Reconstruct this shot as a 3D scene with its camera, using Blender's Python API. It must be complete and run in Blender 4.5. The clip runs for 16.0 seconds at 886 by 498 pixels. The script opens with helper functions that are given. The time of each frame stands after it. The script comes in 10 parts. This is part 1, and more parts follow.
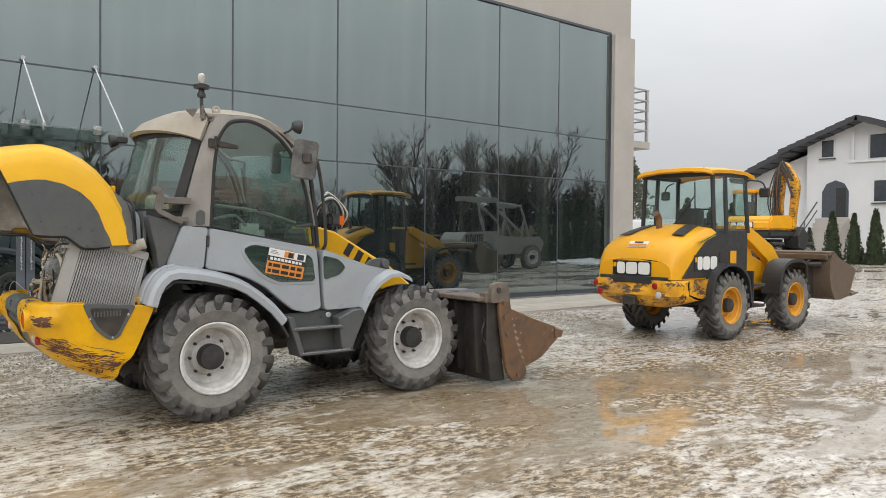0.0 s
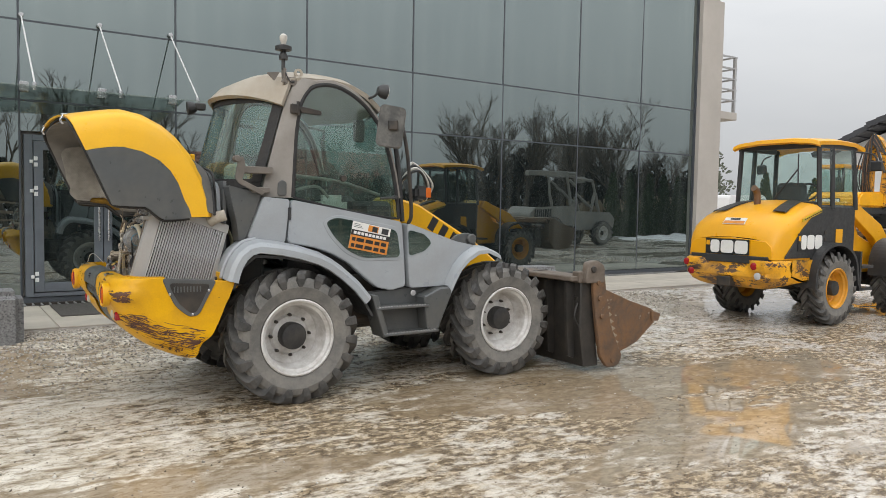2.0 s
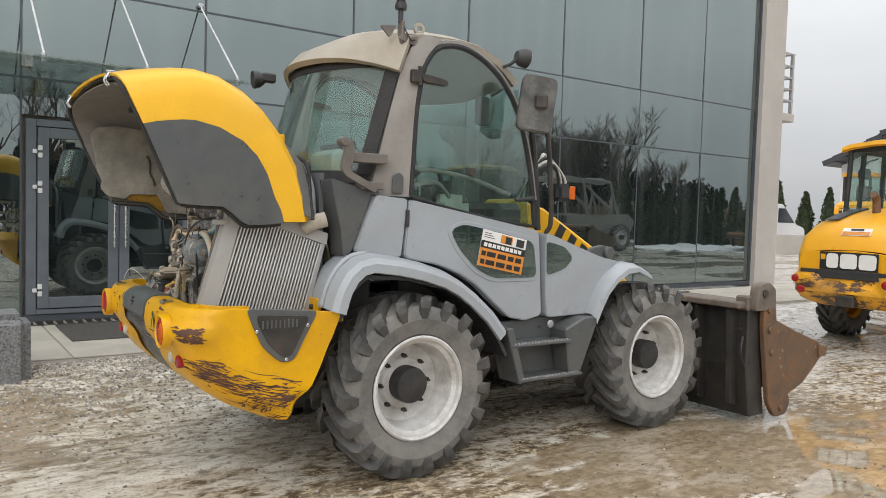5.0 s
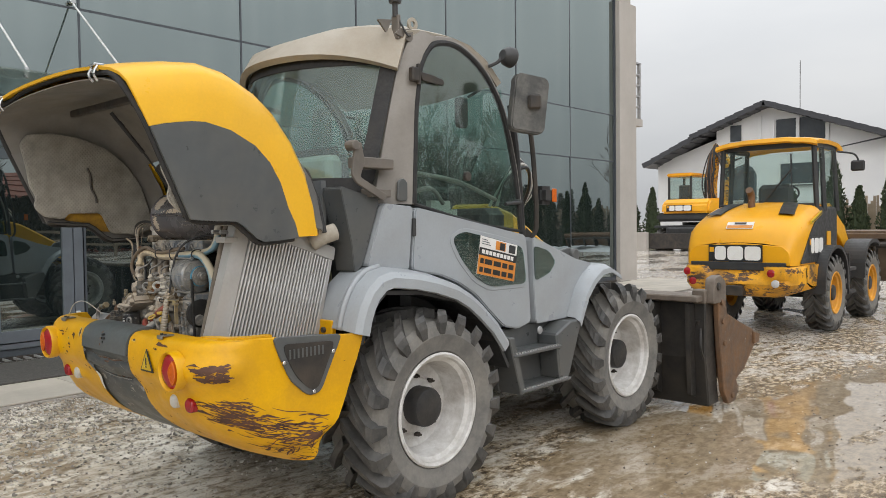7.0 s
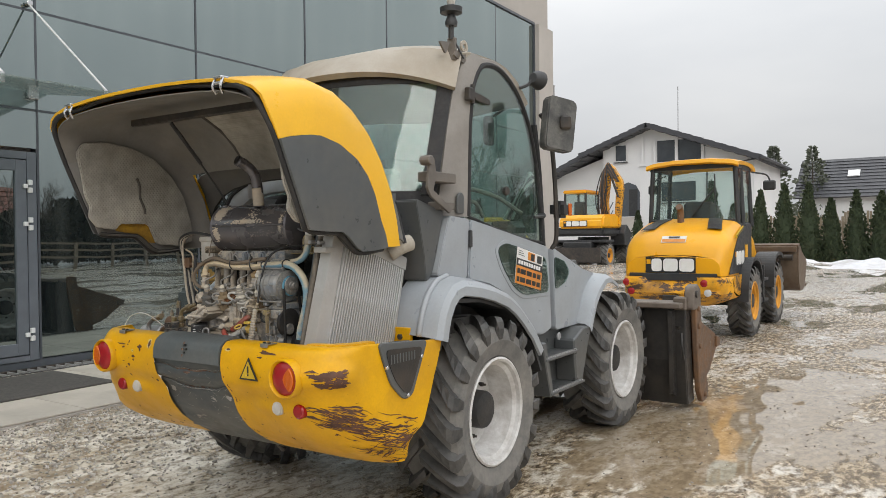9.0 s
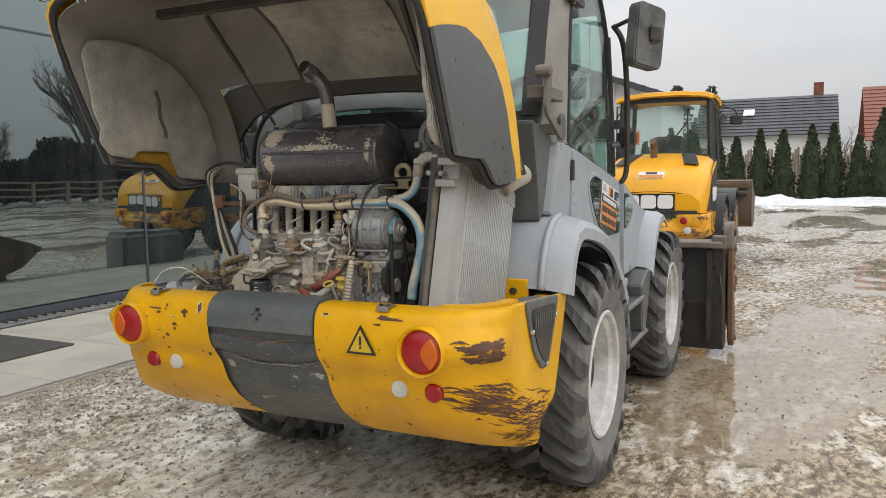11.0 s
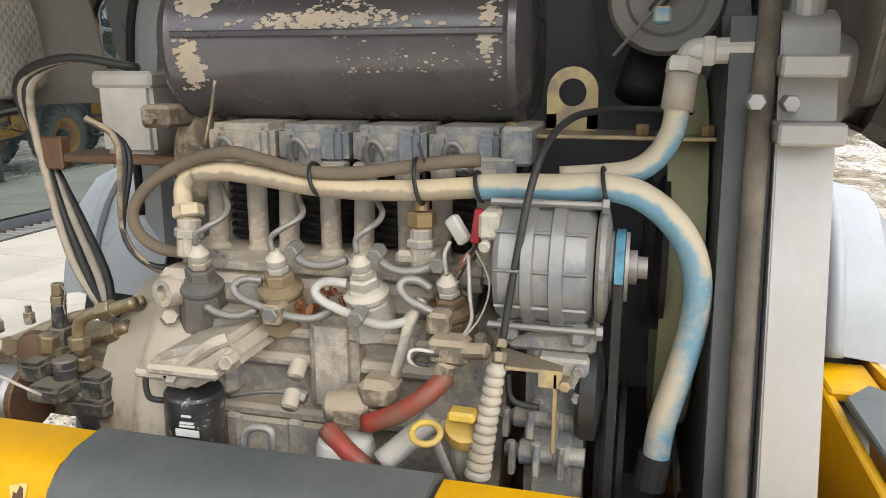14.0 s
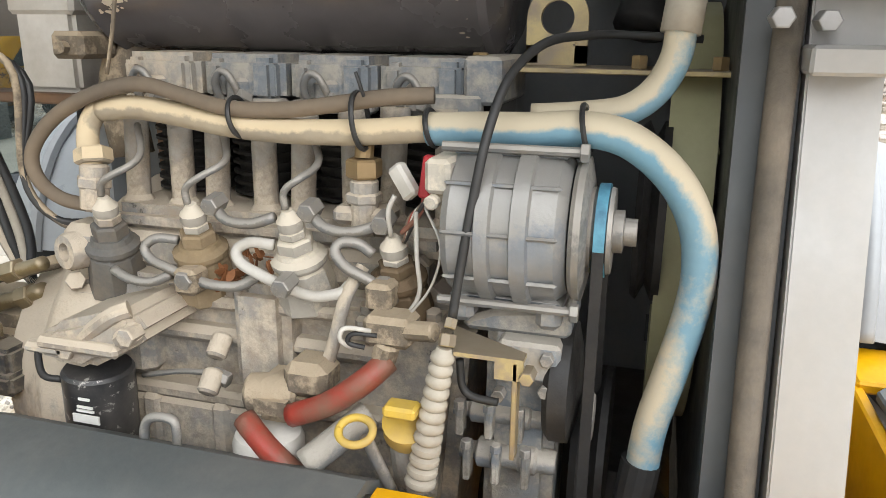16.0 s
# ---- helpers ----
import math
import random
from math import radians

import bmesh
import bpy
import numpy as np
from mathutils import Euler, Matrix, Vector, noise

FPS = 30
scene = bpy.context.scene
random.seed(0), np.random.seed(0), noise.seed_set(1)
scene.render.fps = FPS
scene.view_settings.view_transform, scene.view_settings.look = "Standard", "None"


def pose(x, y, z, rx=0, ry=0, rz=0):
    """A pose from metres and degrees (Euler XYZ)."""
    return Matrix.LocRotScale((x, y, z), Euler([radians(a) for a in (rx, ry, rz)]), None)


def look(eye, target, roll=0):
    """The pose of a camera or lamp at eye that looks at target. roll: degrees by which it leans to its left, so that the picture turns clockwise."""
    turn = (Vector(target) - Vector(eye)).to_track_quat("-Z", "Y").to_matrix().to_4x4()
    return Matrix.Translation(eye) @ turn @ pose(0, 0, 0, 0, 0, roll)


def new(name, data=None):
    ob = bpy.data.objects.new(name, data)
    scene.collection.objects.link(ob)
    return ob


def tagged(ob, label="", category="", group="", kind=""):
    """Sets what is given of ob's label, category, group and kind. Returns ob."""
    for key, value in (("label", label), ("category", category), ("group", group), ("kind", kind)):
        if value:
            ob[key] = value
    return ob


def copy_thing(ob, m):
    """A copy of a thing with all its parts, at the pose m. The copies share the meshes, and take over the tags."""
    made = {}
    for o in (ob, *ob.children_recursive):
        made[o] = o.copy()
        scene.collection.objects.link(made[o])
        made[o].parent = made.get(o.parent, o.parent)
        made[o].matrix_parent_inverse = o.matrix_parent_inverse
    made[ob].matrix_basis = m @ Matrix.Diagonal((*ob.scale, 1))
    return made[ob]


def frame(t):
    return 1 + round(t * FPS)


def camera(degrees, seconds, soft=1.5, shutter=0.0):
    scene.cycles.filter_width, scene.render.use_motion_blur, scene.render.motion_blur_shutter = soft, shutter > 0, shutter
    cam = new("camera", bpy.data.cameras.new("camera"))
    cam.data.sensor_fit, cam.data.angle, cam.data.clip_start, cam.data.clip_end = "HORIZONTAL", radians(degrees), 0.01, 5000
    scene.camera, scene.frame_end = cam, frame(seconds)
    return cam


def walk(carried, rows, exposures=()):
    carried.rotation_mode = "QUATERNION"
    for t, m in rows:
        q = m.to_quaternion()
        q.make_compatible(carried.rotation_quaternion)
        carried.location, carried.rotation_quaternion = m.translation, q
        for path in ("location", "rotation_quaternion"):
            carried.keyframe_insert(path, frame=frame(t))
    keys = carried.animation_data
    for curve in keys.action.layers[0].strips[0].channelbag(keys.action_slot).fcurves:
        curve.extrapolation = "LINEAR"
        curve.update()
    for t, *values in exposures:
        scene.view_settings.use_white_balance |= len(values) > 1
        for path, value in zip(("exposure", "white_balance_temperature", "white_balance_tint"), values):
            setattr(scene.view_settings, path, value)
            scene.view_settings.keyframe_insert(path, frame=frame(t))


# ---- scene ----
cam = camera(61.2, 16.0, 0.6)
PATH = [
    (0, (0.148, 0.17, 1.446), (1.399, 1.73, 1.406), 0.5),
    (0.5, (0.139, 0.176, 1.446), (1.375, 1.748, 1.401), 0.7),
    (1, (0.132, 0.258, 1.441), (1.341, 1.85, 1.38), 0.9),
    (1.5, (0.195, 0.469, 1.435), (1.36, 2.093, 1.354), 1.0),
    (2, (0.221, 0.673, 1.439), (1.34, 2.327, 1.328), 1.0),
    (2.5, (0.216, 0.981, 1.424), (1.297, 2.659, 1.3), 1.0),
    (3, (0.264, 1.27, 1.409), (1.315, 2.967, 1.276), 1.2),
    (3.5, (0.376, 1.541, 1.413), (1.418, 3.244, 1.29), 1.5),
    (4, (0.394, 1.816, 1.398), (1.447, 3.513, 1.287), 1.8),
    (4.2, (0.366, 1.952, 1.411), (1.431, 3.641, 1.306), 1.9),
    (6.3, (-0.12, 2.957, 1.373), (1.247, 4.414, 1.287), 0.2),
    (6.5, (-0.175, 3.024, 1.361), (1.229, 4.446, 1.281), -0.1),
    (7, (-0.313, 3.221, 1.388), (1.172, 4.56, 1.322), -0.7),
    (7.5, (-0.56, 3.364, 1.385), (0.998, 4.616, 1.338), -1.0),
    (8, (-0.737, 3.484, 1.372), (0.871, 4.673, 1.34), -1.0),
    (8.5, (-0.838, 3.659, 1.377), (0.817, 4.781, 1.352), -0.8),
    (9, (-1.004, 3.793, 1.381), (0.67, 4.887, 1.351), -0.6),
    (9.5, (-1.104, 3.959, 1.368), (0.586, 5.029, 1.317), -0.4),
    (9.7, (-1.092, 4.066, 1.352), (0.601, 5.128, 1.287), -0.4),
    (11.8, (-0.56, 5.464, 1.361), (1.304, 6.146, 1.114), -0.5),
    (12, (-0.476, 5.591, 1.351), (1.401, 6.234, 1.102), -0.4),
    (12.5, (-0.278, 5.837, 1.37), (1.627, 6.379, 1.102), -0.5),
    (13, (0.022, 6.001, 1.374), (1.942, 6.475, 1.073), -0.6),
    (13.5, (0.282, 6.112, 1.385), (2.192, 6.558, 0.993), -0.3),
    (14, (0.503, 6.131, 1.399), (2.385, 6.625, 0.938), 0.0),
    (14.5, (0.677, 6.026, 1.384), (2.509, 6.638, 0.864), 0.3),
    (15, (0.705, 5.973, 1.368), (2.509, 6.639, 0.819), 0.5),
    (15.5, (0.68, 5.965, 1.373), (2.484, 6.621, 0.81), 0.6),
    (16, (0.682, 6.101, 1.352), (2.528, 6.635, 0.8), 0.7),
]
walk(cam, [(t, look(eye, target, roll)) for t, eye, target, roll in PATH], exposures=[(0, 0.0), (2.0, 0.0), (4.0, 0.14), (6.5, 0.0), (9.5, 0.0), (11.5, 0.1), (12.0, 0.25), (13.0, 0.44), (14.0, 0.84), (16.0, 0.99)])

# ---- world and light ----
world = bpy.data.worlds.new("overcast")
scene.world = world
world.use_nodes = True
wn, wl = world.node_tree.nodes, world.node_tree.links
wn.clear()
SUN_EL, SUN_ROT = radians(38), radians(200)
sky = wn.new("ShaderNodeTexSky")
sky.sky_type, sky.sun_disc = "NISHITA", False
sky.sun_elevation, sky.sun_rotation = SUN_EL, SUN_ROT
sky.air_density, sky.dust_density, sky.ozone_density = 1.0, 6.0, 1.0
grey = wn.new("ShaderNodeHueSaturation")
grey.inputs["Saturation"].default_value = 0.12
wl.new(sky.outputs[0], grey.inputs["Color"])
# a cloud deck: soft, low-contrast, even all round
tc = wn.new("ShaderNodeTexCoord")
mp = wn.new("ShaderNodeMapping")
mp.inputs["Scale"].default_value = (1.0, 1.0, 3.0)
wl.new(tc.outputs["Generated"], mp.inputs["Vector"])
cl = wn.new("ShaderNodeTexNoise")
cl.inputs["Scale"].default_value, cl.inputs["Detail"].default_value = 2.2, 5.0
wl.new(mp.outputs[0], cl.inputs["Vector"])
cr = wn.new("ShaderNodeValToRGB")
cr.color_ramp.elements[0].position, cr.color_ramp.elements[0].color = 0.3, (5.9, 6.1, 6.35, 1)
cr.color_ramp.elements[1].position, cr.color_ramp.elements[1].color = 0.72, (7.1, 7.2, 7.3, 1)
wl.new(cl.outputs["Fac"], cr.inputs["Fac"])
mx = wn.new("ShaderNodeMix")
mx.data_type = "RGBA"
mx.inputs["Factor"].default_value = 0.9
wl.new(grey.outputs[0], mx.inputs["A"])
wl.new(cr.outputs[0], mx.inputs["B"])
# an overcast sky is about twice as bright overhead as near the horizon
sep = wn.new("ShaderNodeSeparateXYZ")
wl.new(tc.outputs["Generated"], sep.inputs[0])
lift = wn.new("ShaderNodeMapRange")
for k, v in (("From Min", 0.0), ("From Max", 1.0), ("To Min", 0.775), ("To Max", 3.1)):
    lift.inputs[k].default_value = v
wl.new(sep.outputs["Z"], lift.inputs["Value"])
mul = wn.new("ShaderNodeVectorMath")
mul.operation = "SCALE"
wl.new(mx.outputs["Result"], mul.inputs[0])
wl.new(lift.outputs[0], mul.inputs["Scale"])
bg = wn.new("ShaderNodeBackground")
bg.inputs["Strength"].default_value = 0.1
wl.new(mul.outputs[0], bg.inputs["Color"])
wo = wn.new("ShaderNodeOutputWorld")
wl.new(bg.outputs[0], wo.inputs["Surface"])

sun_data = bpy.data.lights.new("sun", "SUN")
sun_data.energy, sun_data.angle, sun_data.color = 0.55, radians(25), (1.0, 0.96, 0.9)
sun = new("sun", sun_data)
sun.matrix_world = look((-14, -9, 12), (4, 6, 0))


# ---- small tools ----
def thing(name, x, y, z, label, category, group="", kind="", yaw=0.0):
    ob = new(name)
    ob.empty_display_size = 0.2
    ob.matrix_world = pose(x, y, z, 0, 0, yaw)
    bpy.context.view_layer.update()
    return tagged(ob, label, category, group, kind)


def part(name, bm, material, parent=None, label="", smooth=False):
    """One mesh object out of a bmesh in world metres, its origin in its middle."""
    me = bpy.data.meshes.new(name)
    if bm.verts:
        c = [(min(v.co[i] for v in bm.verts) + max(v.co[i] for v in bm.verts)) / 2 for i in range(3)]
        for v in bm.verts:
            v.co -= Vector(c)
    else:
        c = (0, 0, 0)
    if smooth:
        for f in bm.faces:
            f.smooth = True
        for e in bm.edges:
            if len(e.link_faces) == 2 and e.calc_face_angle(0) > 0.6:
                e.smooth = False
    bm.to_mesh(me)
    bm.free()
    for m in material if isinstance(material, (list, tuple)) else [material]:
        me.materials.append(m)
    ob = new(name, me)
    ob.location = c
    if parent:
        ob.parent = parent
        w = Matrix.Identity(4)
        p = parent
        while p:
            w = p.matrix_basis @ w if p.parent is None else p.matrix_parent_inverse @ p.matrix_basis @ w
            p = p.parent
        ob.matrix_parent_inverse = w.inverted()
    if label:
        ob["label"] = label
    return ob


def single(name, bm, material, label, category, group="", kind="", smooth=False):
    return tagged(part(name, bm, material, None, "", smooth), label, category, group, kind)


def soften(bm, width, segments=1, edges=None, angle=0.5):
    if width > 0:
        es = edges or [e for e in bm.edges if len(e.link_faces) == 2 and e.calc_face_angle(0) > angle]
        bmesh.ops.bevel(bm, geom=es, offset=width, segments=segments, affect="EDGES", clamp_overlap=True)
    return bm


def join(*bms):
    out = bmesh.new()
    for b in bms:
        me = bpy.data.meshes.new("tmp")
        b.to_mesh(me)
        b.free()
        out.from_mesh(me)
        bpy.data.meshes.remove(me)
    return out


def moved(bm, m):
    bmesh.ops.transform(bm, matrix=m, verts=bm.verts)
    return bm


def mirrored(bm, y0):
    for v in bm.verts:
        v.co.y = 2 * y0 - v.co.y
    bmesh.ops.reverse_faces(bm, faces=bm.faces)
    return bm


def box(x0, x1, y0, y1, z0, z1, bevel=0.0, segments=1):
    bm = bmesh.new()
    bmesh.ops.create_cube(bm, size=1, matrix=Matrix.Translation(((x0 + x1) / 2, (y0 + y1) / 2, (z0 + z1) / 2)) @ Matrix.Diagonal((abs(x1 - x0), abs(y1 - y0), abs(z1 - z0), 1)))
    return soften(bm, bevel, segments)


def aim(p0, p1):
    """A matrix at p0 whose z runs to p1."""
    d = Vector(p1) - Vector(p0)
    return Matrix.Translation(p0) @ d.to_track_quat("Z", "Y").to_matrix().to_4x4(), d.length


def lathe(profile, p0, p1, segments=20, closed=False):
    """Rings of (radius, distance along p0 to p1), turned about that line."""
    bm = bmesh.new()
    m, _ = aim(p0, p1)
    rings = []
    for r, h in profile:
        if r <= 1e-5:
            rings.append([bm.verts.new(m @ Vector((0, 0, h)))])
        else:
            rings.append([bm.verts.new(m @ Vector((r * math.cos(2 * math.pi * i / segments), r * math.sin(2 * math.pi * i / segments), h))) for i in range(segments)])
    pairs = list(zip(rings, rings[1:])) + ([(rings[-1], rings[0])] if closed else [])
    for a, b in pairs:
        for i in range(segments):
            j = (i + 1) % segments
            if len(a) == 1 and len(b) == 1:
                break
            if len(a) == 1:
                bm.faces.new((a[0], b[j], b[i]))
            elif len(b) == 1:
                bm.faces.new((a[i], a[j], b[0]))
            else:
                bm.faces.new((a[i], a[j], b[j], b[i]))
    bmesh.ops.recalc_face_normals(bm, faces=bm.faces)
    return bm


def cyl(p0, p1, r, segments=16, bevel=0.0, r1=None):
    length = (Vector(p1) - Vector(p0)).length
    r1 = r if r1 is None else r1
    b = min(bevel, length * 0.4, r * 0.5)
    prof = [(0, 0), (r - b, 0), (r, b), (r1, length - b), (r1 - b, length), (0, length)] if b > 0 else [(0, 0), (r, 0), (r1, length), (0, length)]
    return lathe(prof, p0, p1, segments)


def spline(pts, n=6):
    """Catmull-Rom through the points."""
    p = [Vector(q) for q in pts]
    if len(p) < 3:
        return p
    p = [2 * p[0] - p[1]] + p + [2 * p[-1] - p[-2]]
    out = []
    for a, b, c, d in zip(p, p[1:], p[2:], p[3:]):
        for k in range(n):
            t = k / n
            out.append(0.5 * (2 * b + (c - a) * t + (2 * a - 5 * b + 4 * c - d) * t * t + (3 * b - a - 3 * c + d) * t**3))
    return out + [p[-2]]


def tube(pts, r, segments=10, n=6, smooth=True, radii=None):
    """A round hose or rod along the points; radii: one per given point."""
    path = spline(pts, n) if smooth and len(pts) > 2 else [Vector(q) for q in pts]
    bm = bmesh.new()
    rings, up = [], None
    for i, q in enumerate(path):
        d = (path[min(i + 1, len(path) - 1)] - path[max(i - 1, 0)]).normalized()
        up = d.orthogonal().normalized() if up is None else (up - up.dot(d) * d).normalized()
        side = d.cross(up)
        rr = r
        if radii:
            k = i / (len(path) - 1) * (len(radii) - 1)
            a = min(int(k), len(radii) - 2)
            rr = radii[a] + (radii[a + 1] - radii[a]) * (k - a)
        rings.append([bm.verts.new(q + rr * (math.cos(w) * up + math.sin(w) * side)) for w in (2 * math.pi * s / segments for s in range(segments))])
    for a, b in zip(rings, rings[1:]):
        for s in range(segments):
            bm.faces.new((a[s], a[(s + 1) % segments], b[(s + 1) % segments], b[s]))
    bm.faces.new(rings[0][::-1])
    bm.faces.new(rings[-1])
    return bm


def slab(outline, a, b, axis="y", bevel=0.0, segments=1):
    """A flat outline with thickness. axis y: outline in x, z; axis x: in y, z; axis z: in x, y."""
    put = {"y": lambda u, v, w: (u, w, v), "x": lambda u, v, w: (w, u, v), "z": lambda u, v, w: (u, v, w)}[axis]
    bm = bmesh.new()
    lo = [bm.verts.new(put(u, v, a)) for u, v in outline]
    hi = [bm.verts.new(put(u, v, b)) for u, v in outline]
    bm.faces.new(lo)
    bm.faces.new(hi)
    n = len(outline)
    for i in range(n):
        bm.faces.new((lo[i], lo[(i + 1) % n], hi[(i + 1) % n], hi[i]))
    bmesh.ops.recalc_face_normals(bm, faces=bm.faces)
    return soften(bm, bevel, segments, angle=0.35)


def sheet(rows, thick=0.0, closed=False):
    """A skin through rows of points (all rows alike in length), thickened inwards."""
    bm = bmesh.new()
    g = [[bm.verts.new(p) for p in row] for row in rows]
    for a, b in zip(g, g[1:]):
        for i in range(len(a) - 1):
            bm.faces.new((a[i], a[i + 1], b[i + 1], b[i]))
        if closed:
            bm.faces.new((a[-1], a[0], b[0], b[-1]))
    bmesh.ops.recalc_face_normals(bm, faces=bm.faces)
    if thick:
        bmesh.ops.solidify(bm, geom=bm.faces[:], thickness=thick)
    return bm


def strip(path, offset, y0, y1):
    """An arched band in the x-z plane: its upper line is path, its lower line lies offset below (along the normal)."""
    p = [Vector((x, z)) for x, z in path]
    low = []
    for i, q in enumerate(p):
        d = (p[min(i + 1, len(p) - 1)] - p[max(i - 1, 0)]).normalized()
        low.append(q + offset * Vector((d.y, -d.x)))
    bm = bmesh.new()
    rings = [[bm.verts.new((q.x, y, q.y)) for q, y in ((a, y0), (a, y1), (b, y1), (b, y0))] for a, b in zip(p, low)]
    for a, b in zip(rings, rings[1:]):
        for i in range(4):
            bm.faces.new((a[i], a[(i + 1) % 4], b[(i + 1) % 4], b[i]))
    bm.faces.new(rings[0])
    bm.faces.new(rings[-1])
    bmesh.ops.recalc_face_normals(bm, faces=bm.faces)
    return bm


def rounded(outline, r=0.02, n=3):
    """A closed outline with its corners rounded to about r."""
    p = [Vector(q) for q in outline]
    out = []
    for i, b in enumerate(p):
        a, c = p[i - 1], p[(i + 1) % len(p)]
        u, v = a - b, c - b
        k = min(r, u.length * 0.45, v.length * 0.45)
        s, e = b + u.normalized() * k, b + v.normalized() * k
        for j in range(n + 1):
            t = j / n
            q = (1 - t) ** 2 * s + 2 * t * (1 - t) * b + t * t * e
            out.append((q.x, q.y))
    return out


def hexnut(p0, p1, r):
    return cyl(p0, p1, r, 6, r * 0.12)


# ---- materials ----
class Nodes:
    def __init__(self, name):
        self.mat = bpy.data.materials.new(name)
        self.mat.use_nodes = True
        self.t = self.mat.node_tree
        self.b = self.t.nodes["Principled BSDF"]
        self.co = self.t.nodes.new("ShaderNodeTexCoord")

    def add(self, kind, **sets):
        n = self.t.nodes.new(kind)
        for k, v in sets.items():
            n.inputs[k].default_value = v
        return n

    def link(self, a, b):
        self.t.links.new(a, b)

    def noise(self, scale, detail=4.0, rough=0.6, stretch=(1, 1, 1), where="Object", distort=0.0):
        m = self.add("ShaderNodeMapping", Scale=stretch)
        self.link(self.co.outputs[where], m.inputs["Vector"])
        n = self.add("ShaderNodeTexNoise", Scale=scale, Detail=detail, Roughness=rough, Distortion=distort)
        self.link(m.outputs[0], n.inputs["Vector"])
        return n.outputs["Fac"]

    def ramp(self, fac, *stops):
        r = self.add("ShaderNodeValToRGB")
        e = r.color_ramp.elements
        while len(e) < len(stops):
            e.new(0.5)
        for el, (p, c) in zip(e, stops):
            el.position = p
            el.color = (c, c, c, 1) if isinstance(c, (int, float)) else (*c, 1)
        self.link(fac, r.inputs["Fac"])
        return r.outputs["Color"]

    def mix(self, fac, a, b, mode="MIX"):
        n = self.add("ShaderNodeMix")
        n.data_type, n.blend_type = "RGBA", mode
        for sock, v in (("Factor", fac), ("A", a), ("B", b)):
            s = n.inputs[sock]
            if hasattr(v, "is_linked"):
                self.link(v, s)
            else:
                s.default_value = (*v, 1) if isinstance(v, tuple) else v
        return n.outputs["Result"]

    def bump(self, height, strength=0.3, distance=0.005, below=None):
        n = self.add("ShaderNodeBump", Strength=strength, Distance=distance)
        self.link(height, n.inputs["Height"])
        if below is not None:
            self.link(below, n.inputs["Normal"])
        return n.outputs["Normal"]

    def done(self, color=None, rough=None, normal=None, metal=None, **sets):
        for sock, v in (("Base Color", color), ("Roughness", rough), ("Normal", normal), ("Metallic", metal)):
            if v is None:
                continue
            s = self.b.inputs[sock]
            if hasattr(v, "is_linked"):
                self.link(v, s)
            else:
                s.default_value = (*v, 1) if isinstance(v, tuple) else v
        for k, v in sets.items():
            self.b.inputs[k.replace("_", " ")].default_value = v
        return self.mat


def paint(name, col, other=None, rough=0.45, metal=0.0, scale=6.0, dirt=None, dirt_amount=0.35, bump=0.08, fine=90.0, chips=None, chip_level=0.68, chip_stretch=(1, 1, 1), chip_scale=9.0, settle=None, lump=0.0, **sets):
    """A worn surface: two tones, grime in patches, fine grain, and chips of another colour."""
    n = Nodes(name)
    other = other or tuple(c * 0.8 for c in col)
    c = n.mix(n.ramp(n.noise(scale, 6), (0.35, 0.0), (0.7, 1.0)), col, other)
    r = n.ramp(n.noise(scale * 3, 5), (0.3, max(rough - 0.1, 0.03)), (0.75, min(rough + 0.15, 1.0)))
    if dirt:
        f = n.ramp(n.noise(scale * 0.7, 8, 0.7), (0.42, 0.0), (0.75, dirt_amount * 1.6))
        c = n.mix(f, c, dirt)
    f2 = n.ramp(n.noise(fine, 3), (0.3, 0.0), (0.8, 0.18))
    c = n.mix(f2, c, tuple(x * 0.6 for x in col))
    if chips:
        k = n.ramp(n.noise(chip_scale, 9, 0.72, chip_stretch), (chip_level, 0.0), (chip_level + 0.025, 1.0))
        c = n.mix(k, c, chips)
    if settle:
        # dust that has settled on what faces up
        g = n.add("ShaderNodeNewGeometry")
        s = n.add("ShaderNodeSeparateXYZ")
        n.link(g.outputs["Normal"], s.inputs[0])
        add = n.add("ShaderNodeMath")
        add.operation = "MULTIPLY_ADD"
        n.link(n.noise(scale * 2.5, 7, 0.7), add.inputs[0])
        add.inputs[1].default_value = 1.6
        n.link(s.outputs["Z"], add.inputs[2])
        c = n.mix(n.ramp(add.outputs[0], (0.72, 0.0), (1.3, 0.9)), c, settle)
    h = n.mix(lump, n.noise(fine, 5), n.noise(fine * 0.2, 7, 0.65)) if lump else n.noise(fine, 5)
    b = n.bump(h, bump, 0.003 + 0.009 * lump)
    return n.done(c, r, b, metal, **sets)


YELLOW = paint("yellow_paint", (0.77, 0.405, 0.002), (0.68, 0.345, 0.002), 0.38, scale=4, dirt=(0.35, 0.2, 0.05), dirt_amount=0.18, bump=0.03, chips=(0.10, 0.045, 0.025), chip_level=0.69, chip_scale=7, Specular_IOR_Level=0.3)
YELLOW_CLEAN = paint("yellow_hood_paint", (0.86, 0.47, 0.012), (0.79, 0.42, 0.010), 0.36, scale=3, dirt=(0.4, 0.25, 0.08), dirt_amount=0.12, bump=0.02)
YELLOW_SCRAPED = paint("scraped_yellow_paint", (0.77, 0.405, 0.002), (0.68, 0.345, 0.002), 0.4, scale=4, dirt=(0.3, 0.16, 0.04), dirt_amount=0.25, bump=0.05, chips=(0.045, 0.025, 0.018), chip_level=0.66, chip_stretch=(0.6, 0.6, 1.8), chip_scale=9, Specular_IOR_Level=0.3)
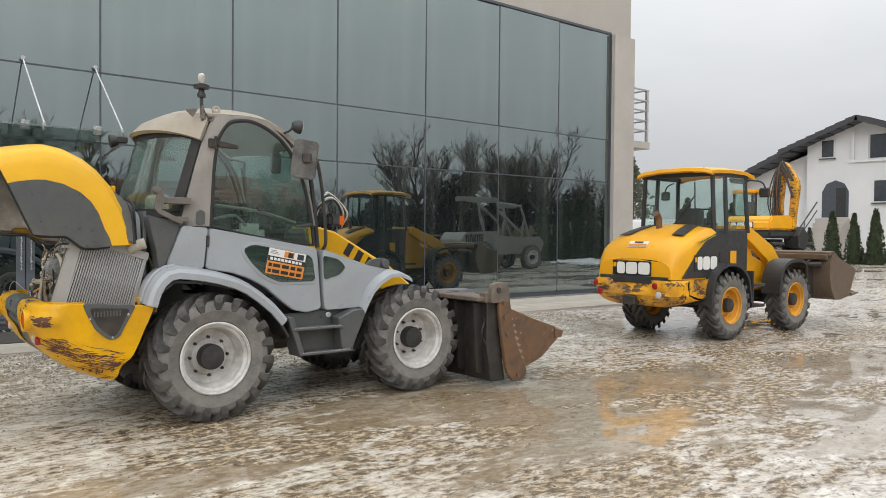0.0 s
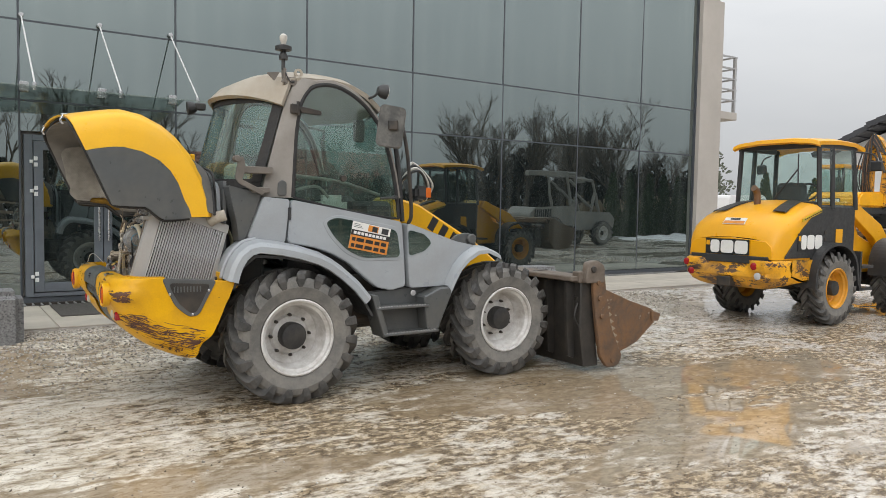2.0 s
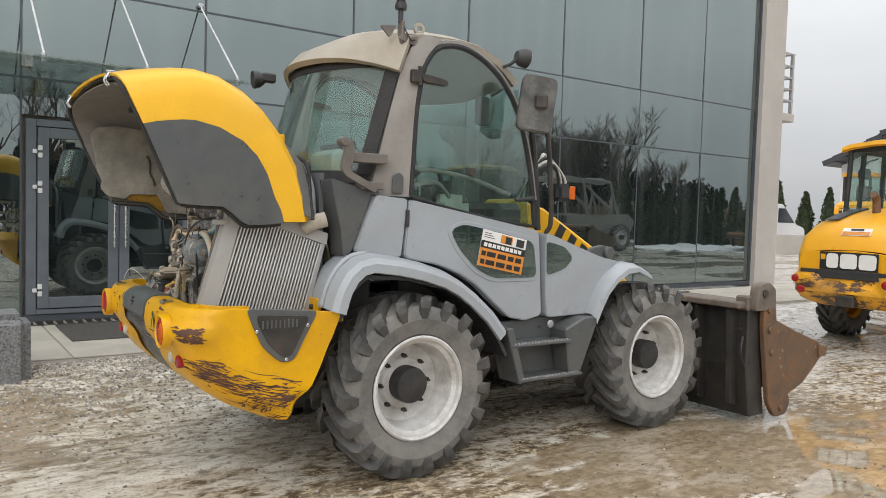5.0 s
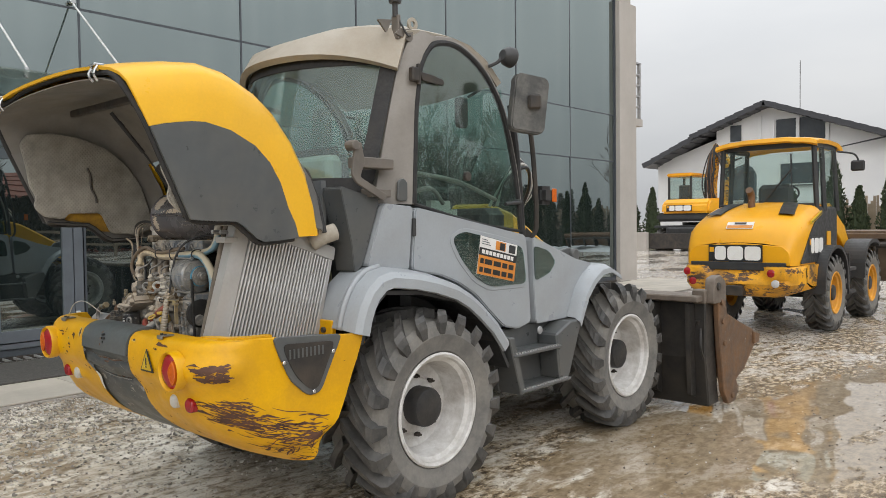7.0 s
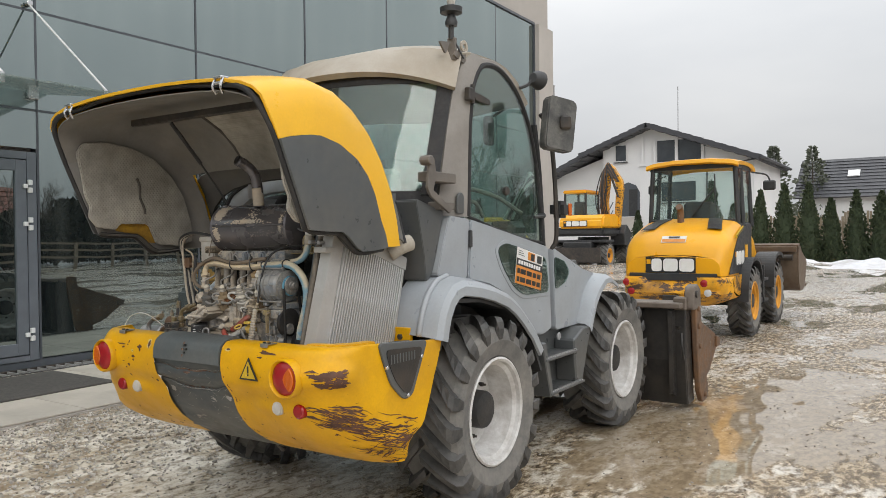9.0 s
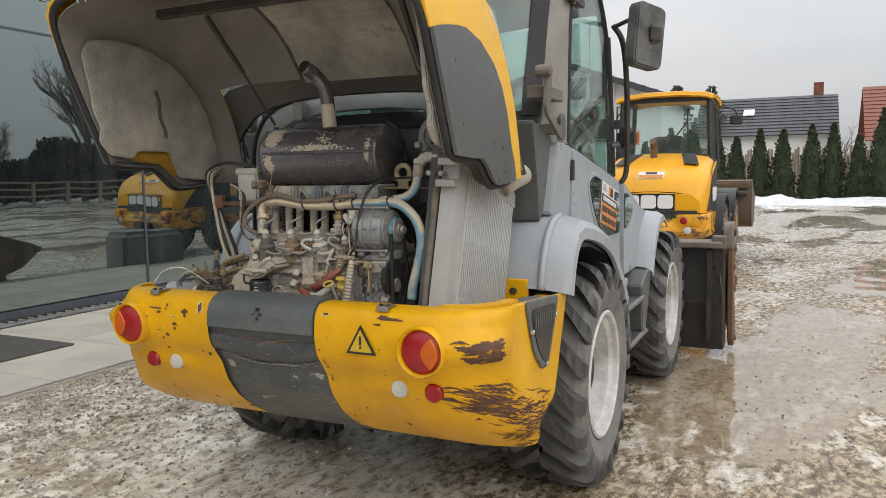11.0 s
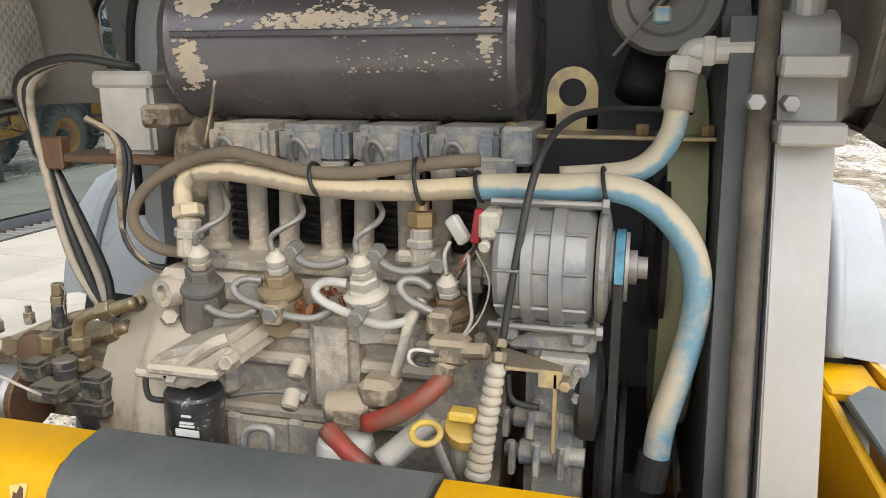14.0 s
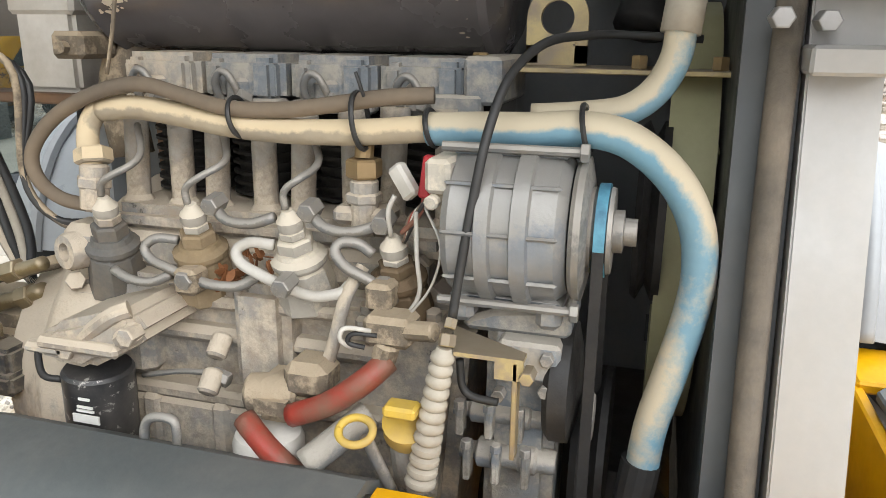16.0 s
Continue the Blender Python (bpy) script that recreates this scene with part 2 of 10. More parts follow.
GREY_PAINT = paint("light_grey_paint", (0.36, 0.385, 0.41), (0.31, 0.335, 0.36), 0.35, scale=3, dirt=(0.27, 0.25, 0.22), dirt_amount=0.25, bump=0.03)
DARK_GREY = paint("dark_grey_paint", (0.088, 0.094, 0.096), (0.066, 0.071, 0.073), 0.34, scale=4, dirt=(0.2, 0.18, 0.15), dirt_amount=0.25, bump=0.05)
BUMPER_GREY = paint("dusty_grey_bumper_paint", (0.088, 0.100, 0.102), (0.070, 0.079, 0.081), 0.5, scale=5, dirt=(0.22, 0.21, 0.19), dirt_amount=0.30, bump=0.15, chips=(0.25, 0.235, 0.21), chip_level=0.685, chip_scale=14, chip_stretch=(1, 0.5, 1.5))
DARK_SCRAPED = paint("scraped_dark_grey_paint", (0.066, 0.075, 0.078), (0.046, 0.051, 0.053), 0.42, scale=4, dirt=(0.25, 0.23, 0.2), dirt_amount=0.3, chips=(0.3, 0.27, 0.24), chip_level=0.63, chip_stretch=(1, 0.35, 2.0), chip_scale=8)
CAB_GREY = paint("taupe_cab_paint", (0.27, 0.25, 0.225), (0.23, 0.21, 0.19), 0.5, scale=4, dirt=(0.16, 0.14, 0.12), dirt_amount=0.35)
ROOF_GREY = paint("pale_roof_paint", (0.42, 0.38, 0.32), (0.36, 0.32, 0.26), 0.55, scale=3, dirt=(0.26, 0.2, 0.13), dirt_amount=0.4)
BLACK = paint("black_plastic", (0.022, 0.023, 0.025), (0.035, 0.036, 0.037), 0.5, scale=8, dirt=(0.09, 0.08, 0.07), dirt_amount=0.12)
RUBBER_SEAL = paint("black_rubber_seal", (0.018, 0.018, 0.019), None, 0.7, scale=20, dirt=(0.08, 0.07, 0.06), dirt_amount=0.2)
TYRE = paint("dusty_tyre_rubber", (0.115, 0.112, 0.106), (0.17, 0.163, 0.152), 0.85, scale=7, dirt=(0.27, 0.25, 0.22), dirt_amount=0.6, bump=0.25, fine=60)
RIM_WHITE = paint("dirty_white_rim", (0.68, 0.67, 0.655), (0.54, 0.53, 0.51), 0.42, scale=9, dirt=(0.22, 0.18, 0.14), dirt_amount=0.5, chips=(0.20, 0.085, 0.04), chip_level=0.69, chip_scale=18)
RIM_YELLOW = paint("orange_rim", (0.75, 0.33, 0.015), None, 0.45, scale=6, dirt=(0.25, 0.15, 0.06), dirt_amount=0.35)
HUB = paint("dark_hub_iron", (0.018, 0.018, 0.019), (0.032, 0.030, 0.028), 0.55, scale=14, dirt=(0.11, 0.095, 0.08), dirt_amount=0.2, bump=0.25)
RUST = paint("rusty_steel", (0.165, 0.10, 0.062), (0.088, 0.068, 0.054), 0.55, 0.25, scale=7, dirt=(0.27, 0.135, 0.058), dirt_amount=0.65, bump=0.45, chips=(0.36, 0.31, 0.25), chip_level=0.635, chip_scale=13)
STEEL_DARK = paint("dark_oily_steel", (0.03, 0.029, 0.028), (0.06, 0.05, 0.042), 0.5, 0.3, scale=8, dirt=(0.13, 0.1, 0.075), dirt_amount=0.3, bump=0.2)
STEEL_PALE = paint("worn_pale_steel", (0.36, 0.355, 0.34), (0.26, 0.24, 0.215), 0.4, 0.6, scale=20, dirt=(0.2, 0.16, 0.12), dirt_amount=0.35, bump=0.1)
CHROME = paint("bright_steel", (0.62, 0.62, 0.62), (0.5, 0.5, 0.5), 0.22, 1.0, scale=12, bump=0.02)
ALUMINIUM = paint("dull_aluminium", (0.5, 0.5, 0.51), (0.42, 0.42, 0.43), 0.5, 0.55, scale=10, dirt=(0.3, 0.27, 0.22), dirt_amount=0.3)
CONCRETE = paint("pale_concrete", (0.47, 0.435, 0.40), (0.41, 0.38, 0.345), 0.85, scale=1.2, dirt=(0.34, 0.31, 0.28), dirt_amount=0.3, bump=0.25, fine=40)
PAVING = paint("paving_slab", (0.52, 0.47, 0.40), (0.45, 0.41, 0.35), 0.75, scale=1.5, dirt=(0.3, 0.27, 0.23), dirt_amount=0.4, bump=0.2, fine=70)
FRAME_GREY = paint("anthracite_frame", (0.075, 0.085, 0.098), None, 0.4, scale=6, bump=0.02)
ALU_FRAME = paint("grey_door_frame", (0.13, 0.145, 0.165), None, 0.4, scale=6, bump=0.02)
WHITE_PAINT = paint("white_fitting", (0.75, 0.75, 0.74), None, 0.4, scale=9)
GRANITE = paint("grey_granite", (0.30, 0.30, 0.30), (0.13, 0.13, 0.135), 0.75, scale=60, chips=(0.06, 0.06, 0.062), chip_level=0.55, chip_scale=85, dirt=(0.12, 0.12, 0.12), dirt_amount=0.4, bump=0.4, fine=140)
MAT_DARK = paint("door_mat_fibre", (0.06, 0.055, 0.05), (0.1, 0.09, 0.08), 0.95, scale=30, bump=0.6)
WHITE_RENDER = paint("white_house_render", (0.74, 0.74, 0.74), (0.68, 0.68, 0.69), 0.9, scale=0.6, bump=0.1, fine=25)
ROOF_DARK = paint("dark_roof_sheet", (0.045, 0.046, 0.052), (0.065, 0.065, 0.07), 0.5, scale=1.0, bump=0.1, fine=20)
TIMBER = paint("grey_fence_timber", (0.22, 0.17, 0.12), (0.15, 0.115, 0.085), 0.85, scale=3, bump=0.3)


def glass_dark():
    n = Nodes("tinted_facade_glass")
    wav = n.noise(0.7, 2, 0.4)
    wav2 = n.noise(2.6, 1, 0.4)
    nb = n.bump(wav2, 0.014, 0.03, n.bump(wav, 0.022, 0.1))
    stain = n.noise(1.3, 6, 0.6, (2.6, 2.6, 0.16))
    r = n.ramp(stain, (0.45, 0.004), (0.8, 0.035))
    c = n.mix(n.ramp(stain, (0.46, 0.0), (0.72, 0.8)), (0.010, 0.014, 0.015), (0.055, 0.062, 0.060))
    return n.done(c, r, nb, 0.0, IOR=3.4, Specular_Tint=(0.87, 1.0, 0.985, 1))


def clear_glass(name, tint, rough=0.02, dust=0.12, ior=1.45):
    """A pane: mostly seen through, with gloss and a little dust."""
    n = Nodes(name)
    out = n.t.nodes["Material Output"]
    tr = n.add("ShaderNodeBsdfTransparent", Color=(*tint, 1))
    gl = n.add("ShaderNodeBsdfGlossy", Roughness=rough)
    di = n.add("ShaderNodeBsdfDiffuse", Color=(0.38, 0.42, 0.39, 1))
    lw = n.add("ShaderNodeLayerWeight", Blend=0.5)
    pw = n.add("ShaderNodeMath")
    pw.operation = "POWER"
    n.link(lw.outputs["Facing"], pw.inputs[0])
    pw.inputs[1].default_value = 4.0
    fr = n.add("ShaderNodeMath")
    fr.operation = "MULTIPLY_ADD"
    n.link(pw.outputs[0], fr.inputs[0])
    fr.inputs[1].default_value = 0.5
    fr.inputs[2].default_value = ((ior - 1) / (ior + 1)) ** 2
    m1 = n.add("ShaderNodeMixShader")
    n.link(fr.outputs[0], m1.inputs[0])
    n.link(tr.outputs[0], m1.inputs[1])
    n.link(gl.outputs[0], m1.inputs[2])
    d = n.ramp(n.noise(5, 7, 0.65), (0.4, dust * 0.3), (0.75, dust * 1.7))
    m2 = n.add("ShaderNodeMixShader")
    n.link(d, m2.inputs[0])
    n.link(m1.outputs[0], m2.inputs[1])
    n.link(di.outputs[0], m2.inputs[2])
    n.link(m2.outputs[0], out.inputs["Surface"])
    return n.mat


def ground_material():
    """Thawing yard: smooth grey ice, worn through to brown melt where the machines drive, with shallow puddles."""
    n = Nodes("thawing_yard")

    def math_node(op, a, b):
        m = n.add("ShaderNodeMath")
        m.operation = op
        for k, v in enumerate((a, b)):
            if hasattr(v, "is_linked"):
                n.link(v, m.inputs[k])
            else:
                m.inputs[k].default_value = v
        return m.outputs[0]

    large = n.noise(0.30, 4, 0.5, (0.6, 1, 1), "Object", 0.5)
    mid = n.noise(1.3, 6, 0.6, (0.55, 1, 1), "Object", 0.5)
    fine = n.noise(6.5, 10, 0.66, (0.5, 1, 1), "Object", 0.35)
    small = n.noise(19.0, 10, 0.72, (0.6, 1, 1), "Object", 0.3)
    grit = n.noise(70.0, 5, 0.7)
    sx = n.add("ShaderNodeSeparateXYZ")
    n.link(n.co.outputs["Object"], sx.inputs[0])
    # the driven lane beside the machines has thawed furthest
    lane = math_node("SUBTRACT", 1.0, math_node("MULTIPLY", math_node("ABSOLUTE", math_node("SUBTRACT", sx.outputs["Y"], 4.4), 0.0), 0.34))
    along = math_node("SUBTRACT", 1.45, math_node("MULTIPLY", math_node("ABSOLUTE", math_node("SUBTRACT", sx.outputs["X"], 7.6), 0.0), 0.150))
    melt_raw = math_node("ADD", math_node("MINIMUM", lane, along), math_node("MULTIPLY", math_node("SUBTRACT", large, 0.5), 2.4))
    melt = n.ramp(melt_raw, (0.15, 0.0), (0.75, 1.0))
    # ice lies in scraps, more of it outside the lane
    shift = math_node("ADD", math_node("MULTIPLY", large, 0.40), math_node("MULTIPLY", mid, 0.55))
    level = math_node("ADD", math_node("ADD", math_node("MULTIPLY", fine, 0.65), math_node("MULTIPLY", small, 0.20)), shift)
    level = math_node("ADD", math_node("SUBTRACT", level, math_node("MULTIPLY", melt, 0.120)), 0.105)
    # ice level rises towards low x, leaving paler ground behind the machine
    level = math_node("ADD", level, math_node("MINIMUM", math_node("MULTIPLY", math_node("MAXIMUM", math_node("SUBTRACT", 3.4, sx.outputs["X"]), 0.0), 0.022), 0.075))
    ice_mask = n.ramp(math_node("MULTIPLY", level, 0.5), (0.445, 0.0), (0.478, 0.6), (0.535, 1.0))
    brown = n.mix(n.ramp(small, (0.42, 0.0), (0.58, 1.0)), (0.125, 0.088, 0.052), (0.47, 0.37, 0.245))
    brown = n.mix(n.ramp(grit, (0.56, 0.0), (0.68, 0.5)), brown, (0.36, 0.31, 0.25))
    brown = n.mix(n.ramp(mid, (0.56, 0.0), (0.72, 0.7)), brown, (0.36, 0.215, 0.085))
    # trodden tan ice at one end of the yard, cleaner grey ice towards the open side
    drift = math_node("ADD", math_node("SUBTRACT", math_node("MULTIPLY", sx.outputs["X"], 0.09), math_node("MULTIPLY", sx.outputs["Y"], 0.06)), math_node("SUBTRACT", math_node("MULTIPLY", large, 1.2), 0.42))
    clean = n.ramp(drift, (0.0, 0.0), (0.55, 1.0))
    pale = n.mix(clean, (0.82, 0.765, 0.67), (0.78, 0.745, 0.70))
    ice = n.mix(n.ramp(fine, (0.36, 0.0), (0.62, 1.0)), n.mix(clean, (0.58, 0.505, 0.395), (0.60, 0.55, 0.485)), pale)
    ice = n.mix(n.ramp(small, (0.40, 0.75), (0.50, 0.0)), ice, (0.30, 0.235, 0.16))
    ice = n.mix(n.ramp(grit, (0.58, 0.0), (0.64, 0.75)), ice, (0.15, 0.115, 0.075))
    c = n.mix(ice_mask, brown, ice)
    pool = n.noise(0.62, 5, 0.55, (0.5, 1, 1), "Object", 0.6)
    wet_raw = math_node("ADD", math_node("ADD", pool, math_node("MULTIPLY", melt, 0.026)), math_node("MULTIPLY", math_node("SUBTRACT", fine, 0.5), -0.26))
    wet = n.ramp(wet_raw, (0.530, 0.0), (0.560, 1.0))
    damp = n.ramp(wet_raw, (0.46, 0.0), (0.55, 0.30))
    c = n.mix(damp, c, n.mix(1.0, c, (0.76, 0.71, 0.62), "MULTIPLY"))
    c = n.mix(n.ramp(wet, (0.0, 0.0), (1.0, 0.66)), c, n.mix(clean, (0.235, 0.17, 0.10), (0.36, 0.31, 0.245)))
    r0 = n.mix(ice_mask, n.ramp(small, (0.4, 0.09), (0.62, 0.38)), n.ramp(small, (0.4, 0.06), (0.62, 0.20)))
    r = n.mix(wet, r0, (0.010, 0.010, 0.010))
    relief = n.mix(0.22, n.mix(0.35, fine, small), grit)
    dry = math_node("SUBTRACT", 1.0, wet)
    bp = n.add("ShaderNodeBump", Distance=0.06)
    rugged = math_node("SUBTRACT", 0.46, math_node("MULTIPLY", ice_mask, 0.33))
    n.link(math_node("ADD", math_node("MULTIPLY", dry, rugged), 0.0015), bp.inputs["Strength"])
    n.link(relief, bp.inputs["Height"])
    return n.done(c, r, bp.outputs[0], 0.0)


GLASS_FACADE = glass_dark()
GLASS_CAB = clear_glass("green_cab_glass", (0.80, 0.91, 0.88), 0.01, 0.05, 1.95)
GLASS_CAB_REAR = clear_glass("dusty_rear_glass", (0.70, 0.82, 0.79), 0.02, 0.09, 1.7)
GLASS_PALE = clear_glass("pale_cab_glass", (0.91, 0.96, 0.945), 0.01, 0.03, 1.5)
GLASS_CANOPY = clear_glass("canopy_glass", (0.84, 0.90, 0.88), 0.04, 0.30)
GROUND = ground_material()


# ---- ground: one sheet to the horizon, rising a little towards the building ----
def rise(x, y):
    k = min(max((y - 7.0) / 1.8, 0.0), 1.0)
    return 0.17 * k * k * (3 - 2 * k)


def axis_lines(lo, hi, step, far):
    mid = list(np.arange(lo, hi + 1e-6, step))
    out, d = [], step
    a, b = lo, hi
    while b < far:
        d *= 1.35
        a, b = a - d, b + d
        mid = [a] + mid + [b]
    return mid


def ground_height(x, y):
    near = max(0.0, 1 - max(abs(x - 5) - 14, abs(y - 3) - 12, 0) / 20)
    p = Vector((x * 0.55, y * 0.9, 0.3))
    q = Vector((x * 2.1, y * 3.2, 1.7))
    return rise(x, y) + near * (0.016 * noise.noise(p) + 0.009 * noise.noise(q))


def build_ground():
    xs, ys = axis_lines(-4, 16, 0.11, 900), axis_lines(-3, 9.2, 0.11, 900)
    verts = [(x, y, ground_height(x, y)) for y in ys for x in xs]
    w = len(xs)
    faces = [(j * w + i, j * w + i + 1, (j + 1) * w + i + 1, (j + 1) * w + i) for j in range(len(ys) - 1) for i in range(w - 1)]
    me = bpy.data.meshes.new("ground")
    me.from_pydata(verts, [], faces)
    me.polygons.foreach_set("use_smooth", [True] * len(faces))
    me.materials.append(GROUND)
    tagged(new("ground", me), "wet thawing yard of brown gravel, grey ice and shallow puddles", "ground", kind="structure")


build_ground()

# ---- the glass building ----
FY = 10.89
COLS = [13.43, 11.80, 10.11, 8.32, 6.50, 4.70, 2.85, 1.05, -0.75, -2.55, -4.35, -6.15, -7.95, -9.75]
BASE, L2, L1, TOP = 0.27, 2.622, 3.557, 5.88
wall_front = tagged(part("wall_front", join(
    box(-9.75, 14.17, FY + 0.0, FY + 0.4, TOP, 8.2, 0.01), box(13.47, 14.17, FY - 0.12, FY + 0.4, -0.2, TOP + 0.004),
    box(-9.75, 13.47, FY + 0.12, FY + 0.4, -0.2, TOP)), CONCRETE), "pale concrete wall framing a glass front", "wall", kind="structure")
wall_side = tagged(part("wall_side", box(13.77, 14.165, FY + 0.404, FY + 14, -0.2, 8.2), CONCRETE), "plain pale concrete side wall", "wall", kind="structure")
wall_back = tagged(part("wall_back", box(-9.75, 14.1, FY + 14, FY + 14.4, -0.2, 8.2), CONCRETE), "plain pale concrete back wall", "wall", kind="structure")
building_roof = tagged(part("building_roof", box(-9.8, 14.1, FY + 0.41, FY + 14, 7.9, 8.1), CONCRETE), "flat concrete roof", "roof", kind="structure")
plinth = tagged(part("plinth", box(-9.75, 13.45, FY - 0.03, FY + 0.11, 0.0, BASE), FRAME_GREY), "dark metal plinth under the glass", "plinth", kind="structure")

DOOR_X0, DOOR_X1, DOOR_TOP = 1.09, 2.81, 2.22
curtain_wall = thing("curtain_wall", 2, FY, 0, "dark mirrored glass curtain wall with thin black joints", "glass facade", kind="structure")
rng = random.Random(3)
for a, b in zip(COLS[1:], COLS):
    for z0, z1 in ((BASE, L2), (L2, L1), (L1, TOP)):
        lo = DOOR_TOP + 0.03 if z0 == BASE and abs(a - 1.05) < 0.01 else z0
        pane = part("pane", box(a + 0.012, b - 0.012, FY, FY + 0.03, lo + 0.012, z1 - 0.012), GLASS_FACADE, curtain_wall)
        pane.rotation_euler = (rng.uniform(-0.004, 0.004), 0, rng.uniform(-0.004, 0.004))
for x in COLS:
    part("mullion", box(x - 0.011, x + 0.011, FY - 0.004, FY + 0.10, BASE, TOP), FRAME_GREY, curtain_wall)
for z in (L2, L1, TOP - 0.012):
    part("transom", box(COLS[-1], COLS[0], FY - 0.002, FY + 0.09, z - 0.010, z + 0.010), FRAME_GREY, curtain_wall)
part("edge_frame", box(COLS[0] + 0.012, COLS[0] + 0.04, FY - 0.03, FY + 0.1, BASE, TOP), FRAME_GREY, curtain_wall)
part("edge_frame", box(COLS[-1], COLS[0] + 0.04, FY - 0.03, FY + 0.1, TOP, TOP + 0.05), FRAME_GREY, curtain_wall)


def entrance_door():
    door = thing("door_1", 1.95, FY, 0.22, "grey aluminium glass door with white hinges, closed", "door", kind="structure")
    x0, x1, z0, z1 = DOOR_X0, DOOR_X1, 0.275, DOOR_TOP
    y0, y1 = FY - 0.05, FY + 0.03
    for a, b, c, d in ((x0, x0 + 0.09, z0, z1), (x1 - 0.09, x1, z0, z1), (x0 + 0.09, x1 - 0.09, z1 - 0.07, z1), (x0 + 0.09, x1 - 0.09, z0, z0 + 0.05)):
        part("frame", box(a, b, y0, y1, c, d, 0.004), ALU_FRAME, door)
    xm = 1.95
    for a, b in ((x0 + 0.1, xm - 0.004), (xm + 0.004, x1 - 0.1)):
        leaf = part("leaf", join(box(a, a + 0.1, y0 - 0.012, y0 + 0.05, z0 + 0.06, z1 - 0.08, 0.004), box(b - 0.1, b, y0 - 0.012, y0 + 0.05, z0 + 0.06, z1 - 0.08, 0.004),
                                 box(a + 0.1, b - 0.1, y0 - 0.012, y0 + 0.05, z1 - 0.18, z1 - 0.08, 0.004), box(a + 0.1, b - 0.1, y0 - 0.012, y0 + 0.05, z0 + 0.06, z0 + 0.17, 0.004)), ALU_FRAME, door)
        part("glass", box(a + 0.1, b - 0.1, y0 + 0.012, y0 + 0.03, z0 + 0.17, z1 - 0.18), GLASS_FACADE, leaf)
    for zz in (0.52, 1.55, 1.9):
        for xx in (x0 + 0.095, x1 - 0.095):
            part("hinge", join(box(xx - 0.04, xx + 0.0, y0 - 0.03, y0 - 0.006, zz - 0.02, zz + 0.02, 0.004), box(xx + 0.004, xx + 0.045, y0 - 0.03, y0 - 0.006, zz - 0.06, zz - 0.012, 0.004), box(xx + 0.004, xx + 0.045, y0 - 0.03, y0 - 0.006, zz + 0.012, zz + 0.06, 0.004)), WHITE_PAINT, door, "white hinge")
    for xx in (xm - 0.055, xm + 0.055):
        part("pull_handle", join(tube([(xx, y0 - 0.07, 0.95), (xx, y0 - 0.07, 1.65)], 0.014, 10), cyl((xx, y0 - 0.07, 1.02), (xx, y0 - 0.01, 1.02), 0.009), cyl((xx, y0 - 0.07, 1.58), (xx, y0 - 0.01, 1.58), 0.009)), CHROME, door, "brushed steel pull handle")


entrance_door()

# paved strip along the front, slab by slab, with a drain grating at the glass
pavement = tagged(part("pavement", box(-9.7, 14.3, 8.78, FY - 0.34, -0.1, 0.188), CONCRETE), "pale paving strip along the glass front", "pavement", kind="structure")
slab_mesh = {}
for i in range(26):
    for j in range(2):
        x0, y0 = -7.0 + i * 0.82, 8.79 + j * 0.88
        key = "slab"
        if key not in slab_mesh:
            ob = part("paving_slab", box(x0 + 0.004, x0 + 0.816, y0 + 0.004, y0 + 0.876, 0.19, 0.205, 0.004), PAVING, pavement)
            slab_mesh[key] = (ob, x0, y0)
        else:
            src, sx, sy = slab_mesh[key]
            ob = src.copy()
            scene.collection.objects.link(ob)
            ob.location = src.location + Vector((x0 - sx, y0 - sy, 0))
drain = thing("drain_grating", 3, FY - 0.2, 0.2, "galvanised drain grating along the glass", "drain grating", kind="structure")
part("channel", join(box(-9.7, 13.4, FY - 0.34, FY - 0.30, -0.05, 0.207), box(-9.7, 13.4, FY - 0.07, FY - 0.03, -0.05, 0.207), box(-9.7, 13.4, FY - 0.3, FY - 0.07, -0.05, 0.15)), STEEL_DARK, drain)
part("bars", join(*[box(-2 + i * 0.09, -1.985 + i * 0.09, FY - 0.3, FY - 0.07, 0.185, 0.206) for i in range(165)]), ALUMINIUM, drain)
single("door_mat", box(1.3, 2.72, 9.5, 10.45, 0.205, 0.22, 0.005), MAT_DARK, "worn dark doormat on the paving before the door", "doormat")

# granite blocks standing along the paving
block = single("granite_block", box(-0.15, 0.86, 8.30, 8.76, 0.06, 0.62, 0.07, 3), GRANITE, "rough grey granite block beside the paving", "stone block", "granite blocks")
for x in (-3.4, 6.87, -6.5):
    copy_thing(block, pose(x, 8.53, 0.37))


def canopy():
    c = thing("door_canopy", 1.0, FY, 2.7, "glass door canopy hung on thin white rods", "canopy")
    for x0, x1 in ((-3.0, 0.62), (0.64, 2.96)):
        bm = slab([(FY - 0.03, 2.80), (FY - 1.4, 2.62), (FY - 1.4, 2.605), (FY - 0.03, 2.785)], x0, x1, "x")
        part("glass", bm, GLASS_CANOPY, c)
    for x in (-2.35, -0.6, 0.23, 1.08, 1.93, 2.78):
        part("rod", tube([(x, FY - 0.02, 3.61), (x + 0.02, FY - 1.18, 2.68)], 0.009, 8), WHITE_PAINT, c)
        part("bracket", cyl((x, FY - 0.004, 3.61), (x, FY - 0.06, 3.61), 0.03, 14, 0.006), CHROME, c)
        part("clamp", cyl((x + 0.02, FY - 1.18, 2.6), (x + 0.02, FY - 1.18, 2.68), 0.022, 12, 0.004), CHROME, c)
        part("wall_clamp", box(x - 0.03, x + 0.07, FY - 0.06, FY - 0.004, 2.72, 2.84, 0.006), CHROME, c)


canopy()


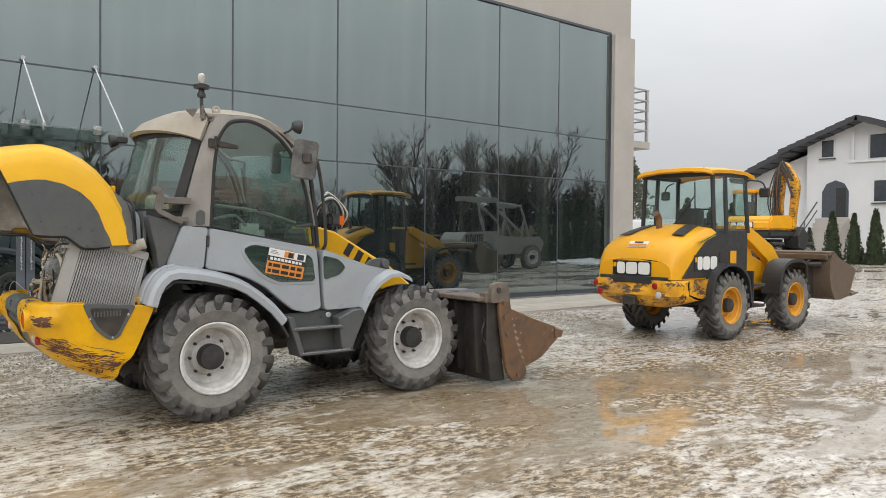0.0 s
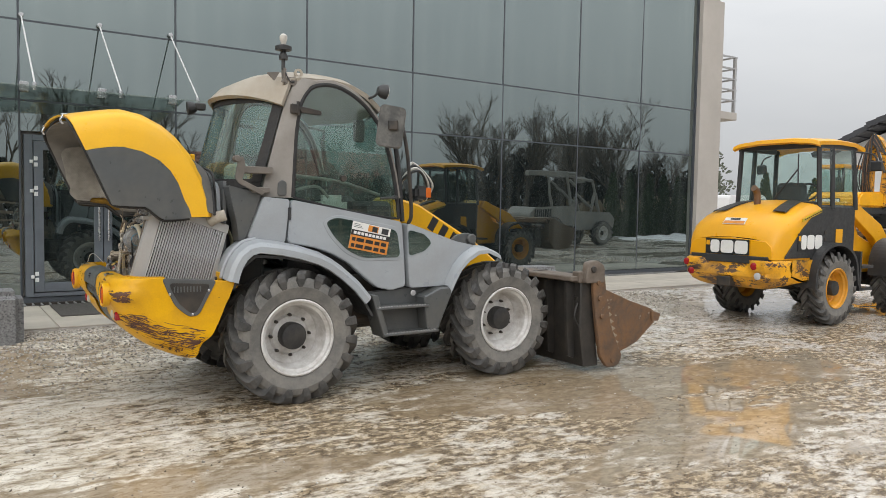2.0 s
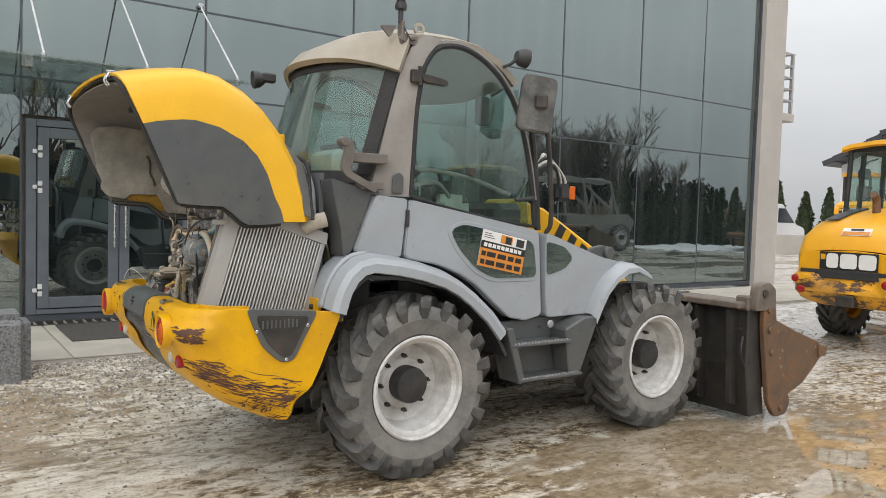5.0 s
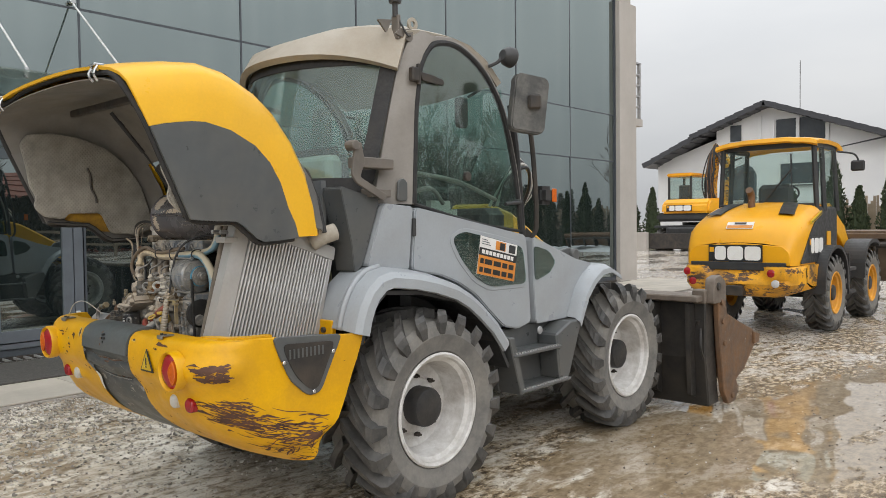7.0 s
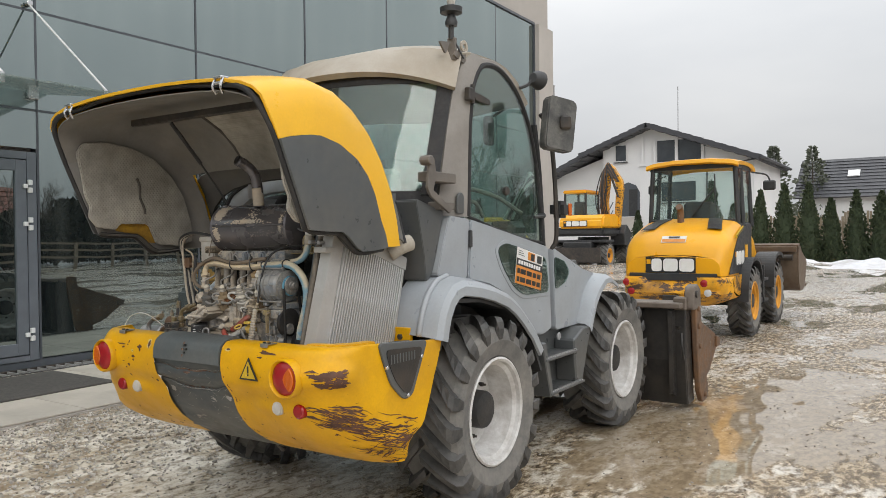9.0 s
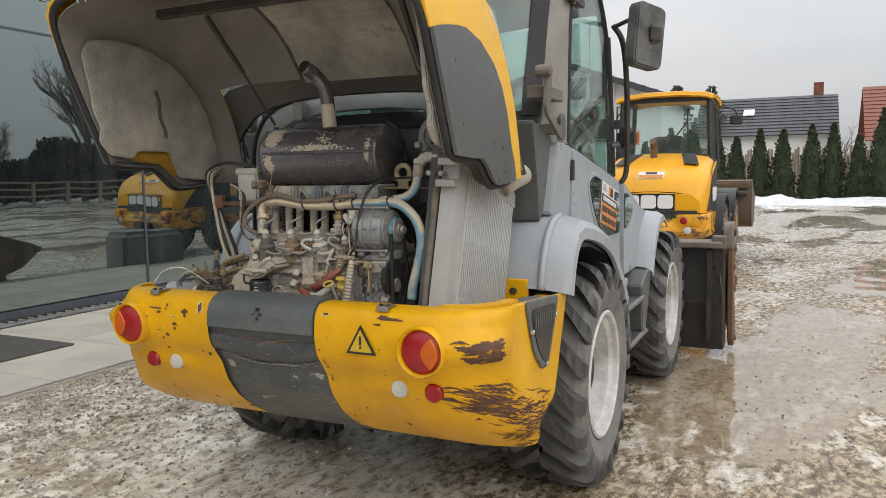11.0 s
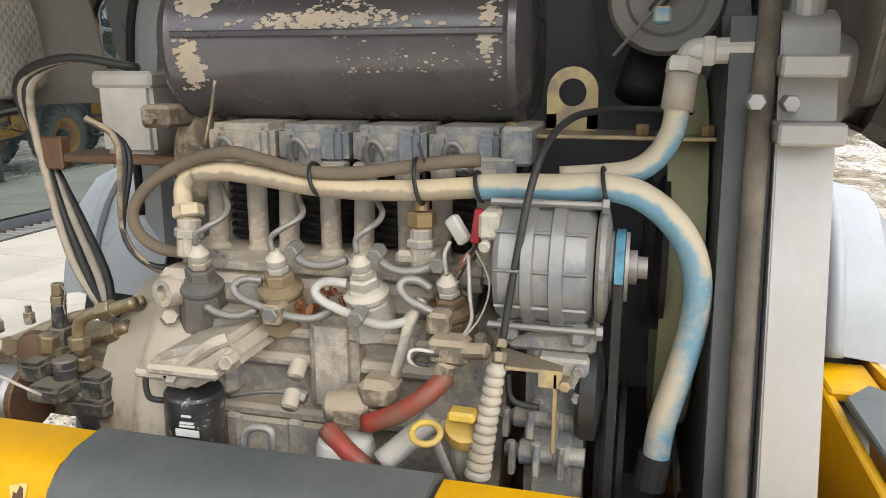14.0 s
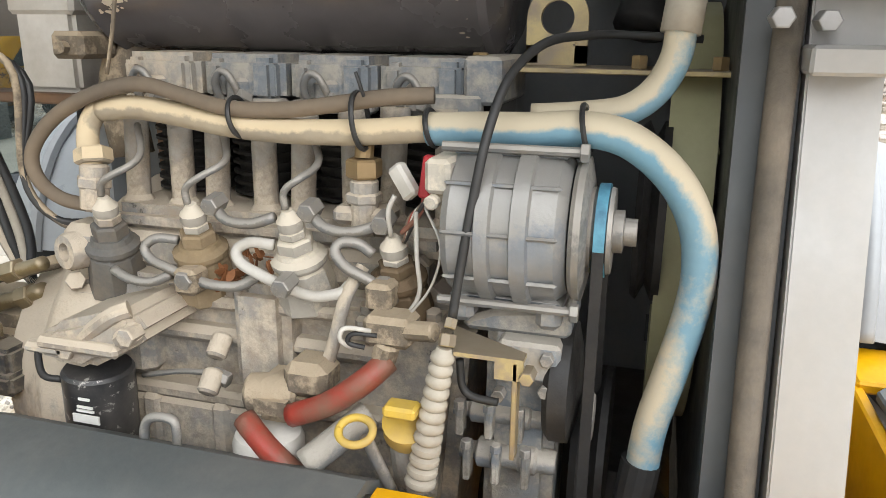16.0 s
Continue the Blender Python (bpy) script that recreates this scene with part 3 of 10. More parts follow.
def balcony():
    b = thing("balcony", 14.9, 12.2, 3.6, "concrete balcony with a grey metal railing", "balcony", kind="structure")
    part("slab", box(14.17, 15.5, 11.3, 15.0, 3.55, 3.72, 0.01), CONCRETE, b)
    for x, y in ((15.44, 11.36), (14.3, 11.36), (14.85, 11.36), (15.44, 12.6), (15.44, 13.8), (15.44, 14.9)):
        part("post", box(x - 0.03, x + 0.03, y - 0.03, y + 0.03, 3.6, 4.98), ALUMINIUM, b)
    for z in (3.98, 4.22, 4.46, 4.7, 4.96):
        part("rail", join(box(14.17, 15.5, 11.335, 11.385, z, z + 0.03), box(15.415, 15.465, 11.385, 15.0, z, z + 0.03)), ALUMINIUM, b)


balcony()


# ---- wheels, for all machines ----
def tyre_mesh(R, w, rb, lugs):
    hw = w / 2
    prof = [(rb, -hw * 0.80), (rb + 0.02, -hw * 0.92), (rb + (R - rb) * 0.45, -hw * 1.04), (R - 0.078, -hw * 0.97), (R - 0.058, -hw * 0.84), (R - 0.050, 0),
            (R - 0.058, hw * 0.84), (R - 0.078, hw * 0.97), (rb + (R - rb) * 0.45, hw * 1.04), (rb + 0.02, hw * 0.92), (rb, hw * 0.80), (rb - 0.02, hw * 0.5), (rb - 0.02, -hw * 0.5)]
    bm = lathe(prof, (0, 0, 0), (0, 1, 0), 56, closed=True)
    st = [(-0.03, R - 0.06, R - 0.002, 0.050), (0.35, R - 0.06, R, 0.050), (0.7, R - 0.065, R - 0.003, 0.060), (0.90, R - 0.075, R - 0.009, 0.072), (1.02, R - 0.095, R - 0.028, 0.078), (1.07, R - 0.125, R - 0.062, 0.070), (1.055, R - 0.145, R - 0.112, 0.050)]
    for s in (-1, 1):
        for i in range(lugs):
            t0 = 2 * math.pi * (i + (0.5 if s > 0 else 0)) / lugs
            rings = []
            for k, (f, lo, hi, dw) in enumerate(st):
                th = t0 + 0.40 * min(max(f, 0), 1)
                pts = []
                for rr, d in ((lo, -dw * 1.02), (hi, -dw * 0.84), (hi, dw * 0.84), (lo, dw * 1.02)):
                    a = th + d * 0.46 / R * 1.15
                    hh = s * hw * (f if rr == hi or f < 1 else 0.95)
                    pts.append(bm.verts.new((rr * math.cos(a), hh, rr * math.sin(a))))
                rings.append(pts)
            for a, b in zip(rings, rings[1:]):
                for j in range(4):
                    f4 = (a[j], a[(j + 1) % 4], b[(j + 1) % 4], b[j])
                    bm.faces.new(f4 if s < 0 else f4[::-1]).material_index = 1
            bm.faces.new(rings[-1]).material_index = 1
    bmesh.ops.recalc_face_normals(bm, faces=bm.faces)
    return bm


TYRE_LUG = paint("tread_lug_rubber", (0.030, 0.030, 0.030), (0.075, 0.072, 0.067), 0.6, scale=9, dirt=(0.17, 0.155, 0.14), dirt_amount=0.4, bump=0.25, fine=60)


def wheel(parent, x, y, z, side, R=0.49, w=0.31, rb=0.285, rim=None, steer=0.0, spin=0.0, lugs=19, hub_r=0.098, deep=0.0):
    """side -1: the outer face looks along -y. (x, y, z): the middle of the tyre."""
    m = pose(x, y, z, 0, 0, steer) @ pose(0, 0, 0, 0, spin, 0 if side < 0 else 180)
    w_ob = part("wheel", moved(lathe([(0, -0.03), (0.09, -0.03), (0.09, 0.12), (0, 0.12)], (0, 0, 0), (0, 1, 0), 16), m), STEEL_DARK, parent)
    part("tyre", moved(tyre_mesh(R, w, rb, lugs), m), [TYRE, TYRE_LUG], w_ob, "dusty chunky-treaded tyre")
    o = -w / 2
    flange = lathe([(rb + 0.004, o + 0.035), (rb + 0.012, o + 0.012), (rb + 0.002, o + 0.006), (rb - 0.010, o + 0.014), (rb - 0.014, o + 0.035), (rb - 0.034, o + 0.05), (rb - 0.038, o + 0.085), (rb - 0.050, o + 0.10 + deep), (rb - 0.056, o + 0.13 + deep), (rb - 0.075, o + 0.148 + deep),
                    (0.150, o + 0.14 + deep), (0.135, o + 0.125 + deep), (0.10, o + 0.12 + deep), (0.0, o + 0.12 + deep)], (0, 0, 0), (0, 1, 0), 48)
    back = lathe([(rb - 0.01, -o - 0.03), (rb - 0.05, -o - 0.06), (rb - 0.06, 0.0), (0.1, 0.02), (0.0, 0.02)], (0, 0, 0), (0, 1, 0), 32)
    part("rim", moved(join(flange, back), m), rim or RIM_WHITE, w_ob, smooth=True)
    hub = lathe([(0, o + 0.03 + deep), (hub_r * 0.72, o + 0.03 + deep), (hub_r * 0.93, o + 0.036 + deep), (hub_r, o + 0.05 + deep), (hub_r, o + 0.125 + deep), (0, o + 0.125 + deep)], (0, 0, 0), (0, 1, 0), 28)
    part("hub", moved(hub, m), HUB, w_ob, smooth=True)
    for i in range(8):
        a = 2 * math.pi * i / 8 + 0.2
        p = (0.148 * math.cos(a), o + 0.14 + deep, 0.148 * math.sin(a))
        q = (p[0], o + 0.11 + deep, p[2])
        part("wheel_nut", moved(join(hexnut(p, q, 0.0125), cyl(q, (p[0], o + 0.095 + deep, p[2]), 0.006, 8)), m), STEEL_DARK if rim is None else rim, w_ob)
    return w_ob


# ---- the grey loader with its hood open ----
YC = 6.54
FOAM = paint("grey_hood_liner", (0.235, 0.225, 0.21), (0.15, 0.143, 0.134), 0.95, scale=5, dirt=(0.2, 0.17, 0.13), dirt_amount=0.4, bump=0.35, fine=70)


def quilt_material():
    """Dusty moulded foam with a diamond waffle pressed into it, coloured darker in the troughs."""
    n = Nodes("dusty_foam_pad")
    waves = []
    for turn in (40, -40):
        m = n.add("ShaderNodeMapping", Rotation=(0, radians(turn), 0))
        n.link(n.co.outputs["Object"], m.inputs["Vector"])
        w = n.add("ShaderNodeTexWave", Scale=24.0, Distortion=0.9, Detail=2.0)
        n.link(m.outputs[0], w.inputs["Vector"])
        waves.append(w.outputs["Fac"])
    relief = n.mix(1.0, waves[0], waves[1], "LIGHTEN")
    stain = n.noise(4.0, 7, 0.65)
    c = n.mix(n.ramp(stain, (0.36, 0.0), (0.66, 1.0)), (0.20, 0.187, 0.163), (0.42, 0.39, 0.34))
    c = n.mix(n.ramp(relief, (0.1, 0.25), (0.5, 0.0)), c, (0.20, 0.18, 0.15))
    c = n.mix(n.ramp(n.noise(2.2, 5, 0.7, (1.6, 1, 0.6)), (0.62, 0.0), (0.68, 0.7)), c, (0.12, 0.105, 0.09))
    return n.done(c, 0.95, n.bump(n.noise(120, 4), 0.35, 0.002, n.bump(relief, 0.35, 0.004)), 0.0)


PAD = quilt_material()
# yellow darkened in its colour for the shade inside the raised hood
SHADED_YELLOW = paint("shaded_yellow_paint", (0.42, 0.23, 0.02), (0.30, 0.16, 0.02), 0.5, scale=8, dirt=(0.05, 0.04, 0.03), dirt_amount=0.7, bump=0.1)
FOAM_DARK = paint("dark_felt", (0.145, 0.14, 0.132), (0.10, 0.096, 0.09), 0.95, scale=6, dirt=(0.18, 0.165, 0.14), dirt_amount=0.35, bump=0.3, fine=80)
DUSTY_TEAR = paint("torn_foam", (0.09, 0.08, 0.07), (0.05, 0.045, 0.04), 0.95, scale=20, bump=0.3)
RED_LENS = paint("red_lamp_lens", (0.36, 0.008, 0.012), (0.26, 0.006, 0.010), 0.15, scale=20, bump=0.3, fine=160)
AMBER_LENS = paint("amber_lamp_lens", (0.62, 0.13, 0.008), (0.5, 0.10, 0.008), 0.18, scale=20, bump=0.3, fine=160)
PALE_PLASTIC = paint("pale_plastic", (0.62, 0.6, 0.56), (0.5, 0.48, 0.44), 0.5, scale=10, dirt=(0.3, 0.26, 0.2), dirt_amount=0.3)
# near-black green of the sheets standing in for the shaded cab behind small windows
SHADED_INSIDE = paint("shaded_interior_green", (0.016, 0.030, 0.027), (0.030, 0.045, 0.040), 0.8, scale=6, bump=0.05)
SEAT_GREY = paint("seat_cloth", (0.07, 0.07, 0.072), None, 0.9, scale=20, bump=0.3)
STICKER_WHITE = paint("white_sticker", (0.8, 0.79, 0.77), (0.74, 0.73, 0.7), 0.4, scale=12, bump=0.01)
STICKER_ORANGE = paint("orange_sticker", (0.72, 0.27, 0.04), None, 0.4, scale=12, bump=0.01)
STICKER_BLACK = paint("black_print", (0.02, 0.02, 0.02), None, 0.4, scale=12, bump=0.01)
WARN_YELLOW = paint("worn_warning_sticker", (0.62, 0.42, 0.02), (0.55, 0.35, 0.02), 0.45, scale=12, chips=(0.75, 0.55, 0.1), chip_level=0.6, chip_scale=30)
RADIATOR = paint("radiator_aluminium", (0.70, 0.705, 0.70), (0.58, 0.58, 0.57), 0.42, 0.35, scale=8, dirt=(0.36, 0.33, 0.28), dirt_amount=0.25)
# core colour taken near black as the shade between the fins
CORE = paint("fin_gap_shade_core", (0.012, 0.012, 0.011), (0.03, 0.028, 0.025), 0.8, scale=40, bump=0.3)

loader = thing("wheel_loader", 3.2, YC, 0, "grey and yellow compact wheel loader with its engine hood raised", "wheel loader")

wheel(loader, 2.36, 5.83, 0.485, -1, w=0.35, rb=0.268, deep=0.045, spin=10)
wheel(loader, 4.28, 5.835, 0.485, -1, w=0.35, rb=0.268, deep=0.045, spin=33)
wheel(loader, 2.36, 2 * YC - 5.83, 0.485, 1, w=0.35, rb=0.268, deep=0.045, spin=50)
wheel(loader, 4.28, 2 * YC - 5.835, 0.485, 1, w=0.35, rb=0.268, deep=0.045, spin=71)
part("chassis", join(box(1.6, 4.9, 6.22, 6.86, 0.42, 0.74, 0.03), box(1.55, 2.2, 6.05, 7.03, 0.55, 0.80, 0.03), box(2.5, 4.0, 6.0, 7.08, 0.50, 0.9, 0.04)), STEEL_DARK, loader)
for x in (2.36, 4.28):
    part("axle", join(cyl((x, 6.02, 0.485), (x, 7.06, 0.485), 0.085, 16, 0.01), lathe([(0, 0), (0.1, 0.02), (0.17, 0.1), (0.17, 0.2), (0.1, 0.28), (0, 0.3)], (x, 6.39, 0.485), (x, 7, 0.485), 20)), STEEL_DARK, loader, smooth=True)


# rear counterweight bumper in three sections
def bumper_x(z):
    pts = [(0.36, 1.66), (0.40, 1.55), (0.44, 1.45), (0.50, 1.35), (0.56, 1.28), (0.62, 1.232), (0.66, 1.212), (0.70, 1.20), (0.74, 1.172), (0.78, 1.142), (0.84, 1.13), (0.90, 1.135), (0.93, 1.147), (0.945, 1.165), (0.964, 1.21), (0.97, 1.235)]
    for (a, xa), (b, xb) in zip(pts, pts[1:]):
        if a <= z <= b:
            return xa + (xb - xa) * (z - a) / (b - a)
    return pts[-1][1]


BZ = [0.40, 0.42, 0.45, 0.48, 0.52, 0.56, 0.60, 0.63, 0.65, 0.67, 0.69, 0.71, 0.73, 0.75, 0.77, 0.79, 0.81, 0.83, 0.85, 0.87, 0.89, 0.91, 0.925, 0.938, 0.946]


def bumper_front_edge(z):
    return float(np.interp(z, [0.36, 0.40, 0.43, 0.47, 0.52, 0.645, 0.80, 0.90, 0.97], [1.66, 1.68, 1.70, 1.72, 1.745, 1.805, 1.868, 1.90, 1.915]))


def bumper_row(z, side_y=5.712, mid_y=6.325, reach=9.0, tuck=0.0):
    """One level of the bumper: across the tail, round the corner, along the side. Two moulded brows swell it."""
    x0, xf = bumper_x(z), min(bumper_front_edge(z), max(reach, bumper_x(z) + 0.06))
    xs = min(x0 + 0.19, xf - 0.03)
    inset = 0.03 * max(0.0, (0.5 - z) / 0.1) + tuck * max(0.0, (z - 0.86) / 0.09)
    high = math.exp(-(((z - 0.835) / 0.042) ** 4))
    low = math.exp(-(((z - 0.685) / 0.026) ** 4))
    row = []
    for y in np.linspace(mid_y, 5.98, 14):
        b = 0.016 * high * min(max((6.05 - y) / 0.05, 0), 1) + 0.014 * low * min(max((6.20 - y) / 0.04, 0), 1)
        row.append((x0 - b, float(y), z))
    for k in range(1, 11):
        a = math.pi / 2 * k / 11
        b = 0.016 * high * (1 + 1.2 * math.sin(2 * a)) * (1 if k < 9 else 0.4) + 0.014 * low * (1 - k / 11)
        row.append((x0 + (xs - x0) * (1 - math.cos(a)) - b * math.cos(a), 5.98 - (5.98 - side_y - inset) * math.sin(a) - b * math.sin(a) * 1.2, z))
    lift = 0.085 * max(0.0, (0.56 - z) / 0.16) ** 1.2
    side = [(xs + (xf - xs) * f, side_y + inset + 0.02 * lift / 0.085 * f, z + lift * f ** 1.6 - 0.042 * f * min(max((z - 0.75) / 0.2, 0), 1)) for f in (0.0, 0.1, 0.25, 0.4, 0.55, 0.7, 0.85, 1.0)]
    return row + side


def bumper_half(side_y=5.712, mid_y=6.325, reach=9.0, tuck=0.0):
    rows = [bumper_row(z, side_y, mid_y, reach, tuck) for z in BZ]
    top = bumper_row(0.948, side_y, mid_y, reach, tuck)
    level = [z - 0.948 for _, _, z in top]
    rows.append([(x + 0.03 * (1 if i < 18 else 0.3), y + (0 if i < 14 else 0.010), 0.950 + level[i]) for i, (x, y, _) in enumerate(top)])
    rows.append([(x + 0.075 * (1 if i < 18 else 0.3), y + (0 if i < 14 else 0.016), 0.948 + level[i]) for i, (x, y, _) in enumerate(top)])
    rows.append([(x, y, 0.86) for x, y, _ in rows[-1]])
    return sheet(rows, 0.0)


def bumper_point(s, z, off=0.0015):
    """A place on the bumper, s from 0 (middle of the tail) to 1 (front edge of the side), a hair outside the paint."""
    row = [Vector(p) for p in bumper_row(z)]
    k = s * (len(row) - 1)
    i = min(int(k), len(row) - 2)
    p = row[i].lerp(row[i + 1], k - i)
    up = Vector(bumper_row(z + 0.01)[i]) - Vector(bumper_row(z)[i])
    n = (row[i + 1] - row[i]).cross(up).normalized()
    if n.x > 0.2 or (abs(n.x) <= 0.2 and n.y > 0):
        n = -n
    return p + n * off


def scrape(rng, s, z, length, slope, width):
    """A ragged scratch that hugs the bumper."""
    n = max(5, int(length / 0.012))
    top, low = [], []
    ph = rng.uniform(0, 9)
    for k in range(n + 1):
        f = k / n
        w = width * math.sin(math.pi * min(max(f, 0.03), 0.97)) ** 0.5 * (0.45 + 0.75 * abs(math.sin(k * 1.7 + ph))) * rng.uniform(0.5, 1.1)
        ss, zz = s + length * (f - 0.5), z + slope * length * (f - 0.5) + 0.004 * math.sin(k * 0.9 + ph)
        ss, zz = min(max(ss, 0.02), 0.985), min(max(zz, 0.405), 0.92)
        top.append(bumper_point(ss, zz + w * 0.5))
        low.append(bumper_point(ss, zz - w * 0.5))
    return sheet([top, low])


bumper_r = part("rear_bumper_section", bumper_half(), YELLOW_SCRAPED, loader, "yellow bumper section scraped down to rust", smooth=True)
bumper_l = part("rear_bumper_section", mirrored(bumper_half(5.748, 6.305, 1.36, 0.06), YC), YELLOW, loader, "chipped yellow bumper section", smooth=True)


DENT_RUST = paint("torn_rusty_edge", (0.10, 0.042, 0.024), (0.19, 0.10, 0.06), 0.8, scale=22, dirt=(0.30, 0.25, 0.21), dirt_amount=0.4, bump=0.5, fine=120)
BARE_SCRATCH = paint("bare_scratched_steel", (0.42, 0.40, 0.37), (0.24, 0.225, 0.21), 0.5, 0.2, scale=30, bump=0.2)
PLATE_Y0, PLATE_Y1 = 6.331, 6.770


def fold_high(y):
    return 0.806 + 0.016 * (2 * abs(y - 6.54) / 0.44) ** 2 + 0.003 * math.sin(y * 47)


def fold_low(y):
    return 0.722 + 0.034 * (2 * abs(y - 6.56) / 0.44) ** 1.6 + 0.004 * math.sin(y * 31)


def plate_x(y, z):
    """The face of the lower plate: buckled, with two long folds and a hole punched in the second."""
    x = bumper_x(min(z, 0.958)) + 0.026 + 0.008 * noise.noise(Vector((y * 6, z * 14, 2)))
    x += 0.013 * math.exp(-((z - fold_high(y)) / 0.009) ** 2) + 0.015 * math.exp(-((z - fold_low(y)) / 0.011) ** 2)
    x -= 0.005 * math.exp(-((z - fold_low(y) - 0.026) / 0.013) ** 2)
    return x + 0.020 * math.exp(-((y - 6.61) / 0.035) ** 2 - ((z - 0.722) / 0.014) ** 2)


def middle_section(z0, z1, face, count, mat, label, tuck=0.0):
    rows = [[(face(y, z), y, z) for y in np.linspace(PLATE_Y0 - tuck, PLATE_Y1 + tuck, 36)] for z in np.linspace(z0, z1, count)]
    x = rows[-1][0][0]
    rows.append([(x + 0.05, p[1], z1 + 0.004) for p in rows[-1]])
    rows.append([(x + 0.09, p[1], z1 - 0.02) for p in rows[-1]])
    rows.insert(0, [(p[0] + 0.03, p[1], z0) for p in rows[0]])
    return part("bumper_middle", sheet(rows, 0.012), mat, loader, label, smooth=True)


middle_section(0.848, 0.957, lambda y, z: bumper_x(min(z, 0.958)) - 0.008, 12, BUMPER_GREY, "dark grey upper bumper plate")
plate_low = middle_section(0.40, 0.840, plate_x, 90, DARK_SCRAPED, "dented dark grey lower bumper plate", 0.03)
# black strip laid in as the shadow line between the plates
part("plate_gap_shade", box(1.150, 1.165, PLATE_Y0 + 0.005, PLATE_Y1 - 0.005, 0.8405, 0.8475), RUBBER_SEAL, loader)
prng = random.Random(4)


def fold_strip(line, y0, y1, width, lift, off):
    """A ragged strip that follows a fold across the plate."""
    rows = [[], []]
    for y in np.linspace(y0, y1, 44):
        f = (y - y0) / (y1 - y0)
        w = width * (0.25 + 0.75 * math.sin(math.pi * f)) * prng.uniform(0.35, 1.1)
        z = line(y) + lift + prng.uniform(-0.0015, 0.0015)
        for row, zz in zip(rows, (z + w / 2, z - w / 2)):
            row.append((plate_x(y, zz) - 0.0175 - off, y, zz))
    return sheet(rows)


def blot(place, y, z, ry, rz, rng, n=13):
    """An irregular patch that hugs a surface given by place(y, z)."""
    ring = [(y + ry * math.cos(a) * k, z + rz * math.sin(a) * k) for a, k in ((6.2832 * i / n, rng.uniform(0.55, 1.15)) for i in range(n))]
    bm = bmesh.new()
    c = bm.verts.new(place(y, z))
    vs = [bm.verts.new(place(*p)) for p in ring]
    for a, b in zip(vs, vs[1:] + vs[:1]):
        bm.faces.new((c, a, b))
    return bm


def on_plate(y, z):
    return (plate_x(y, z) - 0.0165, y, z)


part("torn_fold", fold_strip(fold_high, 6.345, 6.74, 0.009, 0.001, 0.001), DENT_RUST, plate_low, "torn rusty fold")
part("torn_fold", fold_strip(fold_low, 6.40, 6.765, 0.017, 0.001, 0.001), DENT_RUST, plate_low, "torn rusty fold")
part("fold_edge", fold_strip(fold_high, 6.34, 6.765, 0.003, 0.0065, 0.0018), BARE_SCRATCH, plate_low, "bare scratched metal")
part("fold_edge", fold_strip(fold_low, 6.335, 6.765, 0.0035, -0.011, 0.0018), BARE_SCRATCH, plate_low, "bare scratched metal")
part("rust_patch", join(blot(on_plate, 6.60, 0.812, 0.020, 0.006, prng), blot(on_plate, 6.565, 0.795, 0.022, 0.005, prng), blot(on_plate, 6.61, 0.722, 0.045, 0.016, prng)), DENT_RUST, plate_low)
part("scratched_patch", join(blot(on_plate, 6.745, 0.700, 0.018, 0.016, prng), blot(on_plate, 6.365, 0.690, 0.020, 0.013, prng), blot(on_plate, 6.37, 0.757, 0.03, 0.006, prng), blot(on_plate, 6.47, 0.675, 0.012, 0.008, prng), blot(lambda y, z: (plate_x(y, z) - 0.0195, y, z), 6.61, 0.722, 0.020, 0.007, prng)), BARE_SCRATCH, plate_low)
strokes = []
for _ in range(60):
    y, z, a, ln = prng.uniform(6.35, 6.75), prng.uniform(0.50, 0.80), prng.uniform(-0.7, 0.7), prng.uniform(0.008, 0.05)
    line = [(y + ln * f * math.cos(a), z + ln * f * math.sin(a)) for f in (-0.5, 0.0, 0.5)]
    line = [(min(max(p, 6.335), 6.765), q) for p, q in line]
    strokes.append(sheet([[on_plate(p, q + 0.0007) for p, q in line], [on_plate(p, q - 0.0007) for p, q in line]]))
tagged(part("scratches", join(*strokes), BARE_SCRATCH, plate_low, "pale scratches"), kind="stuff")
for dy, dz in ((0, 0.016), (0.013, 0), (-0.013, 0), (0, -0.016)):
    part("vent_hole", cyl((1.1215, 6.552 + dy, 0.903 + dz), (1.15, 6.552 + dy, 0.903 + dz), 0.005, 10), BLACK, loader)
for dz in (0.027, 0.0, -0.026):
    part("rust_stain", blot(lambda y, z: (bumper_x(z) - 0.0085 - 0.0125, y, z), 6.552, 0.903 + dz, 0.008, 0.006, prng), DENT_RUST, loader, "rust round a vent hole")
for y in (6.39,):
    part("tow_eye", tube([(1.54, y, 0.46), (1.52, y, 0.42), (1.54, y - 0.02, 0.385), (1.565, y - 0.01, 0.41), (1.56, y, 0.45)], 0.009, 8), STEEL_DARK, loader)


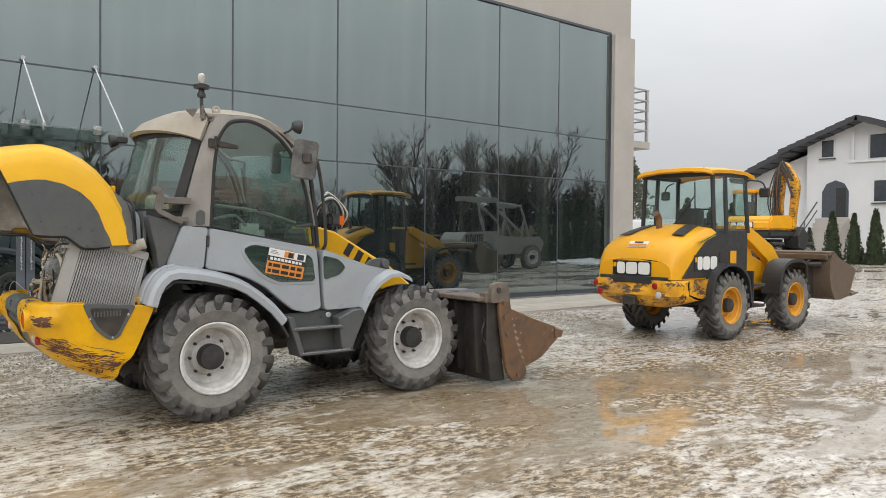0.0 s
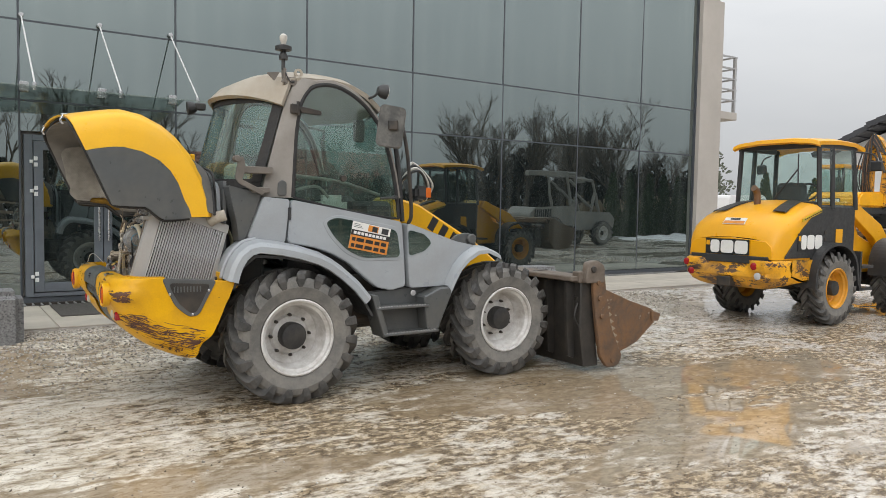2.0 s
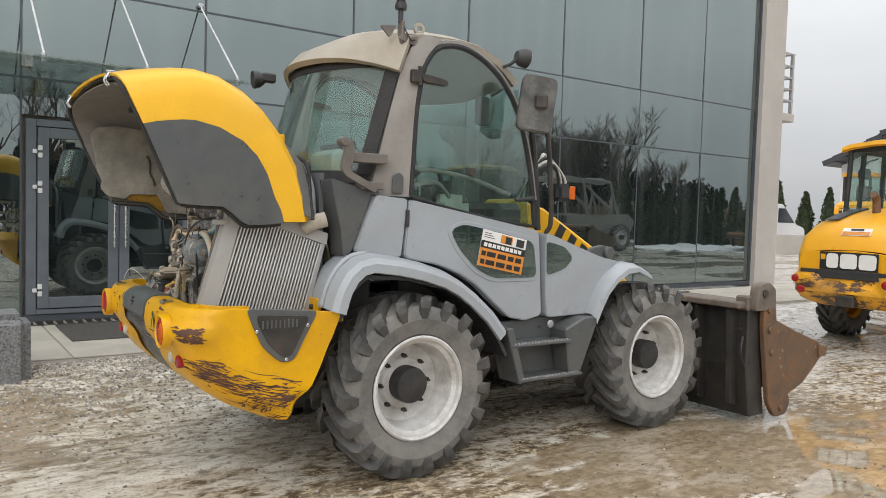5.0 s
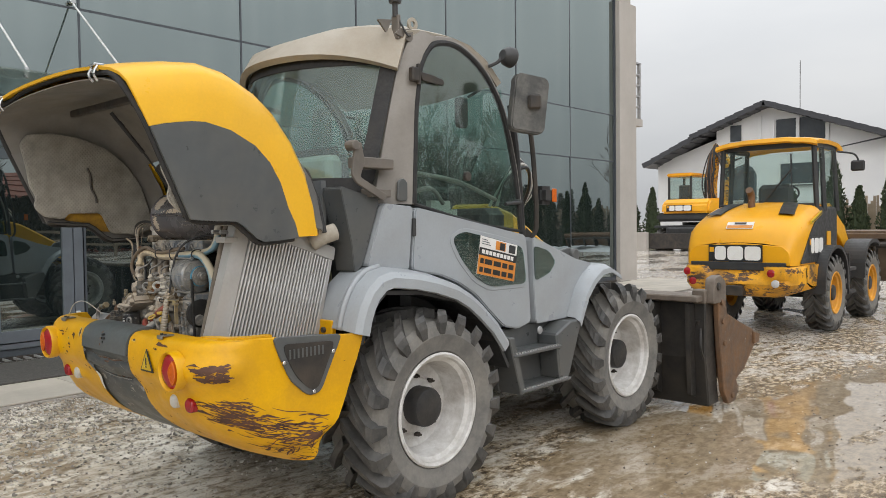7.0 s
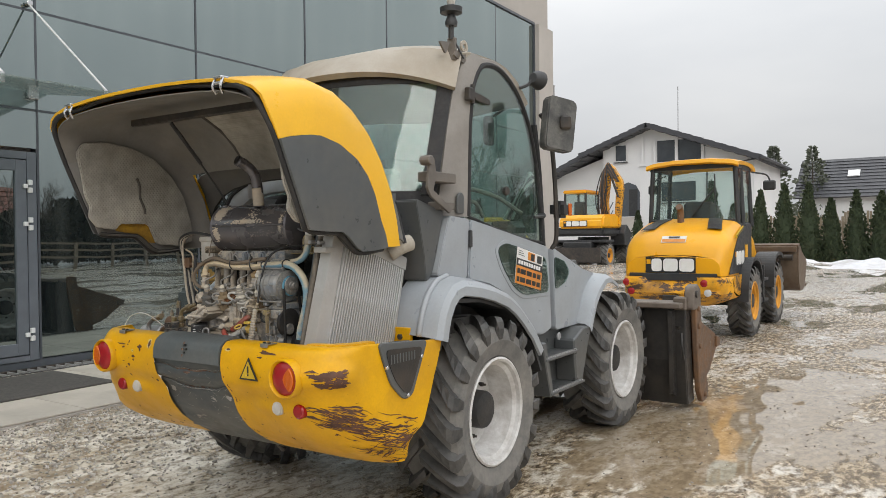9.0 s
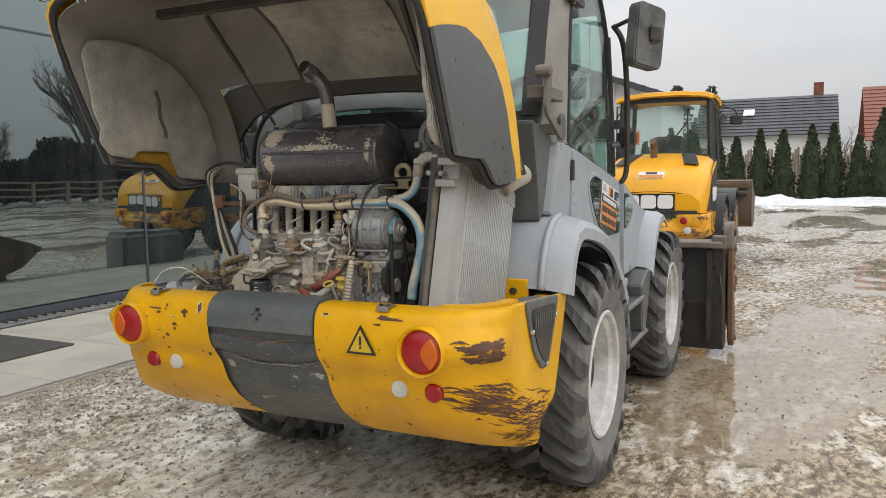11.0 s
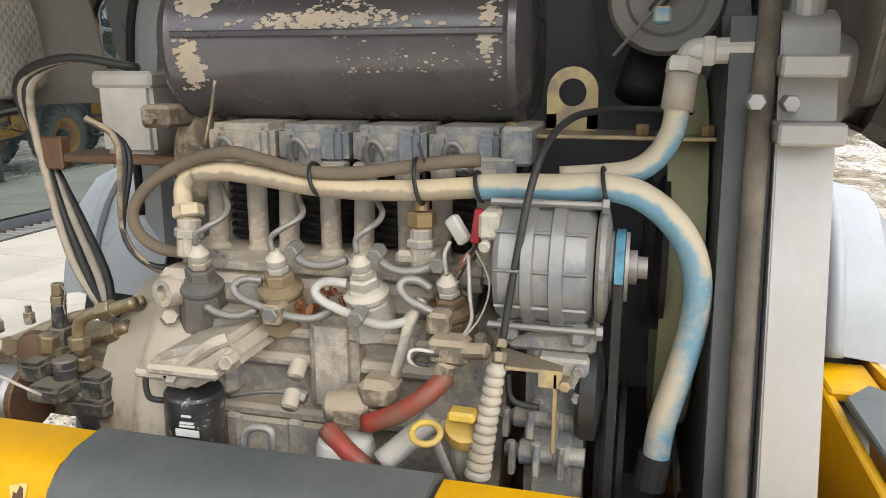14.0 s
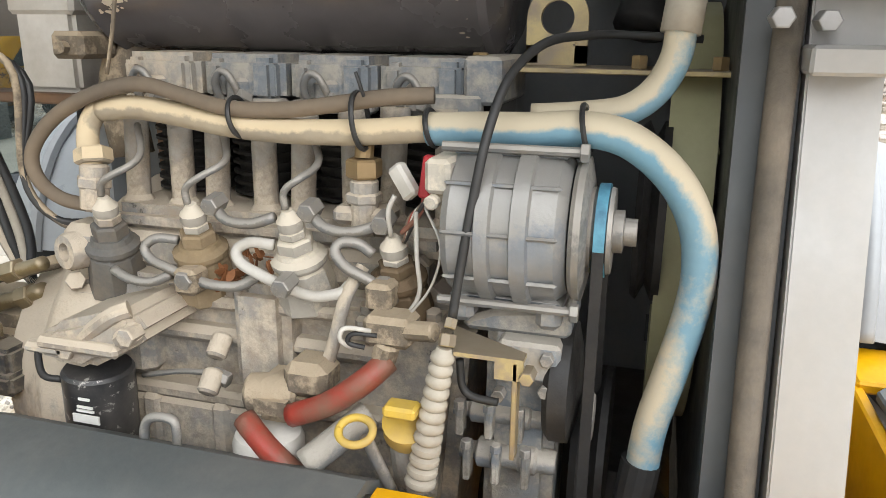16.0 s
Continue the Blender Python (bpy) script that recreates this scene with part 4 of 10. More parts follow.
def tail_light(y, s):
    ring = part("tail_light", lathe([(0.066, 0.03), (0.078, 0.03), (0.080, -0.002), (0.074, -0.013), (0.068, -0.006), (0.066, 0.012)], (1.112, y, 0.832), (2, y, 0.832), 28), YELLOW, loader, "round tail light in a yellow ring", smooth=True)
    part("red_lens", lathe([(0, -0.013), (0.03, -0.012), (0.052, -0.008), (0.066, 0.002), (0.067, 0.02), (0, 0.02)], (1.109, y, 0.832), (2, y, 0.832), 28), RED_LENS, ring, smooth=True)
    # amber sector: bowed edges from near the middle out to the rim
    edge = [(0.004 + (0.037 - 0.004) * f, 0.048 * f ** 0.62) for f in np.linspace(0, 1, 7)]
    rim = [(0.0607 * math.cos(a), 0.0607 * math.sin(a)) for a in np.linspace(0.92, -0.92, 13)]
    outline = edge[:-1] + rim + [(u, -v) for u, v in reversed(edge[1:-1])]
    amber = part("amber_lens", slab([(y - s * u, 0.832 + v) for u, v in outline], 1.0945, 1.110, "x", 0.003), AMBER_LENS, ring)
    part("lens_rib", join(*[slab([(y - s * u + 0.0006, 0.832 - h), (y - s * u + 0.0006, 0.832 + h), (y - s * u - 0.0006, 0.832 + h), (y - s * u - 0.0006, 0.832 - h)], 1.0935, 1.0946, "x") for u, h in ((0.018, 0.020), (0.025, 0.027), (0.032, 0.034), (0.039, 0.040), (0.046, 0.036), (0.053, 0.026))]), AMBER_LENS, amber)


tail_light(5.928, 1)
tail_light(7.13, -1)
for y, r, mat, lab in ((5.925, 0.030, RED_LENS, "red reflector"), (6.045, 0.029, PALE_PLASTIC, "white cap"), (7.10, 0.030, RED_LENS, "red reflector"), (6.985, 0.029, PALE_PLASTIC, "white cap")):
    part("reflector" if mat is RED_LENS else "lamp_cap", lathe([(0, -0.008), (r * 0.8, -0.007), (r, 0.0), (r, 0.03), (0, 0.03)], (1.186, y, 0.687), (2, y, 0.687), 22), mat, loader, lab, smooth=True)

# warning triangle: dark rim, worn yellow field, dark bar
def triangle(yc, zc, r):
    return [(yc - 0.87 * r, zc - 0.5 * r), (yc + 0.87 * r, zc - 0.5 * r), (yc, zc + r)]


warn = part("warning_sign", slab(triangle(6.145, 0.835, 0.062), 1.1235, 1.127, "x"), STICKER_BLACK, loader, "worn black and yellow warning triangle")
part("field", slab(triangle(6.145, 0.835, 0.047), 1.1215, 1.1232, "x"), WARN_YELLOW, warn)
part("mark", join(box(1.1200, 1.1213, 6.141, 6.149, 0.833, 0.862), box(1.1200, 1.1213, 6.141, 6.149, 0.822, 0.829)), STICKER_BLACK, warn)
RUST_BARE = paint("bare_rusty_scrape", (0.085, 0.040, 0.026), (0.14, 0.062, 0.036), 0.75, scale=14, bump=0.3, chips=(0.40, 0.24, 0.06), chip_level=0.64, chip_scale=40)
srng = random.Random(8)
marks = []
for _ in range(150):
    f = srng.random()
    marks.append(scrape(srng, 0.58 + 0.36 * f + srng.gauss(0, 0.04), 0.655 - 0.17 * f + srng.gauss(0, 0.035), srng.uniform(0.02, 0.11), srng.uniform(-0.6, -0.1), srng.uniform(0.003, 0.014)))
for _ in range(75):
    marks.append(scrape(srng, srng.uniform(0.62, 0.95), srng.uniform(0.415, 0.52), srng.uniform(0.02, 0.10), srng.uniform(-0.9, 0.4), srng.uniform(0.002, 0.010)))
marks += [scrape(srng, srng.uniform(0.50, 0.72), srng.uniform(0.62, 0.715), srng.uniform(0.05, 0.17), srng.uniform(-0.4, -0.15), srng.uniform(0.004, 0.012)) for _ in range(18)]
for k in range(46):
    f = srng.random()
    marks.append(scrape(srng, 0.545 + 0.115 * f ** 0.7 + srng.gauss(0, 0.006), srng.uniform(0.795, 0.862), srng.uniform(0.02, 0.07), srng.uniform(-0.06, 0.06), srng.uniform(0.006, 0.018)))


def on_tail(y, z, off=0.0015):
    return bumper_point(min(max((6.325 - y) / 0.345 * 13 / 31, 0.005), 0.6), min(max(z, 0.405), 0.93), off)


halos = [blot(lambda y, z: on_tail(y, z, 0.0011), 6.284, 0.917, 0.020, 0.008, srng)]
marks += [blot(on_tail, 6.284, 0.918, 0.011, 0.005, srng), blot(on_tail, 6.05, 0.918, 0.052, 0.006, srng, 24), blot(on_tail, 6.075, 0.921, 0.018, 0.008, srng), blot(on_tail, 6.09, 0.900, 0.018, 0.004, srng), blot(on_tail, 6.31, 0.80, 0.005, 0.004, srng)]
for _ in range(26):
    r = 0.0015 + 0.007 * srng.random() ** 3
    marks.append(blot(on_tail, srng.uniform(5.99, 6.31), srng.uniform(0.45, 0.925), r * srng.uniform(0.8, 2.0), r, srng, 9))
marks += [scrape(srng, 0.02 + 0.005 * srng.random(), srng.uniform(0.42, 0.92), 0.012, 0, srng.uniform(0.006, 0.02)) for _ in range(12)]
marks += [scrape(srng, srng.uniform(0.1, 0.9), 0.408 + 0.006 * srng.random(), srng.uniform(0.02, 0.08), 0, 0.006) for _ in range(30)]
tagged(part("scraped_paint", join(*marks), RUST_BARE, bumper_r, "dark scrapes through the yellow paint"), kind="stuff")
CHIP_EDGE = paint("primer_edge", (0.62, 0.47, 0.20), (0.70, 0.52, 0.16), 0.5, scale=30)
marks = [blot(on_tail, 6.198, 0.888, 0.016, 0.011, srng), blot(on_tail, 6.200, 0.878, 0.006, 0.014, srng), blot(on_tail, 6.266, 0.905, 0.010, 0.020, srng), blot(on_tail, 6.145, 0.868, 0.005, 0.004, srng), blot(on_tail, 6.15, 0.826, 0.008, 0.005, srng), blot(on_tail, 6.115, 0.908, 0.005, 0.008, srng), blot(on_tail, 6.06, 0.895, 0.030, 0.004, srng, 20), blot(on_tail, 5.90, 0.892, 0.020, 0.005, srng), blot(on_tail, 6.245, 0.745, 0.006, 0.005, srng), blot(on_tail, 6.272, 0.735, 0.010, 0.008, srng)]
left_halos = [blot(lambda y, z: on_tail(y, z, 0.0011), 6.266, 0.905, 0.017, 0.024, srng), blot(lambda y, z: on_tail(y, z, 0.0011), 6.145, 0.868, 0.010, 0.008, srng)]
for _ in range(34):
    r = 0.0015 + 0.007 * srng.random() ** 3
    marks.append(blot(on_tail, srng.uniform(5.97, 6.30), srng.uniform(0.45, 0.925), r * srng.uniform(0.8, 2.0), r, srng, 9))
part("primer_ring", join(*halos), CHIP_EDGE, bumper_r, "pale primer round a chip")
part("primer_ring", moved(mirrored(join(*left_halos), YC), Matrix.Translation((-0.0005, 0, 0))), CHIP_EDGE, bumper_l, "pale primer round a chip")
tagged(part("scraped_paint", moved(mirrored(join(*marks), YC), Matrix.Translation((-0.0005, 0, 0))), RUST_BARE, bumper_l, "rust chips in the yellow paint"), kind="stuff")

# side grille in the bumper
for side in (0,):
    def sd(bm):
        return mirrored(bm, YC) if side else moved(bm, Matrix.Translation((0, -0.036, 0)))
    g = part("side_grille", sd(slab(rounded([(1.425, 0.948), (1.785, 0.922), (1.70, 0.76), (1.665, 0.69), (1.60, 0.682), (1.51, 0.76), (1.46, 0.86)], 0.03), 5.738, 5.75, "y", 0.003)), DARK_GREY, loader, "dark grille insert with a steel bolt at each corner")
    part("mesh", sd(slab(rounded([(1.470, 0.915), (1.740, 0.898), (1.675, 0.765), (1.645, 0.712), (1.605, 0.71), (1.535, 0.775), (1.49, 0.855)], 0.03), 5.7345, 5.7375, "y")), STEEL_DARK, g)
    part("grille_rib", sd(join(*[box(1.50 + i * 0.021, 1.508 + i * 0.021, 5.732, 5.7345, 0.85 - 0.0, 0.888) for i in range(9)])), DARK_GREY, g)
    for x, z in ((1.475, 0.84), (1.728, 0.855), (1.622, 0.70)):
        part("bolt", sd(cyl((x, 5.742, z), (x, 5.728, z), 0.009, 10, 0.003)), CHROME, g)
    if side == 0:
        part("inner_wall", sd(box(1.40, 1.84, 5.842, 5.858, 0.72, 0.895, 0.003)), YELLOW, loader)
    part("corner_top", slab(rounded([(1.235, 5.94), (1.25, 5.85), (1.29, 5.785), (1.36, 5.742), (1.455, 5.733), (1.455, 5.785), (1.37, 5.80), (1.31, 5.85), (1.28, 5.93)], 0.02), 0.930, 0.9525, "z", 0.006, 2), YELLOW, loader, smooth=True)
    part("corner_top", sd(box(1.735, 1.87, 5.768, 5.852, 0.885, 0.903, 0.004)), YELLOW, loader)
    part("grille_ledge", sd(slab([(1.42, 5.768), (1.70, 5.768), (1.73, 5.80), (1.67, 5.846), (1.42, 5.84)], 0.908, 0.922, "z", 0.003)), BUMPER_GREY, loader)

# ---- raised engine hood ----
ARC = [(0.905, 1.965), (0.98, 1.985), (1.07, 2.005), (1.16, 2.022), (1.24, 2.03), (1.35, 2.012), (1.47, 1.955), (1.56, 1.885), (1.66, 1.77), (1.74, 1.635), (1.79, 1.49), (1.815, 1.345)]
BND = [(1.0, 1.755), (1.055, 1.77), (1.11, 1.78), (1.165, 1.788), (1.22, 1.79), (1.33, 1.768), (1.44, 1.715), (1.51, 1.65), (1.56, 1.57), (1.60, 1.46), (1.632, 1.40), (1.648, 1.342)]
LOW = [(1.150, 1.418), (1.19, 1.414), (1.23, 1.412), (1.27, 1.41), (1.31, 1.41), (1.35, 1.408), (1.38, 1.39), (1.41, 1.365), (1.44, 1.34), (1.475, 1.325), (1.55, 1.328), (1.64, 1.338)]


def hood_section(i, inset=0.0, drop=0.0):
    (ax, az), (bx, bz) = ARC[i], BND[i]
    d = Vector((bx - ax, bz - az))
    u = d.normalized() if d.length > 1e-6 else Vector((0, -1))
    k = min(0.10, d.length * 0.5)
    crown = 0.035 * (1 - i / 11)
    pts = [(bx, 5.836 + inset, bz)]
    pts.append((ax + u.x * (k + 0.03) + 0, 5.842 + inset, az + u.y * (k + 0.03)))
    for f, yy in ((0.62, 5.852), (0.32, 5.878), (0.1, 5.925)):
        pts.append((ax + u.x * (k * f + drop), yy + inset, az + u.y * (k * f + drop)))
    for yy, c in ((6.03, 0.35), (6.2, 0.75), (6.37, 0.95), (6.54, 1.0)):
        pts.append((ax - u.x * crown * c + u.x * drop, yy, az - u.y * crown * c + u.y * drop))
    return pts + [(x, 2 * YC - y, z) for x, y, z in pts[-2::-1]]


hood_rows = [hood_section(i) for i in range(12)]
hood = part("engine_hood", join(sheet(hood_rows[:9], -0.012), sheet([r[:5] for r in hood_rows[8:]], -0.012), sheet([r[-5:] for r in hood_rows[8:]], -0.012)), YELLOW_CLEAN, loader, "raised yellow moulded engine hood", smooth=True)
for side in (0, 1):
    rows = [[(BND[i][0] + (LOW[i][0] - BND[i][0]) * f, 5.834 + 0.012 * math.sin(f * 3.14) * 0 - 0.006, BND[i][1] + (LOW[i][1] - BND[i][1]) * f) for f in (0, 0.25, 0.5, 0.75, 1.0)] for i in range(12)]
    bm = sheet(rows, 0.012)
    part("hood_side_panel", mirrored(bm, YC) if side else bm, DARK_GREY, hood, "dark grey hood side panel", smooth=True)
    for i, f in ((1, 0.85), (3, 0.12), (6, 0.10), (8, 0.15), (4, 0.92)):
        p = Vector((BND[i][0] + (LOW[i][0] - BND[i][0]) * f, 5.827, BND[i][1] + (LOW[i][1] - BND[i][1]) * f))
        q = p + Vector((0, -0.005, 0))
        if side:
            p.y, q.y = 2 * YC - p.y, 2 * YC - q.y
        part("rivet", cyl(p, q, 0.006, 8, 0.002), CHROME, hood)
    # the flange that curls inwards along the bottom, and the black edge seal
    edge = [(x, 5.845, z - 0.004) for x, z in LOW]
    seal = [(0.93, 6.10, 1.975), (0.915, 5.95, 1.955), (0.925, 5.88, 1.91), (0.965, 5.852, 1.83), (1.0, 5.842, 1.755), (1.06, 5.842, 1.62), (1.12, 5.842, 1.49), (1.15, 5.845, 1.43)] + edge[1:]
    bm = tube(seal, 0.012, 8, 3)
    part("edge_seal", mirrored(bm, YC) if side else bm, RUBBER_SEAL, hood)
    pad_pts = rounded([(1.055, 1.70), (1.03, 1.80), (1.06, 1.85), (1.175, 1.868), (1.32, 1.853), (1.455, 1.805), (1.56, 1.722), (1.635, 1.615), (1.682, 1.475), (1.69, 1.375), (1.60, 1.352), (1.465, 1.362), (1.415, 1.468), (1.248, 1.466), (1.232, 1.436), (1.13, 1.45), (1.085, 1.50), (1.10, 1.545), (1.07, 1.60)], 0.018)
    bm = slab(pad_pts, 5.868, 5.888, "y", 0.006, 2)
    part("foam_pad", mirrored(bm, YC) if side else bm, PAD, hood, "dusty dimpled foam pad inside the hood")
    hole = slab(rounded([(1.235, 1.432), (1.255, 1.474), (1.418, 1.476), (1.475, 1.37), (1.42, 1.372), (1.36, 1.415)], 0.01), 5.8635, 5.8665, "y")
    part("bare_patch", mirrored(hole, YC) if side else hole, SHADED_YELLOW, hood, "bare yellow patch beside the foam pad")
    slit = tube([(1.345, 5.893, 1.70), (1.36, 5.893, 1.66), (1.362, 5.893, 1.60), (1.385, 5.893, 1.55), (1.388, 5.893, 1.52)], 0.006, 6, 3)
    part("pad_tear", mirrored(slit, YC) if side else slit, DUSTY_TEAR, hood, "dark tear in the foam")
    low_rows = [[(x, 5.842, z), (x, 5.862, z - 0.006), (x, 5.885, z + 0.004)] for x, z in LOW]
    bm = sheet(low_rows, 0.006)
    part("flange", mirrored(bm, YC) if side else bm, BLACK, hood)
liner_rows = [[(x + 0.004, y, z - 0.004) for x, y, z in hood_section(i, 0.022, 0.028)] for i in range(12)]
part("liner", join(sheet(liner_rows[:9], 0.004), sheet([r[:5] for r in liner_rows[8:]], 0.004), sheet([r[-5:] for r in liner_rows[8:]], 0.004)), FOAM, hood, "dark felt liner inside the hood", smooth=True)
lin_side = [[(BND[i][0] + (LOW[i][0] - BND[i][0]) * f, 5.86, BND[i][1] + (LOW[i][1] - BND[i][1]) * f) for f in (0, 0.5, 1.0)] for i in range(12)]
part("liner_side", sheet(lin_side, 0.003), FOAM, hood)
part("liner_side", mirrored(sheet(lin_side, 0.003), YC), FOAM, hood)
part("lip_seal", tube([(0.93, 6.10, 1.975), (0.925, 6.3, 1.995), (0.922, 6.54, 2.0), (0.925, 6.8, 1.995), (0.93, 6.98, 1.975)], 0.011, 8), RUBBER_SEAL, hood)
for y in (6.03, 7.02):
    part("hood_latch", join(box(0.885, 0.925, y - 0.025, y + 0.025, 1.985, 1.995, 0.003), tube([(0.90, y - 0.02, 1.99), (0.885, y - 0.022, 1.955), (0.90, y - 0.018, 1.93)], 0.005, 6), tube([(0.90, y + 0.02, 1.99), (0.885, y + 0.022, 1.955), (0.90, y + 0.018, 1.93)], 0.005, 6), cyl((0.895, y - 0.03, 1.97), (0.895, y + 0.03, 1.97), 0.006, 8)), CHROME, hood, "bright steel hood latch")
dec = [[(x - 0.0005, y, z + 0.0022) for x, y, z in hood_section(i)[5:8]] for i in (2, 3)]
part("hood_sticker", sheet([[Vector(r[0]).lerp(Vector(r[1]), f) for f in (0.0, 0.45, 0.9)] for r in dec], 0.001), STICKER_WHITE, hood, "worn white sticker on the hood")
part("inner_brace", box(1.2, 1.23, 6.05, 7.02, 1.93, 1.962, 0.004), STEEL_DARK, hood)
# the front flange of the hood: a dark arch that fits over the hoop
inner = [(5.845, 1.358), (5.868, 1.43), (5.89, 1.50), (5.932, 1.568), (6.0, 1.63), (6.09, 1.665), (6.22, 1.69), (6.38, 1.70), (6.54, 1.702)]
inner = inner + [(2 * YC - y, z) for y, z in inner[-2::-1]]
outer = [(5.838, 1.40), (5.84, 1.50), (5.85, 1.60), (5.88, 1.68), (5.95, 1.735), (6.06, 1.76), (6.22, 1.772), (6.38, 1.778), (6.54, 1.78)]
outer = outer + [(2 * YC - y, z) for y, z in outer[-2::-1]]
arch_rows = [[(1.81, y0, z0), (1.795, y0 + (y1 - y0) * 0.3, z0 + (z1 - z0) * 0.3), (1.70, y1, z1)] for (y0, z0), (y1, z1) in zip(inner, outer)]
part("front_flange", sheet(arch_rows, 0.008), FOAM_DARK, hood, "dark felt arch at the front of the hood", smooth=True)
part("flange_seal", tube([(1.812, y, z) for y, z in inner], 0.010, 8, 3), RUBBER_SEAL, hood)
plate_rows = [[(x + 0.010, y, z - 0.016) for x, y, z in hood_section(i, 0.022, 0.030)[6:10]] for i in (5, 6, 7, 8)]
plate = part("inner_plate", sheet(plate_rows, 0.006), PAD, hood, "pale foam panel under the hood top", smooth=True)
part("panel_slot", tube([(p[2][0] + 0.004, p[3][1], p[3][2] - 0.004) for p in plate_rows], 0.012, 6, 3), DUSTY_TEAR, hood)
part("hood_bracket", box(1.69, 1.72, 5.99, 6.04, 1.66, 1.78, 0.006), YELLOW, hood, "small yellow bracket inside the hood")
part("gas_strut", join(tube([(1.28, 6.08, 1.96), (1.62, 6.08, 1.50)], 0.005, 8), tube([(1.28, 6.08, 1.96), (1.45, 6.08, 1.73)], 0.010, 8)), BLACK, loader)
part("gas_strut", join(tube([(1.40, 6.92, 1.92), (1.63, 6.84, 1.57)], 0.005, 8), tube([(1.36, 6.93, 1.96), (1.50, 6.885, 1.768)], 0.010, 8)), BLACK, loader)

# ---- cab ----
XR0, XRS = 2.045, 0.295


def rear_x(s, z):
    return XR0 + XRS * s * s + 0.285 * (z - 2.18)


roof_rows = []
for v in range(13):
    f = v / 12
    row = []
    for k in range(-10, 11):
        s = k / 10
        xa = rear_x(s, 2.2) - 0.045
        xb = 3.235 - 0.10 * s * s
        x = xa + (xb - xa) * f
        top = float(np.interp(x, [1.95, 2.03, 2.1, 2.25, 2.45, 2.7, 2.85, 3.0, 3.12, 3.24], [2.205, 2.27, 2.345, 2.42, 2.468, 2.475, 2.46, 2.40, 2.31, 2.17]))
        if f == 0:
            top = 2.255
        z = top - 0.095 * abs(s) ** 3.2
        row.append((x, YC + 0.675 * s, z))
    roof_rows.append(row)
cab_roof = part("cab_roof", sheet(roof_rows, 0.035), ROOF_GREY, loader, "pale dusty moulded cab roof", smooth=True)

DOOR = [(2.385, 1.493), (2.398, 1.75), (2.409, 1.947), (2.43, 2.10), (2.455, 2.20), (2.52, 2.293), (2.60, 2.328), (2.70, 2.335), (2.797, 2.312), (2.90, 2.262), (2.989, 2.196), (3.07, 2.105), (3.127, 2.013), (3.185, 1.86), (3.234, 1.693), (3.27, 1.50), (3.292, 1.342), (3.0, 1.375), (2.686, 1.43)]
GLASS_OUT = [(x, z) for x, z in DOOR]
for side in (0, 1):
    def sd(bm):
        return mirrored(bm, YC) if side else bm
    d = part("door_glass", sd(slab(GLASS_OUT, 5.846, 5.853, "y")), GLASS_CAB, loader, "curved green-tinted glass cab door")
    d.visible_shadow = False
    part("door_frame", sd(tube([(x, 5.85, z) for x, z in DOOR[:17]], 0.016, 8, 3)), RUBBER_SEAL, d)
    part("bottom_seal", sd(tube([(x, 5.85, z) for x, z in DOOR[16:] + DOOR[:1]], 0.009, 6, 3)), RUBBER_SEAL, d)
    part("hinge", sd(join(box(2.36, 2.41, 5.815, 5.85, 2.10, 2.17, 0.006), slab(rounded([(2.42, 2.155), (2.50, 2.15), (2.60, 2.135), (2.60, 2.105), (2.44, 2.112)], 0.012), 5.826, 5.842, "y", 0.003), cyl((2.415, 5.83, 2.09), (2.415, 5.83, 2.19), 0.012, 10))), STEEL_DARK, d, "dark steel door hinge")
    part("handle", sd(join(tube([(3.10, 5.815, 1.50), (3.24, 5.81, 1.51)], 0.010, 8), cyl((3.235, 5.85, 1.512), (3.235, 5.805, 1.512), 0.016, 12, 0.003))), BLACK, d)
    part("glass_knob", sd(cyl((2.79, 5.85, 1.645), (2.79, 5.825, 1.645), 0.026, 16, 0.004)), STEEL_DARK, d)
    # roof-side arch and rear pillar
    arch = DOOR[1:16]
    up = []
    for i, (x, z) in enumerate(arch):
        a, b = Vector(arch[max(i - 1, 0)]), Vector(arch[min(i + 1, len(arch) - 1)])
        n = Vector((-(b - a).y, (b - a).x)).normalized()
        up.append((x + n.x * 0.035, z + n.y * 0.035))
    rows = [[(x, 5.862, z), (x, 5.848, z), (u, 5.852, w), (u + (u - x) * 0.4, 5.885, w + (w - z) * 0.45)] for (x, z), (u, w) in zip(arch, up)]
    part("door_arch", sd(sheet(rows, 0.012)), CAB_GREY, loader, "taupe frame arching over the door", smooth=True)
    pil = [[(2.165, 5.90, 1.49), (2.375, 5.852, 1.49)], [(2.225, 5.905, 1.72), (2.388, 5.852, 1.75)], [(2.285, 5.908, 1.95), (2.398, 5.852, 1.95)], [(2.335, 5.905, 2.13), (2.418, 5.852, 2.11)], [(2.36, 5.90, 2.21), (2.445, 5.852, 2.22)], [(2.40, 5.885, 2.30), (2.50, 5.853, 2.305)], [(2.45, 5.885, 2.37), (2.56, 5.855, 2.36)]]
    rows = [[(a[0], a[1] + 0.07, a[2]), a, tuple((Vector(a) * 0.7 + Vector(b) * 0.3) - Vector((0, 0.012, 0))), b, (b[0] + 0.004, b[1] + 0.03, b[2])] for a, b in pil]
    part("rear_pillar", sd(sheet(rows, 0.008)), CAB_GREY, loader, "taupe cab pillar", smooth=True)
    part("pillar_cap", sd(slab(rounded([(2.265, 1.505), (2.335, 1.505), (2.335, 1.60), (2.305, 1.62), (2.27, 1.60)], 0.015), 5.838, 5.852, "y", 0.004)), DARK_GREY, loader)
